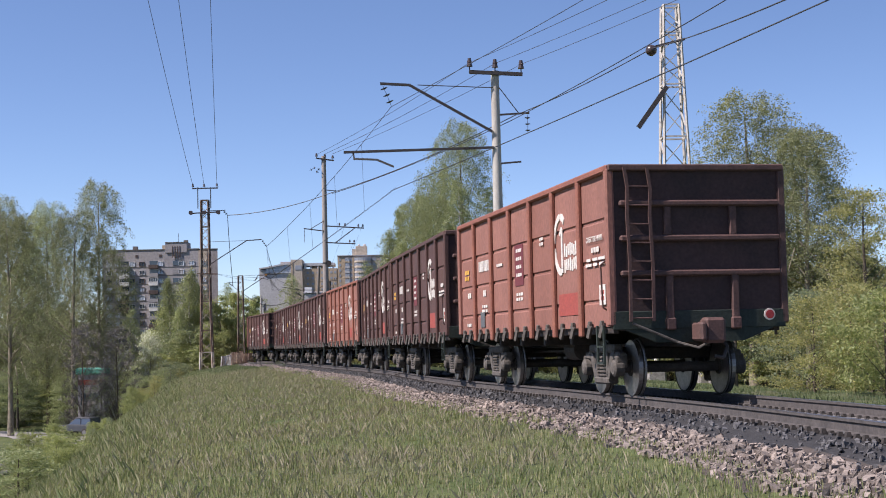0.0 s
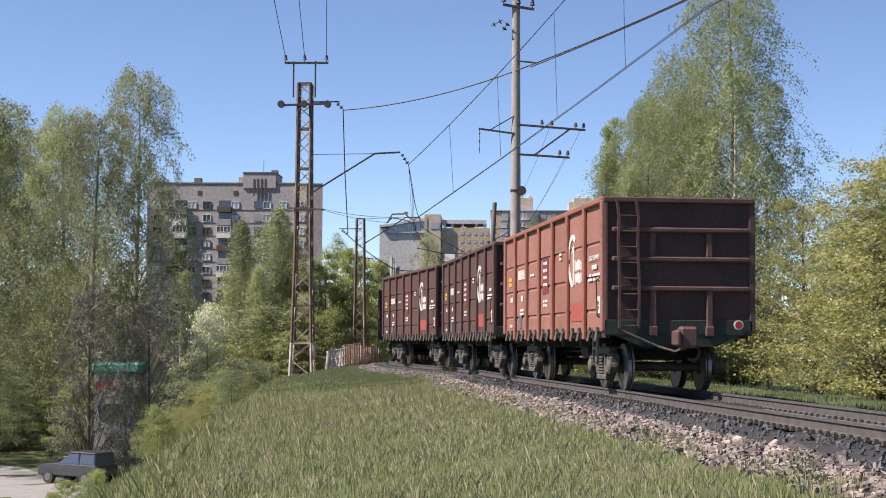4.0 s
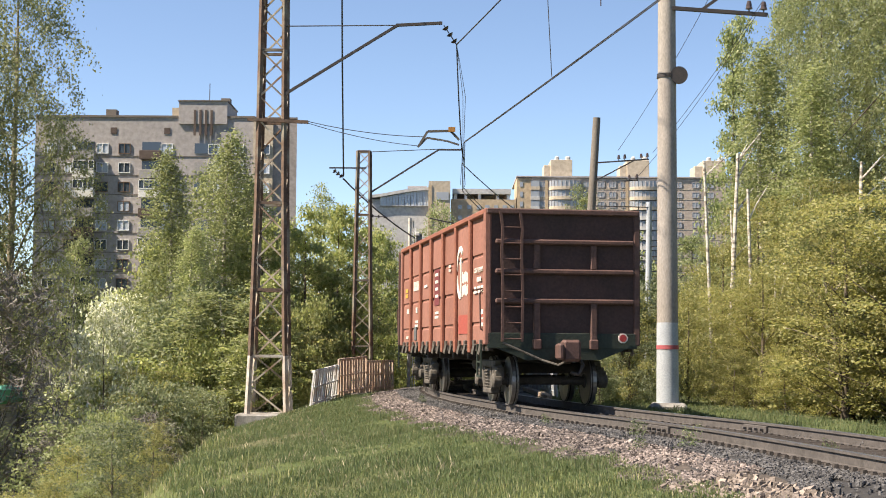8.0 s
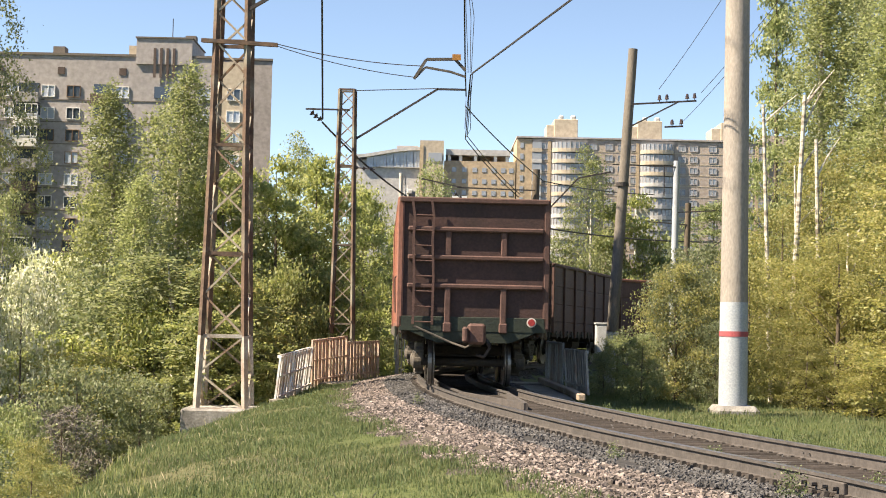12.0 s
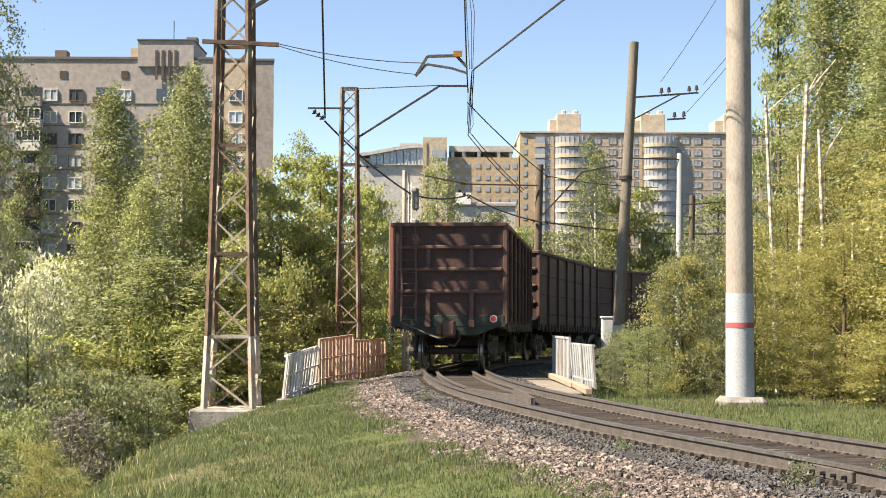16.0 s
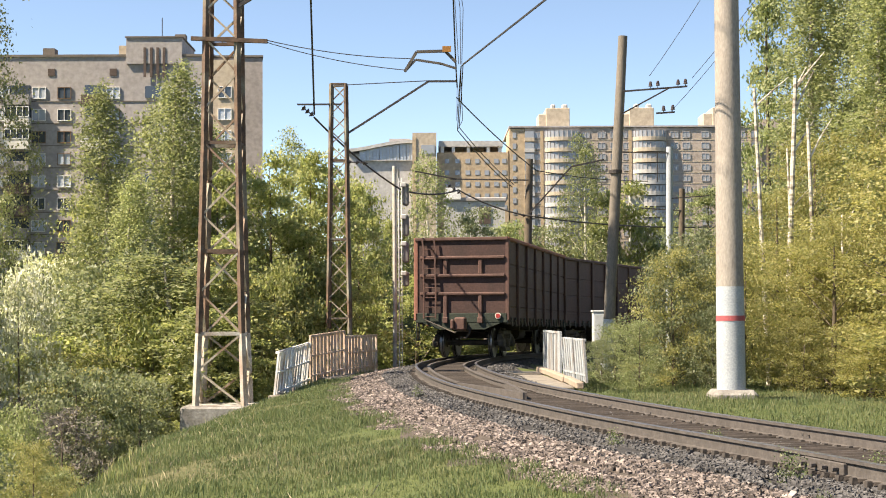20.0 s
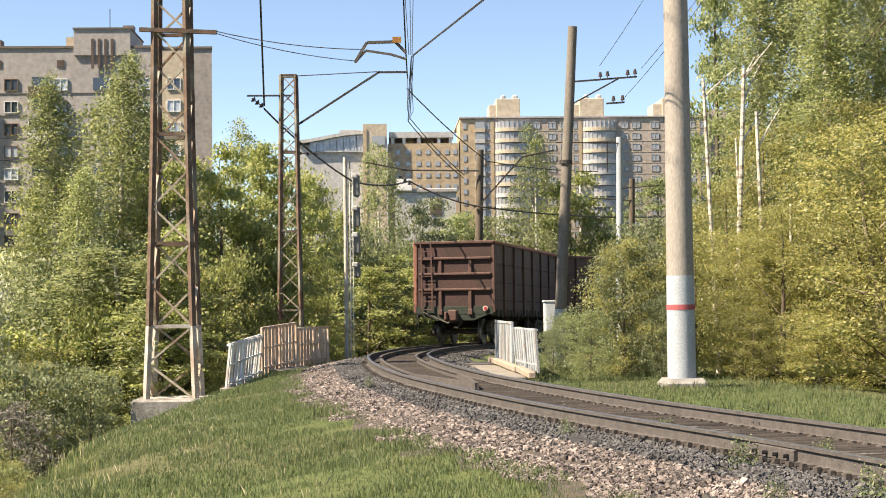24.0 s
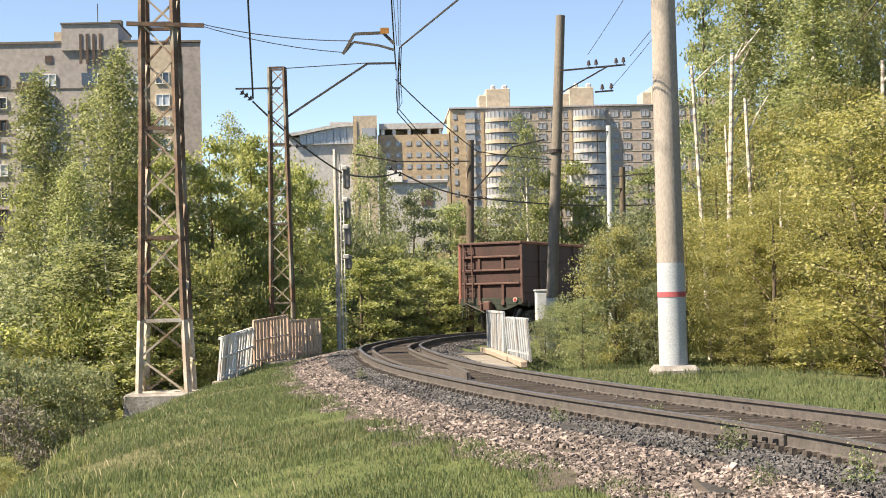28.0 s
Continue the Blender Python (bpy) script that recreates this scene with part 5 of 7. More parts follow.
    grow("birch_n", -7.4, 51, -4.5, 12.5, 5.0)
    grow("maple_b", -10.6, 50, -5, 10.5, 4.6)
    for x, y, h in ((-5.7, 43.5, 4.6), (-4.7, 46.2, 4.8), (-4.5, 49.2, 4.6), (-3.9, 52.5, 4.4), (-6.9, 45.0, 5.2), (-7.6, 42.0, 5.4)):
        grow("bush_c", x, y, None, h, h * 0.75)
    thicket(1, 40, -13.5, -5.0, 40, 55, 4.0, 8.0, ("bush_a", "maple_y", "maple_a", "maple_a", "birch_c"), 4.2)
    thicket(2, 14, -17, -3, 55, 62, 6.5, 9.5, ("maple_b", "birch_a", "maple_y", "maple_a"), 4.2)
    thicket(3, 12, -5, 3, 62, 80, 4.5, 7.5, ("bush_a", "maple_b", "broad_c", "bush_b"), 4.0)
    thicket(4, 24, -8, 18, 84, 93, 8.5, 11.5, ("broad_a", "broad_b", "broad_c", "maple_b", "bush_a"), 4.0)
    thicket(5, 36, 9.5, 19, 38, 54, 3.0, 6.5, ("maple_y", "bush_y", "bush_a", "maple_y"), 5.0)
    thicket(13, 18, 34, 44, -28, -4, 4.5, 9.0, ("maple_y", "bush_y", "broad_c", "broad_b"), 7.0)
    thicket(6, 50, 19, 40, -3, 34, 4.5, 9.0, ("maple_y", "bush_y", "maple_y", "broad_c"), 7.0)
    thicket(7, 8, -40, -20, 58, 72, 5.0, 9.0, ("bush_a", "broad_c", "maple_a"), 8.0)
    thicket(8, 12, -8.5, -1.5, -62, -22, 1.6, 2.4, ("bush_c", "bush_y", "bush_c"), 10.2)
    thicket(11, 18, -13, -4, -70, -30, 1.8, 3.0, ("bush_c", "bush_y", "bush_c"), 14.5)
    thicket(12, 16, -16, -6, -20, 30, 0.8, 1.6, ("bush_c", "bush_b", "bush_a", "bush_c"), 13.0)
    thicket(14, 22, -9.5, -5.2, 17, 33, 1.0, 2.4, ("bush_b", "bush_c", "bush_a", "bush_y"), 7.4)
    thicket(15, 16, -4, 6, 74, 83, 5.0, 8.0, ("bush_a", "broad_c", "bush_b", "maple_b"), 4.5)
    thicket(16, 10, 11.5, 17, 33.5, 39, 4.0, 7.0, ("maple_y", "bush_y", "maple_y"), 5.0)
    for x, y, h in ((-0.6, 65.5, 5.2), (0.9, 69.0, 5.0), (2.6, 73.5, 5.2), (4.6, 77.5, 5.2), (-2.4, 69.0, 6.2)):
        grow("maple_b", x, y, None, h, h * 0.85)
    thicket(9, 34, -66, -17, 78, 104, 9.0, 14.0, ("broad_a", "broad_b", "broad_c", "birch_a"), 8.0)
    thicket(10, 8, -34, -19, 40, 62, 4.0, 8.0, ("bush_a", "broad_c", "bush_b", "broad_t"), 8.0)
    for x, y, h, r, forks, seed in ((9.15, 42.0, 8.2, 0.075, 1, 1), (9.6, 42.0, 8.5, 0.1, 4, 2), (10.5, 42.0, 7.35, 0.085, 1, 3), (9.95, 42.2, 6.6, 0.05, 1, 4),
                                  (11.15, 42.0, 4.9, 0.06, 2, 5), (13.6, 41.0, 8.5, 0.10, 2, 6), (17.4, 36.0, 9.0, 0.13, 3, 7)):
        dead_birch(x, y, h, r, forks, seed)
    gnarled_tree(12.0, 36.4)


# ---- masts, poles, wires ----
def lattice(thing, x, y, levels, mats, leg=0.07, brace=0.03, split=None, web=None):
    """A four-legged lattice column through levels of (height, half width), each panel cross-braced on four sides."""
    for (z0, a), (z1, b) in zip(levels, levels[1:]):
        mat = mats[0] if split and (z0 + z1) / 2 < split else mats[-1]
        c0 = [Vector((x + sx * a, y + sy * a, z0)) for sx, sy in ((-1, -1), (1, -1), (1, 1), (-1, 1))]
        c1 = [Vector((x + sx * b, y + sy * b, z1)) for sx, sy in ((-1, -1), (1, -1), (1, 1), (-1, 1))]
        for i in range(4):
            part("leg", barred(c0[i], c1[i] + Vector((0, 0, 0.01)), leg), mat, thing)
        n = max(1, round((z1 - z0) / (2.1 * (a + b) / 2)))
        for i in range(4):
            j = (i + 1) % 4
            for k in range(n):
                p, q = k / n, (k + 1) / n
                ends = (c0[i].lerp(c1[i], p), c0[j].lerp(c1[j], q)) if (k + i) % 2 else (c0[j].lerp(c1[j], p), c0[i].lerp(c1[i], q))
                part("brace", barred(*ends, brace, brace * 0.7), web or mat, thing)
            part("strut", barred(c1[i], c1[j], brace * 1.2), mat, thing)


def insulator(bm, p, q, r=0.09, n=3):
    """A string of dark discs from p to q."""
    p, q = Vector(p), Vector(q)
    tube(bm, p, q, 0.018, n=6)
    for i in range(n):
        c = p.lerp(q, (i + 0.5) / n)
        d = (q - p).normalized() * 0.035
        tube(bm, c - d, c + d, r, r * 0.45, 10)
    return bm


def pin(bm, p, r=0.1):
    """A pin insulator standing on an arm."""
    p = Vector(p)
    tube(bm, p, p + Vector((0, 0, 1.4 * r)), 0.2 * r, n=6)
    tube(bm, p + Vector((0, 0, 1.2 * r)), p + Vector((0, 0, 2.2 * r)), r, r * 0.7, 10)
    tube(bm, p + Vector((0, 0, 2.2 * r)), p + Vector((0, 0, 3.4 * r)), r * 0.8, r * 0.5, 10)
    return bm


def wire(name, pts, r, sag=0.0, label="thin dark overhead wire"):
    """A wire through points, hanging slack between each two."""
    ring, verts, faces = 5, [], []
    path = []
    for a, b in zip(pts, pts[1:]):
        a, b = Vector(a), Vector(b)
        for i in range(12):
            k = i / 12
            path.append(a.lerp(b, k) - Vector((0, 0, sag * 4 * k * (1 - k))))
    path.append(Vector(pts[-1]))
    for i, p in enumerate(path):
        d = (path[min(i + 1, len(path) - 1)] - path[max(i - 1, 0)]).normalized()
        s = d.cross(Vector((0, 0, 1)))
        s = s.normalized() if s.length > 0.01 else Vector((1, 0, 0))
        t = d.cross(s)
        for j in range(ring):
            an = 6.2832 * j / ring
            verts.append((p + (s * math.cos(an) + t * math.sin(an)) * r)[:])
    for i in range(len(path) - 1):
        for j in range(ring):
            faces.append((i * ring + j, i * ring + (j + 1) % ring, (i + 1) * ring + (j + 1) % ring, (i + 1) * ring + j))
    tagged(raw(name, verts, faces, [WIRE]), label, "wire", "overhead wires")


def round_pole(name, label, base, top, r0, r1, mat):
    ob = empty(name, label, "pole", "poles along the line")
    part("shaft", tubed(base, top, r0, r1, 20), mat, ob, smooth=True)
    return ob


def build_masts():
    y = 38.7
    m = empty("lattice_mast", "rusty lattice mast with a whitewashed foot on a concrete block", "mast", "catenary masts")
    cx = -5.22
    lv = [(-0.95, 0.60), (0.85, 0.53), (2.9, 0.48), (5.6, 0.42), (8.2, 0.39), (10.4, 0.37), (12.6, 0.35), (15.1, 0.33)]
    lattice(m, cx, y, lv, (MAST_WHITE, RUST), 0.125, 0.07, 0.8, MAST_WEB)
    part("block", boxed((cx + 0.1, y, -1.6), (2.1, 1.7, 1.35), bevel=0.05), BLOCK, m, "stained concrete block")
    part("base_plate", boxed((cx + 0.1, y, -0.94), (1.6, 1.5, 0.06)), MAST_WHITE, m)
    part("bracket", barred((cx - 0.75, y - 0.45, 8.2), (cx + 1.15, y - 0.45, 8.12), 0.1), RUST, m)
    bm = barred((cx + 0.4, y - 0.4, 9.0), (cx + 3.9, y - 0.4, 11.2), 0.10, 0.08)
    bar(bm, (cx + 3.85, y - 0.4, 11.2), (cx + 5.3, y - 0.4, 11.28), 0.09)
    part("cantilever", bm, DARK_STEEL, m, "dark bent cantilever arm")
    part("stay_rod", tubed((cx + 0.4, y - 0.4, 11.15), (cx + 3.9, y - 0.4, 11.2), 0.018, n=6), WIRE, m)
    part("cross_arm", barred((cx - 1.25, y - 0.4, 13.86), (cx + 1.45, y - 0.4, 13.95), 0.11), DARK_STEEL, m)
    part("side_arm", barred((cx + 0.3, y, 14.1), (cx + 1.9, y, 14.12), 0.07), DARK_STEEL, m)
    part("top_arm", barred((cx - 1.1, y - 0.4, 16.2), (cx + 1.3, y - 0.4, 16.2), 0.11), DARK_STEEL, m)
    for sx in (-0.6, 0.6):
        part("top_post", barred((cx + sx, y - 0.38, 14.3), (cx + sx, y - 0.38, 16.3), 0.08), DARK_STEEL, m)
    for sx in (-1.25, 0.0, 1.3):
        bm = tubed((cx + sx, y - 0.62, 13.9), (cx + sx, y - 0.4, 13.9), 0.2, n=14)
        part("disc_insulator", bm, PORCELAIN, m, smooth=True)
    for sx in (-1.05, 0.0, 1.2):
        part("pin_insulator", pin(bmesh.new(), (cx + sx, y - 0.4, 16.22), 0.12), PORCELAIN, m)
    bm = insulator(bmesh.new(), (cx + 1.75, y, 14.05), (cx + 2.1, y, 13.7), 0.13, 2)
    part("strain_insulator", bm, PORCELAIN, m)
    bm = insulator(bmesh.new(), (cx + 5.35, y - 0.4, 11.2), (cx + 5.75, y - 0.4, 10.6), 0.12, 3)
    part("hanger_insulator", bm, PORCELAIN, m)
    # registration arm with the amber plate, held by the mast's wires
    r = empty("registration_arm", "bent steel registration arm with a small amber plate", "catenary fitting")
    bm = bmesh.new()
    pts = [(-0.66, y, 7.42), (-0.36, y, 7.92), (0.36, y, 7.94), (0.63, y, 7.66)]
    for a, b in zip(pts, pts[1:]):
        bar(bm, a, b, 0.07)
    part("upper_tube", bm, CAST, r)
    bm = bmesh.new()
    pts = [(-0.62, y, 7.46), (-0.38, y, 7.72), (0.25, y, 7.62), (0.63, y, 7.50)]
    for a, b in zip(pts, pts[1:]):
        bar(bm, a, b, 0.055)
    part("lower_tube", bm, CAST, r)
    part("plate", boxed((0.40, y - 0.06, 7.98), (0.22, 0.03, 0.15)), SIGN_YELLOW, r, "small amber plate")
    # second mast
    y2, c2 = 47.0, -2.82
    m2 = empty("lattice_mast", "slim rusty lattice mast with a bent arm", "mast", "catenary masts")
    lattice(m2, c2, y2, [(-1.6, 0.34), (1.2, 0.32), (3.6, 0.28), (6.0, 0.25), (8.33, 0.22)], (RUST,), 0.085, 0.045, None, MAST_WEB)
    part("cross_arm", barred((c2 - 1.25, y2 - 0.25, 7.7), (c2 + 0.1, y2 - 0.25, 7.7), 0.05), DARK_STEEL, m2)
    part("insulator", insulator(bmesh.new(), (c2 - 1.1, y2 - 0.25, 7.62), (c2 - 0.75, y2 - 0.25, 7.35), 0.1, 3), PORCELAIN, m2)
    part("side_insulator", insulator(bmesh.new(), (c2 + 0.25, y2 - 0.25, 5.95), (c2 + 0.9, y2 - 0.25, 5.9), 0.07, 3), PORCELAIN, m2)
    bm = barred((c2 + 0.22, y2 - 0.2, 6.78), (c2 + 2.75, y2 - 0.2, 8.4), 0.06)
    bar(bm, (c2 + 2.72, y2 - 0.2, 8.4), (c2 + 3.6, y2 - 0.2, 8.4), 0.06)
    part("cantilever", bm, DARK_STEEL, m2, "dark bent cantilever arm")
    part("stay_rod", tubed((c2 + 0.2, y2 - 0.2, 8.3), (c2 + 2.75, y2 - 0.2, 8.42), 0.014, n=6), WIRE, m2)
    # near concrete pole
    b = Vector((6.28, 32.5, -0.45))
    n = round_pole("concrete_pole", "tall round concrete pole with a whitewashed foot and a red band", b, (6.28, 32.5, 18.3), 0.30, 0.2, CONC)
    part("white_foot", tubed((6.28, 32.5, -0.3), (6.28, 32.5, 1.86), 0.303, 0.293, 20), CONC_WHITE, n, "flaking whitewash", True)
    part("red_band", tubed((6.28, 32.5, 1.14), (6.28, 32.5, 1.25), 0.305, 0.304, 20), BAND_RED, n, "faded red band", True)
    part("plinth", boxed((6.3, 32.5, -0.5), (0.95, 0.95, 0.4), bevel=0.1), BLOCK, n, "chipped concrete plinth")
    part("clamp", tubed((6.28, 32.5, 8.55), (6.28, 32.5, 8.66), 0.275, n=20), DARK_STEEL, n)
    bm = lathe([(0.14, -0.05), (0.24, -0.05), (0.24, 0.05), (0.14, 0.05)], 16, "x")
    bmesh.ops.rotate(bm, cent=(0, 0, 0), matrix=Matrix.Rotation(radians(90), 3, "Z"), verts=bm.verts)
    bmesh.ops.translate(bm, vec=(6.58, 32.3, 8.6), verts=bm.verts)
    part("coil", bm, DARK_STEEL, n)
    part("left_bracket", barred((6.2, 32.3, 11.5), (4.4, 32.3, 11.75), 0.09), DARK_STEEL, n)
    part("left_stay", tubed((6.2, 32.3, 12.4), (5.0, 32.3, 11.7), 0.03, n=6), DARK_STEEL, n)
    part("hanging_insulator", insulator(bmesh.new(), (4.45, 32.3, 11.7), (4.45, 32.3, 10.5), 0.05, 3), PORCELAIN, n)
    part("upper_arm", barred((6.4, 32.3, 11.95), (9.8, 32.3, 11.68), 0.1), DARK_STEEL, n)
    part("lower_arm", barred((6.4, 32.3, 10.45), (9.0, 32.3, 10.28), 0.1), DARK_STEEL, n)
    part("arm_brace", barred((7.2, 32.3, 10.4), (9.0, 32.3, 11.72), 0.08), DARK_STEEL, n)
    for x, z in ((7.6, 11.86), (8.1, 11.82), (9.3, 11.72), (9.7, 11.7), (8.5, 10.32), (8.9, 10.3)):
        part("pin_insulator", pin(bmesh.new(), (x, 32.3, z), 0.1), PORCELAIN, n)
    part("head_arm", barred((5.6, 32.3, 18.1), (7.2, 32.3, 17.85), 0.12), DARK_STEEL, n)
    for x, z in ((5.65, 18.1), (6.4, 18.0), (7.1, 17.9)):
        part("head_insulator", pin(bmesh.new(), (x, 32.3, z), 0.13), PORCELAIN, n)
    for dx, dz in ((-1.2, -0.6), (-0.6, -0.85)):
        part("strain_insulator", insulator(bmesh.new(), (6.2 + dx * 0.5, 32.3, 17.6 + dz * 0.5), (6.2 + dx, 32.3, 17.6 + dz), 0.16, 2), PORCELAIN, n)
    part("small_bracket", barred((6.4, 32.3, 15.2), (7.4, 32.3, 15.1), 0.07), DARK_STEEL, n)
    # leaning pole behind the bridge
    p3 = round_pole("leaning_concrete_pole", "leaning round concrete pole with two short arms", (4.70, 41.8, -0.5), (5.24, 41.8, 8.86), 0.165, 0.125, DARK_CONC)
    part("white_foot", tubed((4.705, 41.8, -0.4), (4.80, 41.8, 1.15), 0.169, 0.165, 16), CONC_WHITE, p3, "grey-white foot")
    part("upper_arm", barred((5.2, 41.6, 7.32), (6.95, 41.6, 7.45), 0.045), DARK_STEEL, p3)
    part("arm_brace", barred((5.15, 41.6, 6.7), (6.45, 41.6, 7.4), 0.04), DARK_STEEL, p3)
    part("lower_arm", barred((6.1, 41.6, 6.72), (6.6, 41.6, 6.75), 0.045), DARK_STEEL, p3)
    for x, z in ((5.95, 7.38), (6.15, 7.4), (6.7, 7.43), (6.9, 7.45), (6.3, 6.72), (6.55, 6.74)):
        part("pin_insulator", pin(bmesh.new(), (x, 41.6, z), 0.06), PORCELAIN, p3)
    part("clamp", tubed((5.0, 41.8, 5.1), (5.0, 41.8, 5.2), 0.18, n=14), DARK_STEEL, p3)
    cab = empty("relay_cabinet", "pale grey metal relay cabinet beside the leaning pole", "cabinet")
    part("body", boxed((4.7, 43.0, 0.93), (0.46, 0.4, 0.86), bevel=0.02), CABINET_GREY, cab)
    part("door", boxed((4.7, 42.79, 0.93), (0.38, 0.02, 0.72), bevel=0.005), CABINET_GREY, cab)
    part("lid", boxed((4.7, 43.0, 1.37), (0.52, 0.46, 0.05), bevel=0.01), CABINET_GREY, cab)
    part("footing", boxed((4.72, 43.1, -0.15), (0.3, 0.3, 1.35), bevel=0.02), DARK_STEEL, cab)
    # further poles
    p4 = round_pole("dark_pole", "dark weathered pole carrying arms over the bend", (3.45, 57.2, -0.8), (3.66, 57.2, 7.05), 0.16, 0.13, BARK)
    bm = barred((3.6, 57.0, 5.0), (5.2, 57.0, 6.75), 0.06)
    bar(bm, (5.2, 57.0, 6.75), (6.4, 57.0, 7.0), 0.06)
    part("bent_arm", bm, DARK_STEEL, p4)
    part("long_arm", barred((3.6, 57.0, 6.25), (0.7, 57.0, 6.3), 0.05), DARK_STEEL, p4)
    part("drop_arm", barred((0.9, 57.0, 6.3), (-0.6, 57.0, 6.6), 0.05), DARK_STEEL, p4)
    part("insulators", insulator(bmesh.new(), (0.6, 57.0, 6.1), (1.1, 57.0, 5.75), 0.09, 3), PORCELAIN, p4)
    part("side_insulators", insulator(bmesh.new(), (3.3, 57.0, 4.95), (4.3, 57.0, 4.85), 0.08, 4), PORCELAIN, p4)
    p4.matrix_basis = Matrix.Translation((0, 0, 1.28)) @ Matrix.Scale(1.31, 4) @ Matrix.Translation((0, 0, -1.28))
    p5 = round_pole("white_pole", "slim white concrete pole above the bushes", (9.35, 61, -1.2), (9.46, 61, 7.9), 0.15, 0.13, CONC_WHITE)
    bm = barred((9.4, 60.9, 7.65), (6.9, 60.9, 7.7), 0.045)
    bar(bm, (8.95, 60.9, 7.7), (8.95, 60.9, 6.5), 0.04)
    part("arm", bm, DARK_STEEL, p5)
    part("lower_arm", barred((9.5, 60.9, 5.85), (11.0, 60.9, 5.95), 0.045), DARK_STEEL, p5)
    p6 = round_pole("old_wooden_pole", "old dark pole with a slanting stay", (10.1, 63, -1.2), (10.26, 63, 6.4), 0.15, 0.12, BARK)
    part("stay", barred((10.2, 62.9, 3.9), (11.8, 62.9, 5.0), 0.05), DARK_STEEL, p6)
    part("arm", barred((8.6, 62.9, 5.6), (10.2, 62.9, 5.5), 0.05), DARK_STEEL, p6)
    # signal post
    sg = empty("signal_post", "grey lattice signal post with lamp housings turned away", "railway signal")
    lattice(sg, -1.18, 52.0, [(-0.7, 0.09), (2.0, 0.09), (4.5, 0.09), (6.2, 0.08)], (TOWER_GREY,), 0.035, 0.02)
    part("tube", tubed((-1.24, 51.85, -0.7), (-1.24, 51.85, 6.3), 0.075, n=10), TOWER_GREY, sg)
    for x in (-1.1, -1.0):
        part("ladder_rail", tubed((x, 51.8, -0.5), (x, 51.8, 5.9), 0.014, n=6), WIN_WHITE, sg)
    for i in range(20):
        part("rung", tubed((-1.1, 51.8, -0.3 + i * 0.32), (-1.0, 51.8, -0.3 + i * 0.32), 0.01, n=5), WIN_WHITE, sg)
    for z, h in ((5.35, 0.75), (4.3, 0.7), (3.4, 0.7), (2.5, 0.5)):
        lamp = part("lamp_housing", boxed((-0.87, 52.0, z), (0.22, 0.35, h), bevel=0.05), LAMP_GREY, sg)
        part("bracket", boxed((-1.07, 51.95, z), (0.3, 0.06, 0.06)), LAMP_GREY, lamp)
        part("visor", boxed((-0.94, 51.8, z + h / 2 - 0.06), (0.2, 0.1, 0.16), bevel=0.03), PALE_WALL, lamp, "pale visor")
    # pole with the long cantilever, beside the line behind the last wagon
    px, py = 20.3, 8.0
    w = round_pole("concrete_pole", "tall round concrete pole with a long cantilever and a T-shaped head", (px, py, -1.9), (px, py, 21.4), 0.44, 0.30, CONC_PALE)
    part("white_foot", tubed((px, py, -1.6), (px, py, 3.6), 0.445, 0.43, 20), CONC_WHITE, w, "whitewashed foot")
    part("red_band", tubed((px, py, 2.4), (px, py, 2.55), 0.448, n=20), BAND_RED, w)
    part("plinth", boxed((px, py, -1.6), (2.2, 1.6, 0.9), bevel=0.15), BLOCK, w)
    part("head_arm", barred((px - 1.95, py - 0.4, 21.3), (px + 2.05, py - 0.4, 21.05), 0.26), DARK_STEEL, w)
    for dx in (-1.9, 0.0, 1.95):
        bm = pin(bmesh.new(), (px + dx, py - 0.4, 21.25 - dx * 0.06), 0.3)
        bmesh.ops.scale(bm, vec=(0.8, 0.8, 0.95), space=Matrix.Translation((-px - dx, -py + 0.4, -21.25)), verts=bm.verts)
        part("head_insulator", bm, PORCELAIN, w)
    bm = barred((px - 0.3, py - 0.3, 16.8), (px - 6.4, py - 0.3, 20.4), 0.24, 0.18)
    bar(bm, (px - 6.35, py - 0.3, 20.4), (px - 8.6, py - 0.3, 20.55), 0.22, 0.18)
    part("cantilever", bm, DARK_STEEL, w, "dark bent cantilever arm")
    part("stay_rod", tubed((px - 0.2, py - 0.3, 20.1), (px - 5.8, py - 0.3, 20.4), 0.035, n=6), WIRE, w)
    part("hanger_insulator", insulator(bmesh.new(), (px - 8.4, py - 0.3, 20.4), (px - 7.8, py - 0.3, 18.9), 0.3, 3), PORCELAIN, w)
    part("registration_bar", barred((px - 0.2, py - 0.3, 15.6), (px - 11.4, py - 0.3, 15.45), 0.18), DARK_STEEL, w)
    part("bar_insulator", insulator(bmesh.new(), (px - 2.6, py - 0.3, 15.6), (px - 1.6, py - 0.3, 15.6), 0.2, 3), PORCELAIN, w)
    bm = barred((px - 10.7, py - 0.3, 15.4), (px - 10.6, py - 0.3, 14.9), 0.12)
    bar(bm, (px - 10.7, py - 0.3, 14.95), (px - 8.9, py - 0.3, 14.85), 0.14)
    bar(bm, (px - 8.95, py - 0.3, 14.85), (px - 7.7, py - 0.3, 14.3), 0.14)
    part("registration_arm", bm, CAST, w)
    part("side_bracket", barred((px + 0.3, py - 0.3, 18.05), (px + 2.5, py - 0.3, 18.15), 0.13), DARK_STEEL, w)
    part("side_stay", tubed((px + 0.2, py - 0.3, 20.2), (px + 1.7, py - 0.3, 18.15), 0.035, n=6), WIRE, w)
    part("side_insulator", insulator(bmesh.new(), (px + 2.35, py - 0.3, 18.0), (px + 2.35, py - 0.3, 16.6), 0.22, 3), PORCELAIN, w)
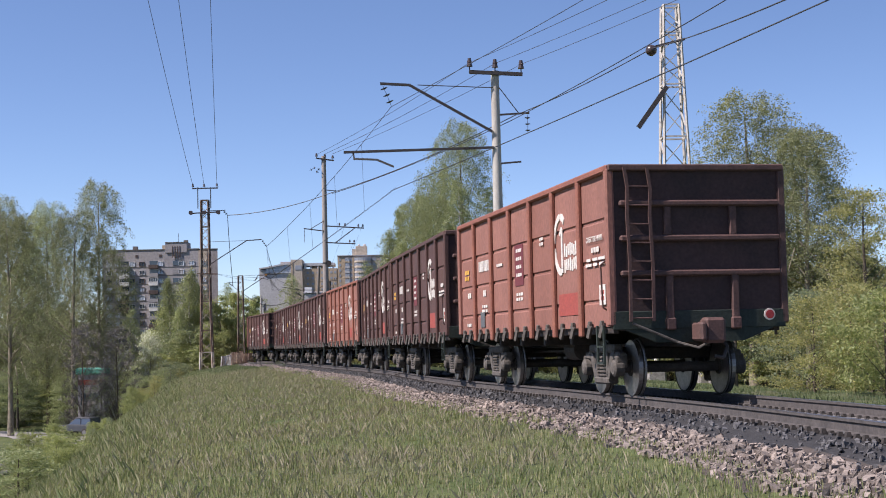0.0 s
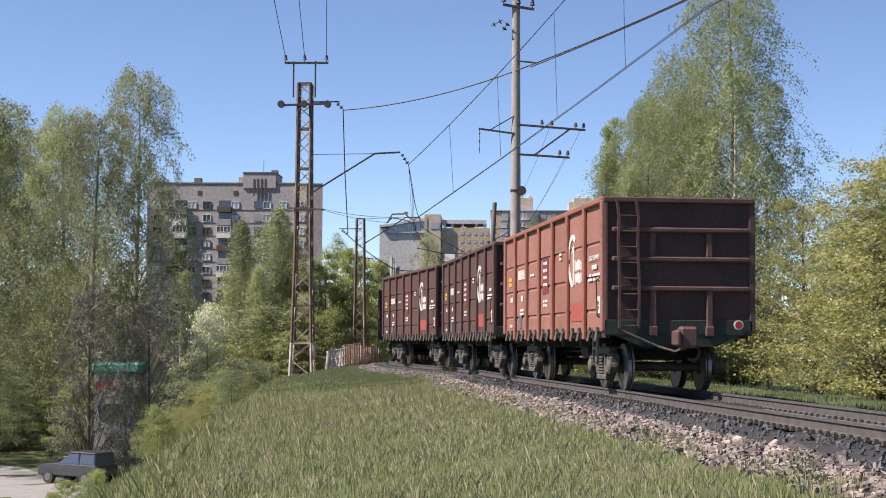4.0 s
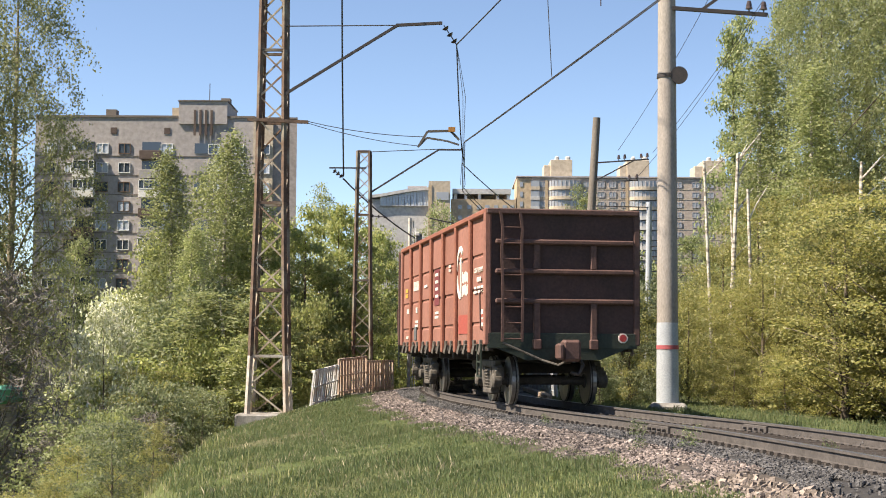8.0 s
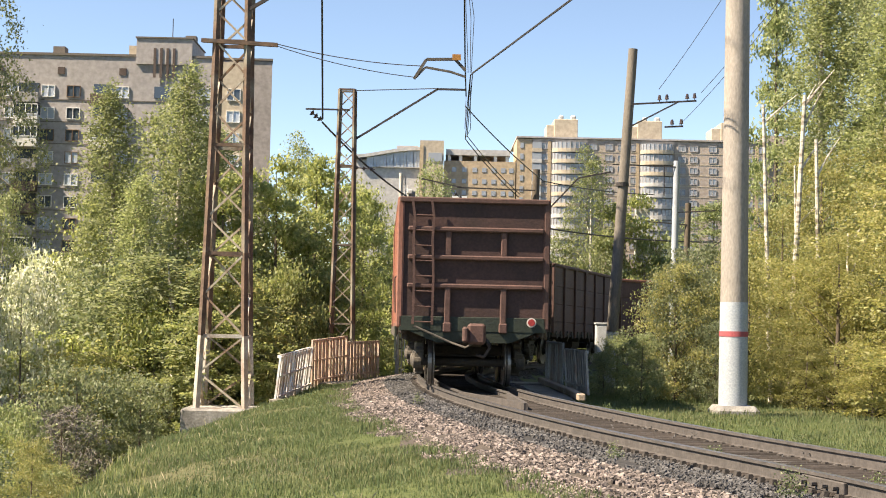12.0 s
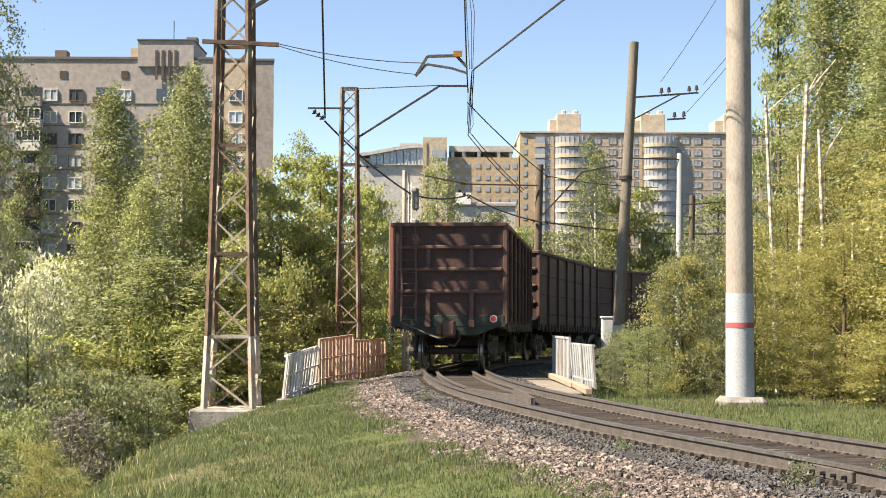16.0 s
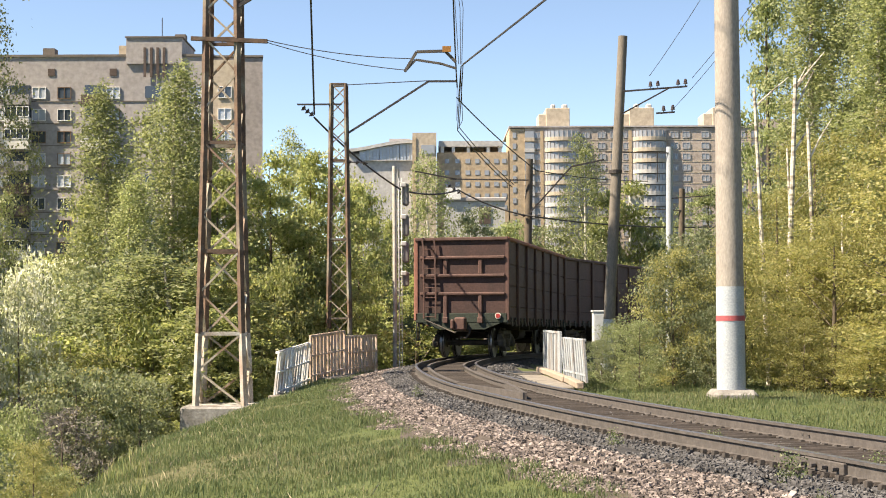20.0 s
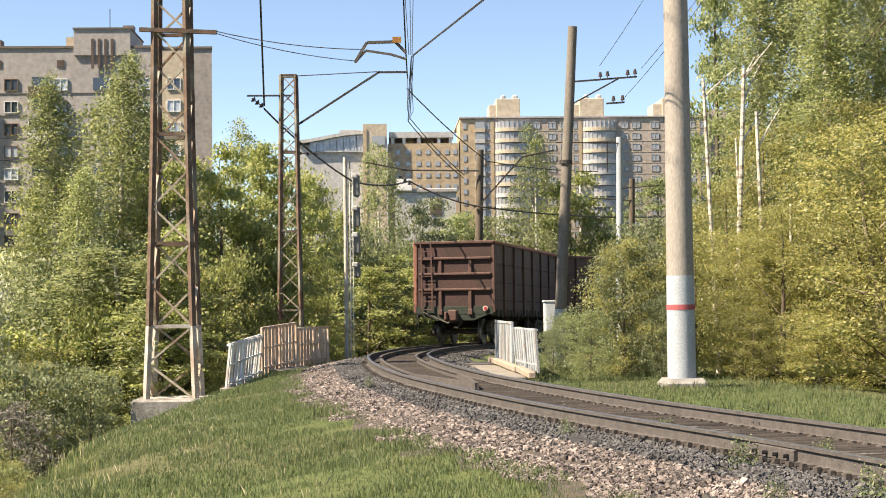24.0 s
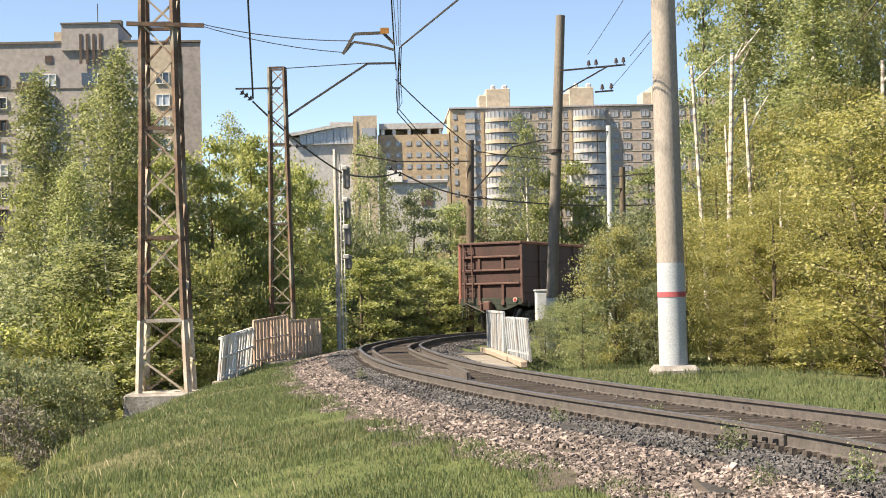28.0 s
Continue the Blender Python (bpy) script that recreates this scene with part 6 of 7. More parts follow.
    part("small_bracket", barred((px + 0.3, py - 0.3, 14.4), (px + 1.8, py - 0.3, 14.5), 0.12), DARK_STEEL, w)
    # lattice tower
    tx, ty = 30.7, -8.0
    tw = empty("lattice_tower", "whitewashed lattice tower with a hanging boom, on concrete feet", "tower")
    g = ground_z(tx, ty)
    lattice(tw, tx, ty, [(g + 0.9, 2.0), (3.2, 1.45), (6.2, 0.95)], (TOWER_PAINT,), 0.2, 0.11)
    lattice(tw, tx, ty, [(6.2, 0.95), (10.5, 0.85), (14.0, 0.75), (17.4, 0.64), (20.8, 0.54), (22.6, 0.48)], (TOWER_GREY,), 0.14, 0.08)
    for sx in (-1, 1):
        for sy in (-1, 1):
            part("footing", boxed((tx + sx * 2.0, ty + sy * 2.0, g + 0.3), (1.2, 1.2, 1.3), bevel=0.12), BLOCK, tw)
    part("cable_duct", barred((tx, ty, g + 0.4), (tx, ty, 9), 0.2), DARK_STEEL, tw)
    part("boom", barred((tx - 0.5, ty - 0.8, 17.2), (tx - 2.4, ty - 0.8, 14.6), 0.3), DARK_STEEL, tw, "dark hanging boom")
    bm = bmesh.new()
    bmesh.ops.create_icosphere(bm, subdivisions=2, radius=0.38, matrix=Matrix.Translation((tx - 1.4, ty - 0.6, 19.6)))
    part("ball_insulator", bm, PORCELAIN, tw, smooth=True)
    part("upper_arm", barred((tx - 1.3, ty - 0.6, 19.8), (tx + 0.8, ty - 0.6, 20.3), 0.14), DARK_STEEL, tw)
    # wires
    cw = Vector((0.76, 38.7, 7.55))
    wire("contact_wire", [(px - 7.7, py - 0.3, 12.6), cw, (0.8, 46.8, 6.9), (3.0, 57, 6.0)], 0.016, 0.1)
    wire("contact_wire", [(px - 7.6, py - 0.3, 12.75), cw + Vector((0.05, 0, 0.06)), (0.85, 46.8, 7.0), (3.05, 57, 6.1)], 0.014, 0.1)
    wire("messenger_wire", [(px - 7.8, py - 0.3, 18.8), (0.53, 38.3, 10.6), (0.8, 46.8, 8.2)], 0.022, 0.5)
    wire("contact_wire", [(40, -95, 14), (px - 7.7, py - 0.3, 12.6)], 0.03, 0.3)
    wire("messenger_wire", [(36.1, -58.2, 21.8), (px - 7.8, py - 0.3, 18.8)], 0.022, 0.3)
    for k in range(4):
        f = 0.2 + 0.2 * k
        a = Vector((px - 7.7, py - 0.3, 12.6)).lerp(cw, f)
        b = Vector((px - 7.8, py - 0.3, 18.8)).lerp(Vector((0.53, 38.3, 10.6)), f) - Vector((0, 0, 2.0 * f * (1 - f)))
        wire("dropper_wire", [b, a], 0.012)
    for dx in (0.0, 0.12, 0.2):
        wire("dropper_wire", [(0.53, 38.3, 10.6), (0.62 + dx, 38.6, 9.0), (0.7 + dx * 0.4, 38.7, 7.6)], 0.009, -0.05)
    for dx in (-0.1, 0.06):
        wire("dropper_wire", [(0.75, 38.75, 7.5), (0.8 + dx, 42, 6.6), (0.8, 46.8, 6.9 if dx > 0 else 8.3)], 0.009)
    wire("stay_wire", [(-4.1, 38.25, 8.1), (-0.64, 38.7, 7.46)], 0.011, 0.1)
    wire("stay_wire", [(-4.1, 38.25, 8.15), (-0.5, 38.7, 7.75)], 0.012, 0.1)
    wire("down_lead", [(-3.12, 38.7, 13.65), (-3.3, 42, 10.5), (-3.55, 46.75, 7.4)], 0.03, 0.0)
    wire("feeder_wire", [(-3.12, 38.7, 13.65), (7.0, 31.8, 14.9), (21.6, 7.4, 17.9)], 0.035, 0.4)
    wire("feeder_wire", [(7.0, 31.8, 14.8), (21.6, 7.4, 17.65), (34.0, -57, 18.1)], 0.03, 0.3)
    for sx, ex in ((-1.05, -4.2), (0.0, -2.1), (1.2, 0.1)):
        a = Vector((-5.22 + sx, 38.3, 16.5))
        b = Vector((ex, 0.0, 25.3))
        wire("line_wire", [a, b, b + (b - a) * 2.2], 0.02, 0.3)
    wire("line_wire", [(-3.55, 46.7, 7.3), (-1.0, 52, 5.5), (1.0, 57, 5.9), (3.8, 57, 4.9), (12, 66, 5.0)], 0.03, 0.15)
    wire("line_wire", [(0.78, 46.8, 7.9), (3.9, 56.9, 6.6), (9, 64, 6.8)], 0.02, 0.1)
    for x, z in ((8.1, 12.1), (9.7, 12.0), (8.9, 10.6)):
        wire("line_wire", [(x, 32.3, z), (x * 0.72 + 0.1, 41.6, z * 0.64)], 0.008, 0.25)
    for dx, z, ex in ((-1.9, 22.0, 23.6), (0.0, 21.9, 25.8), (1.95, 21.8, 27.6)):
        wire("line_wire", [(6.3 + dx * 0.35, 32.2, 18.4), (px + dx, py - 0.4, z), (px + dx + (ex - px - dx) * 2.4, py - 0.4 - 27.6 * 2.4, z + (20.0 - z) * 2.4)], 0.018, 0.25)
    wire("feeder_wire", [(21.6, 7.4, 17.9), (tx - 1.4, ty - 0.6, 19.7), (27.9, -55, 13.2)], 0.035, 0.2)


# ---- bridge rails and slabs ----
def build_bridge():
    slab = empty("bridge_deck", "weathered concrete bridge slabs beside the track", "bridge", kind="structure")
    def run(a, b, n, w, z, mat, name):
        a, b = Vector(a), Vector(b)
        d = (b - a) / n
        for i in range(n):
            c = a + d * (i + 0.5)
            rot = pose(0, 0, 0, 0, 0, math.degrees(math.atan2(-d.x, d.y)) + (i * 37 % 5 - 2) * 0.6)
            part(name, boxed((c.x, c.y, z - (i * 29 % 7) * 0.008), (w, d.length - 0.05, 0.14), rot, 0.02), mat, slab)
    run(Vector((-3.35, 37.6, 0)), Vector((-2.7, 42.2, 0)), 5, 1.3, -0.72, SLAB, "slab")
    run(Vector((-2.55, 42.2, 0)), Vector((-1.2, 50.0, 0)), 7, 1.2, -0.48, SLAB, "slab")
    run(Vector((2.45, 32.5, 0)), Vector((2.35, 41.5, 0)), 8, 1.1, -0.30, SLAB, "slab")
    run(Vector((3.05, 31.5, 0)), Vector((2.9, 41.5, 0)), 3, 0.16, -0.16, SLAB_PALE, "kerb")

    def railing(label, a, b, h, n, mat, lean=0.0, drop=0.0):
        f = empty("bridge_railing", label, "railing", "bridge railings")
        a, b = Vector(a), Vector(b)
        d = (b - a)
        side = Vector((d.y, -d.x, 0)).normalized()
        yaw = math.degrees(math.atan2(-d.x, d.y))
        rot = pose(0, 0, 0, 0, lean, yaw)
        for i in range(n + 1):
            c = a.lerp(b, i / n)
            big = i % 5 == 0 or i == n
            part("post" if big else "slat", boxed(c + Vector((0, 0, h / 2)), (0.05 if big else 0.02, (0.10 if big else 0.68 * d.length / n), h + (0.04 if big else 0)), rot), mat, f)
        for k in (0.16, 0.58):
            part("rail", barred(a + side * 0.03 + Vector((0, 0, h * k)), b + side * 0.03 + Vector((0, 0, h * k)), 0.045), mat, f)
        part("top_rail", barred(a + Vector((0, 0, h)), b + Vector((0, 0, h)), 0.055), mat, f)
    railing("bent grey slatted metal bridge railing", (-3.82, 38.0, -0.78), (-3.36, 42.0, -0.62), 1.16, 12, FENCE_GREY, 6)
    railing("rust-stained slatted metal bridge railing", (-3.3, 42.0, -0.55), (-2.55, 45.0, -0.45), 1.28, 10, FENCE_RUST)
    railing("rust-stained slatted metal bridge railing", (-2.5, 45.1, -0.45), (-1.74, 48.2, -0.45), 1.12, 10, FENCE_RUST)
    railing("bent grey slatted metal bridge railing", (3.36, 34.0, -0.2), (3.16, 37.2, -0.2), 0.92, 10, FENCE_DULL, -4)
    railing("grey slatted metal bridge railing", (3.1, 37.3, -0.2), (3.0, 41.4, -0.2), 1.05, 12, FENCE_DULL)


# ---- road below, car, kiosk ----
def build_below():
    verts, faces = [], []
    pts = [(-40, 60), (-24, 42), (-17, 30), (-14.5, 18), (-14, 4), (-14.5, -12), (-17, -34), (-24, -60)]
    n = 0
    for (ax, ay), (bx, by) in zip(pts, pts[1:]):
        for i in range(8):
            k = i / 8
            x, y = ax + (bx - ax) * k, ay + (by - ay) * k
            d = Vector((bx - ax, by - ay, 0)).normalized()
            for s in (-2.6, 0, 2.6):
                qx, qy = x - d.y * s, y + d.x * s
                verts.append((qx, qy, ground_z(qx, qy) + 0.05))
            n += 1
    for i in range(n - 1):
        for j in range(2):
            faces.append((i * 3 + j, i * 3 + j + 1, i * 3 + j + 4, i * 3 + j + 3))
    tagged(raw("road", verts, faces, [ASPHALT], smooth=True), "grey cracked asphalt lane below the embankment", "road", kind="structure")
    x, y = -16.0, 33.4
    c = empty("parked_car", "dark off-road car parked on the lane below", "car", m=pose(x, y, ground_z(x, y) + 0.06, 0, 0, 62))
    def hull(outline, w, taper):
        bm = bmesh.new()
        sides = [[bm.verts.new((sx * (w - taper * max(0, z - 0.9)), yy, z)) for yy, z in outline] for sx in (-1, 1)]
        bm.faces.new(sides[0]), bm.faces.new(sides[1][::-1])
        k = len(outline)
        for q in range(k):
            bm.faces.new((sides[0][q], sides[0][(q + 1) % k], sides[1][(q + 1) % k], sides[1][q]))
        bmesh.ops.recalc_face_normals(bm, faces=bm.faces)
        bmesh.ops.bevel(bm, geom=list(bm.edges), offset=0.05, segments=2, affect="EDGES", profile=0.5)
        return bm
    part("body", hull([(-1.95, 0.42), (-1.98, 0.8), (-1.9, 1.02), (0.75, 1.04), (1.75, 0.96), (1.98, 0.8), (1.98, 0.42)], 0.84, 0.1), CAR_PAINT, c)
    part("cabin", hull([(-1.88, 1.0), (-1.72, 1.56), (-0.1, 1.58), (0.72, 1.02)], 0.78, 0.25), GLASS, c, "dark glazed cabin")
    part("roof", hull([(-1.74, 1.55), (-1.7, 1.64), (-0.1, 1.66), (0.0, 1.56)], 0.72, 0.1), CAR_PAINT, c)
    for sx in (-1, 1):
        for sy in (-1.22, 1.25):
            wheel = part("wheel", tubed((sx * 0.62, sy, 0.34), (sx * 0.86, sy, 0.34), 0.34, n=20), UNDER, c)
            part("rim", tubed((sx * 0.86, sy, 0.34), (sx * 0.875, sy, 0.34), 0.2, n=14), TREAD, wheel)
        for yy in (-1.8, -0.75):
            part("pillar", barred((sx * 0.73, yy, 1.02), (sx * 0.64, yy + 0.08, 1.6), 0.07), CAR_PAINT, c)
        part("headlight", boxed((sx * 0.6, 1.98, 0.8), (0.28, 0.06, 0.14), bevel=0.02), GLASS, c)
    x, y = -18.4, 52.0
    k = empty("kiosk", "small pavilion with a green sheet roof among the trees", "kiosk")
    g = ground_z(x, y)
    part("wall", boxed((x, y, g + 2.7), (2.6, 2.4, 5.4), bevel=0.03), PANEL, k)
    part("roof", boxed((x, y, g + 5.7), (3.0, 2.8, 0.7), bevel=0.15), GREEN_ROOF, k)
    part("stripe", boxed((x, y - 1.22, g + 4.6), (2.5, 0.04, 0.5)), SIGN_RED, k)
    part("window", boxed((x - 0.2, y - 1.23, g + 2.9), (1.6, 0.05, 1.2)), GLASS, k)


# ---- buildings ----
def window_kit():
    """One window: a frame with two lights, in two colours, to be shared."""
    kit = {}
    for name, mat in (("white", WIN_WHITE), ("brown", WIN_BROWN)):
        bm = bmesh.new()
        xs, zs = (-0.29, -0.262, -0.013, 0.013, 0.262, 0.29), (-0.25, -0.222, 0.222, 0.248)
        grid = [[bm.verts.new((x, -0.055, z)) for z in zs] for x in xs]
        faces = [bm.faces.new((grid[i][k], grid[i + 1][k], grid[i + 1][k + 1], grid[i][k + 1])) for i in range(5) for k in range(3) if not (k == 1 and i in (1, 3))]
        new_geom = bmesh.ops.extrude_face_region(bm, geom=faces)
        bmesh.ops.translate(bm, vec=(0, 0.05, 0), verts=[v for v in new_geom["geom"] if isinstance(v, bmesh.types.BMVert)])
        bmesh.ops.recalc_face_normals(bm, faces=bm.faces)
        kit[name] = bm
    return kit


def build_block():
    y = 65.0
    b = empty("apartment_block", "tall grey-brown concrete panel apartment block with a rooftop plant room", "building", m=pose(-0.22, 0, 0))
    x0, x1, x2, top = -19.6, -9.0, -6.9, 12.28
    part("wall", boxed(((x0 + x1) / 2, y + 3, (top - 8) / 2), (x1 - x0, 6, top + 8)), PANEL, b)
    end = boxed(((x1 + x2) / 2, y + 2.86, (top - 8) / 2 - 0.04), (x2 - x1, 5.6, top + 7.9))
    cap = boxed(((x1 + x2) / 2, y + 2.86, top - 0.02), (x2 - x1 + 0.06, 5.7, 0.09))
    for bm in (end, cap):
        # the end stands at a slant to the front
        for v in bm.verts:
            if v.co.y > y + 3 and v.co.x > x2 - 0.5:
                v.co.x -= 0.75
    part("end_wall", end, PANEL_SHADE, b, "grey-brown windowless end section, its shade in the colour")
    # the cream colour stands in for sunlight on this strip
    part("pale_strip", boxed((x1 + 0.48, y + 0.05, (top - 8) / 2 - 0.08), (0.95, 0.24, top + 7.8)), CREAM_WALL, b, "pale strip of wall with sunlight in its colour")
    part("parapet", boxed(((x0 + x1) / 2, y + 3, top + 0.02), (x1 - x0 + 0.1, 6.1, 0.1)), SEAM, b)
    part("end_parapet", cap, SEAM, b)
    part("plant_room", boxed((-11.46, y + 1.6, 12.5), (2.36, 3.4, 1.12)), PANEL, b)
    part("plant_cap", boxed((-11.46, y + 1.6, 13.07), (2.44, 3.5, 0.06)), SEAM, b)
    for i in range(4):
        part("slot", boxed((-11.85 + i * 0.27, y - 0.11, 12.0), (0.11, 0.04, 1.25)), BALCONY_DARK, b)
    part("plant_side", boxed((-12.85, y + 1.2, 12.55), (0.4, 1.6, 0.5)), CREAM_WALL, b)
    part("chimney", boxed((-16.1, y + 1.0, 12.5), (0.5, 0.6, 0.5)), SEAM, b)
    part("vent", boxed((-10.5, y + 1.0, 13.2), (0.45, 0.5, 0.28)), SEAM, b)
    part("antenna", tubed((-11.4, y + 1.5, 13.0), (-11.4, y + 1.5, 14.2), 0.02, n=5), DARK_STEEL, b)
    part("end_vent", boxed((-8.3, y + 1.0, 12.3), (0.6, 0.5, 0.16)), SEAM, b)
    kit = window_kit()
    panes = {}
    frames = {}
    cols = [-18.85, -17.85, -16.32, -15.25, -13.2, -10.9, -9.75]
    r = random.Random(4)
    for row in range(11):
        z = 10.72 - row * 0.936
        part("floor_seam", boxed(((x0 + x1) / 2, y - 0.012, z - 0.36), (x1 - x0, 0.03, 0.035)), SEAM, b)
        for i, x in enumerate(cols + [-8.48]):
            yy = y if i < 7 else y - 0.07
            col = "white" if r.random() < 0.84 else "brown"
            if col not in frames:
                w = part("window", kit[col], WIN_WHITE if col == "white" else WIN_BROWN, b)
                w.location = (x, yy, z)
                frames[col] = w
            else:
                w = share("window", frames[col], b, pose(x, yy, z))
            shade = r.random() < (0.8 if col == "white" else 0.25)
            if shade not in panes:
                panes[shade] = part("pane", boxed((0, -0.015, 0), (0.54, 0.02, 0.46)), GLASS_PALE if shade else GLASS, w)
            else:
                share("pane", panes[shade], w, Matrix())
        for x, pattern in ((-17.15, "gwwgddgwdgw"), (-13.95, "dgwdgwgdgwd")):
            mat = {"g": BALCONY_GREY, "w": BALCONY_WHITE, "d": BALCONY_DARK}[pattern[row]]
            bal = part("balcony", boxed((x, y - 0.22, z - 0.33), (1.02, 0.42, 0.42), bevel=0.01), mat, b)
            if pattern[row] == "w":
                part("glazing", boxed((x, y - 0.22, z + 0.1), (1.0, 0.4, 0.42)), GLASS, bal)
                part("glazing_frame", letters_frame(x, y - 0.43, z + 0.1, 1.0, 0.42, 4), WIN_WHITE, bal)
            else:
                part("recess", boxed((x, y - 0.01, z + 0.1), (0.9, 0.04, 0.46)), GLASS, bal)
    for x in (-16.35 + 0.55, -13.2, -18.4):
        part("roof_vent_hole", boxed((x, y - 0.01, 11.6), (0.3, 0.04, 0.3)), BALCONY_DARK, b)
    for i in range(9):
        part("loggia", boxed((-11.3, y - 0.012, 10.75 - i * 0.936), (1.1, 0.04, 0.5)), BALCONY_GREY if i % 2 else GLASS, b)


def letters_frame(x, y, z, w, h, n):
    bm = bmesh.new()
    for i in range(n + 1):
        box(bm, (x - w / 2 + w * i / n, y, z), (0.03, 0.03, h))
    for k in (-0.5, 0.5):
        box(bm, (x, y, z + k * h), (w, 0.03, 0.04))
    return bm


def build_estate():
    y = 97.0
    e = empty("apartment_complex", "yellow and cream modern apartment building with rounded white balconies", "building")
    top, storey = 13.05, 0.69
    part("wall", boxed((13.4, y + 4, top / 2 - 1.5), (15.0, 8, top + 3.0), bevel=0.05), TAUPE_WALL, e)
    part("yellow_end", boxed((5.42, y + 2.2, top / 2 - 1.5), (0.96, 4.4, top + 2.9)), YELLOW_WALL, e, "sunlit yellow end wall")
    part("roof_edge", boxed((12.95, y + 4, top + 0.05), (16.1, 8.2, 0.1)), PANEL, e)
    part("far_section", boxed((22.4, y + 4.5, top / 2 - 1.2), (3.4, 8, top + 3.5)), TAUPE_WALL, e)
    for x0, x1, side in ((6.88, 8.83, 7.3), (12.2, 14.2, 12.6), (17.5, 19.5, 17.8)):
        t = part("roof_tower", boxed(((x0 + x1) / 2 + 0.22, y + 2, top + 0.7), (x1 - x0 - 0.44, 2.4, 1.3), bevel=0.03), CREAM_WALL, e)
        part("tower_step", boxed((side, y + 1.9, top + 0.5), (0.9, 2.0, 0.95), bevel=0.03), CREAM_WALL, t)
        part("turret", boxed((x0 + 0.9, y + 1.1, top + 1.45), (0.3, 0.4, 0.34), bevel=0.08), PALE_WALL, t)
        part("turret", boxed((x1 - 0.3, y + 1.1, top + 1.45), (0.36, 0.4, 0.34), bevel=0.08), PALE_WALL, t)
    first = None
    plain = (6.75, 9.75, 10.75, 11.55, 12.35, 15.35, 16.1, 17.3, 18.3, 19.6, 20.4)
    for row in range(11):
        z = top - 0.48 - row * storey
        for x in plain:
            if first is None:
                first = part("window", boxed((0, 0, 0), (0.46, 0.04, 0.36)), GLASS_HAZED, e)
                part("window_frame", letters_frame(0, -0.022, 0, 0.48, 0.37, 2), PANEL, first)
                first.location = (x, y - 0.005, z)
            else:
                share("window_frame", first.children[0], share("window", first, e, pose(x, y - 0.005, z)), Matrix())
        part("floor_band", boxed((13.4, y - 0.006, z - 0.31), (14.9, 0.02, 0.06)), CREAM_WALL, e)
        # two bowed balcony stacks, yellow above and white lower down
        for x0, x1, white in ((7.15, 9.4, 6), (12.72, 14.85, 3)):
            mid, half = (x0 + x1) / 2, (x1 - x0) / 2
            front, glass = bmesh.new(), bmesh.new()
            for bm, depth, z0, z1 in ((front, 0.62, z - 0.40, z - 0.16), (glass, 0.52, z - 0.16, z + 0.24)):
                ring = [(mid + half * math.sin(a), y - depth * math.cos(a)) for a in np.linspace(-1.57, 1.57, 13)]
                lo, hi = ([bm.verts.new((px, py, zz)) for px, py in ring] for zz in (z0, z1))
                for i in range(12):
                    bm.faces.new((lo[i], lo[i + 1], hi[i + 1], hi[i]))
                bm.faces.new(hi), bm.faces.new(lo[::-1])
            bal = part("balcony", front, PALE_WALL if row >= white else CREAM_WALL, e, "rounded balcony front")
            part("balcony_glazing", glass, GLASS_HAZED, bal)
            bars = bmesh.new()
            for i in range(1, 12):
                a = -1.57 + 3.14 * i / 12
                box(bars, (mid + half * math.sin(a), y - 0.53 * math.cos(a), z + 0.04), (0.04, 0.04, 0.4))
            tagged(part("glazing_bar", bars, PANEL, bal), kind="stuff")
        bal = part("corner_balcony", boxed((6.2, y - 0.06, z - 0.28), (0.62, 0.14, 0.24)), PALE_WALL if row % 3 else CREAM_WALL, e)
        part("balcony_glazing", boxed((6.2, y - 0.05, z + 0.04), (0.58, 0.1, 0.4)), GLASS_HAZED, bal)
        part("end_window", boxed((5.25, y - 0.01, z), (0.22, 0.04, 0.34)), GLASS_HAZED, e)
        for x in (6.98, 12.55, 20.1):
            part("pilaster", boxed((x, y - 0.02, z - 0.02), (0.2, 0.05, storey - 0.01)), YELLOW_WALL, e)
    o = empty("office_building", "lower yellow office building with a glazed curved hall", "building")
    part("yellow_wing", boxed((2.62, y + 3, 4.2), (4.5, 6, 14.6)), YELLOW_WALL, o)
    part("roof_frame", boxed((2.5, y + 2.0, 12.05), (4.05, 4, 0.36)), PALE_WALL, o)
    for x in (0.7, 1.4, 2.35, 3.6, 4.35):
        part("roof_post", boxed((x, y + 0.3, 11.7), (0.2, 0.3, 0.4)), WIN_WHITE, o)
    for x in (1.75, 3.0):
        part("roof_house", boxed((x, y + 1.8, 11.72), (0.7, 1.6, 0.44)), YELLOW_WALL, o)
    part("stair_block", boxed((-0.42, y + 2, 5.3), (1.5, 5, 14.8)), CREAM_WALL, o)
    part("stair_glass", boxed((-0.2, y - 0.52, 11.65), (0.85, 0.06, 0.55)), GLASS_HAZED, o)
    part("stair_edge", boxed((-1.06, y - 0.52, 8.2), (0.24, 0.07, 8.4)), YELLOW_WALL, o)
    part("roof_house", boxed((-2.0, y + 3, 12.25), (1.35, 3, 0.6)), PANEL, o, "grey roof house")
    bm = bmesh.new()
    ring = [(-5.35 + 4.2 * k / 10, 11.72 + 0.56 * math.sin(math.pi * 0.5 * (k / 10)) ** 1.6) for k in range(11)]
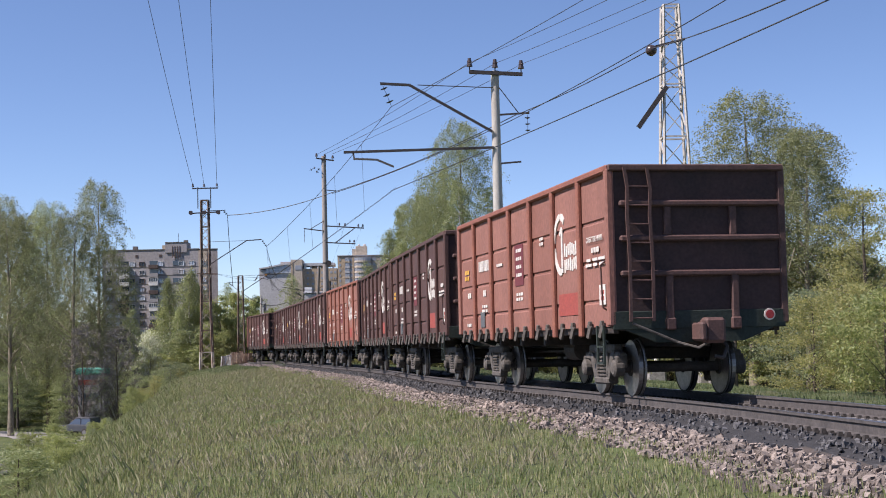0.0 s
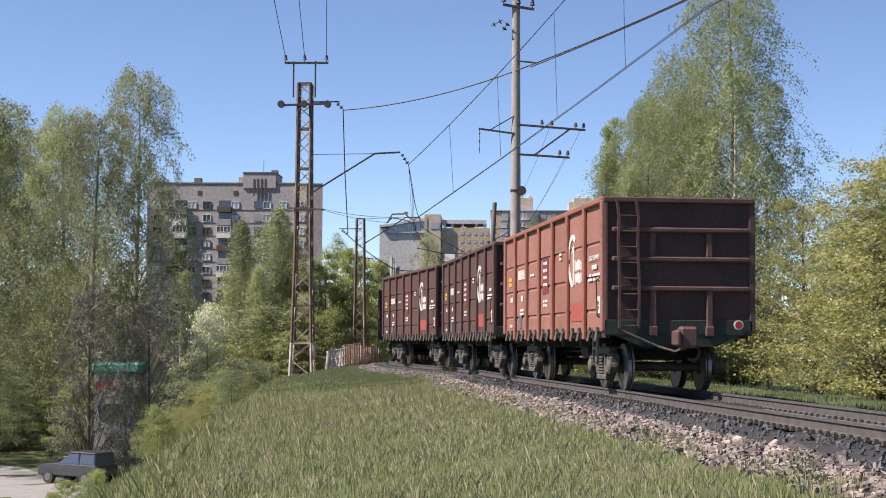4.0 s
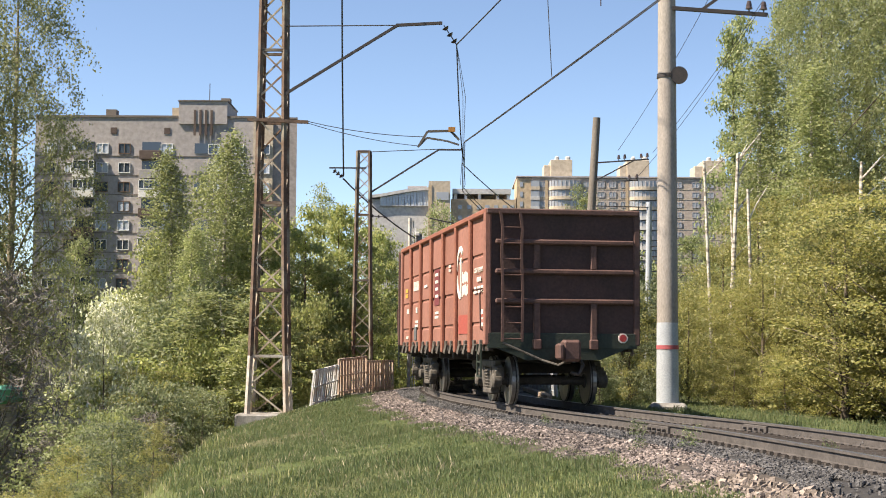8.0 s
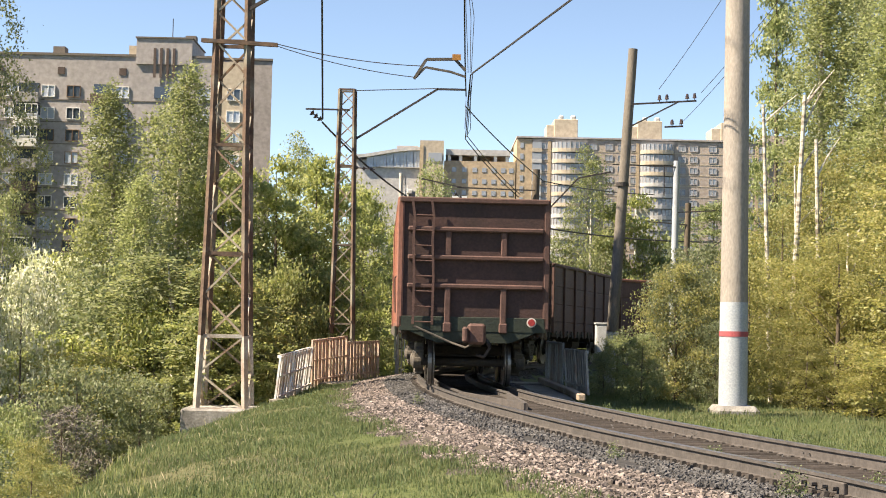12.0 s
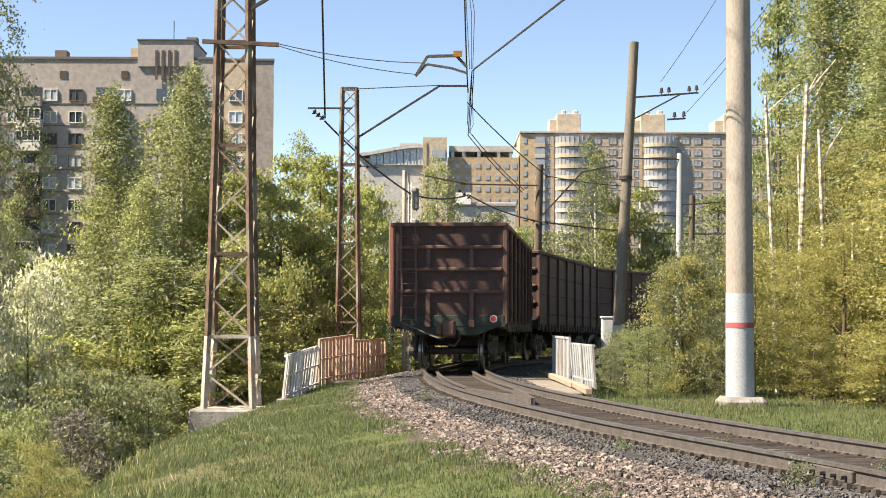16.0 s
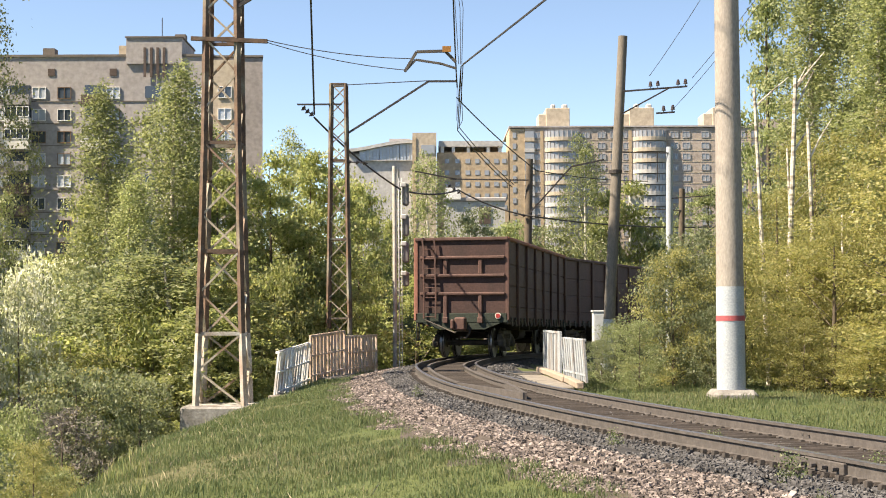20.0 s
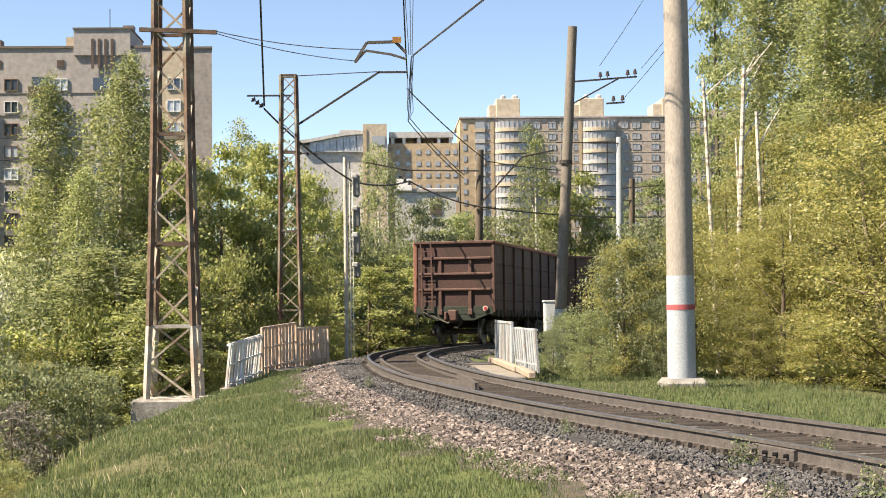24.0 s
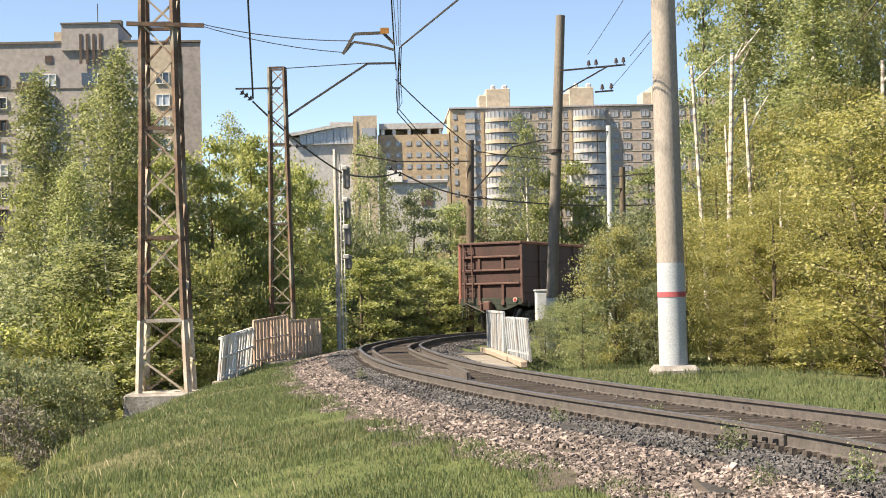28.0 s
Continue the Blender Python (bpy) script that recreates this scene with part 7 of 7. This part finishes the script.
    for (xa, za), (xb, zb) in zip(ring, ring[1:]):
        vs = [bm.verts.new(v) for v in ((xa, y - 0.35, za - 0.2), (xb, y - 0.35, zb - 0.2), (xb, y - 0.35, zb), (xa, y - 0.35, za), (xa, y + 5, za - 0.2), (xb, y + 5, zb - 0.2), (xb, y + 5, zb), (xa, y + 5, za))]
        for q in ((0, 1, 2, 3), (5, 4, 7, 6), (3, 2, 6, 7), (0, 4, 5, 1)):
            bm.faces.new([vs[k] for k in q])
    bmesh.ops.remove_doubles(bm, verts=bm.verts, dist=0.001)
    part("curved_roof", bm, PALE_WALL, o, "pale arched roof edge")
    part("hall_wall", boxed((-3.25, y + 2, 6.0), (4.2, 4, 10.9)), PALE_WALL, o)
    for (xa, za), (xb, zb) in zip(ring[2:], ring[3:]):
        x, z0, z1 = (xa + xb) / 2, 11.0, min(za, zb) - 0.2
        part("hall_glazing", boxed((x, y - 0.1, (z0 + z1) / 2), (xb - xa - 0.02, 0.1, z1 - z0)), GLASS_PALE, o)
        part("glazing_frame", letters_frame(x, y - 0.16, (z0 + z1) / 2, xb - xa, z1 - z0, 2), PALE_WALL, o)
    for row in range(5):
        for x in (1.0, 1.65, 2.3, 2.9, 3.5, 4.1, 4.6):
            share("window", first, o, pose(x, y - 0.005, 10.95 - row * 0.73) @ Matrix.Diagonal((0.62, 1, 0.8, 1)))
    w = empty("low_white_house", "low white house among the trees", "building")
    part("wall", boxed((2.6, 93.0, 6.0), (3.6, 2, 4.2)), PALE_WALL, w)
    part("roof", boxed((2.6, 93.0, 8.15), (3.8, 2.2, 0.25), bevel=0.05), PANEL, w)
    part("gable", boxed((1.3, 92.6, 8.5), (0.9, 1.6, 0.7)), WIN_WHITE, w)
    part("door", boxed((3.2, 91.98, 7.2), (0.7, 0.05, 1.0)), BALCONY_DARK, w)
    t = empty("roof_turret_house", "small white rooftop turret showing over the trees", "building")
    part("wall", boxed((12.5, 94.0, 6.0), (0.8, 1.0, 6.2)), PALE_WALL, t)
    part("cap", boxed((12.5, 94.0, 9.15), (0.9, 1.1, 0.12)), WIN_WHITE, t)


def build_buildings():
    build_bridge()
    build_below()
    build_block()
    build_estate()


# ---- put it together ----
build_ground()
build_track()
TRAIN = build_train()
build_trees()
build_masts()
build_buildings()
build_cover()
motions()
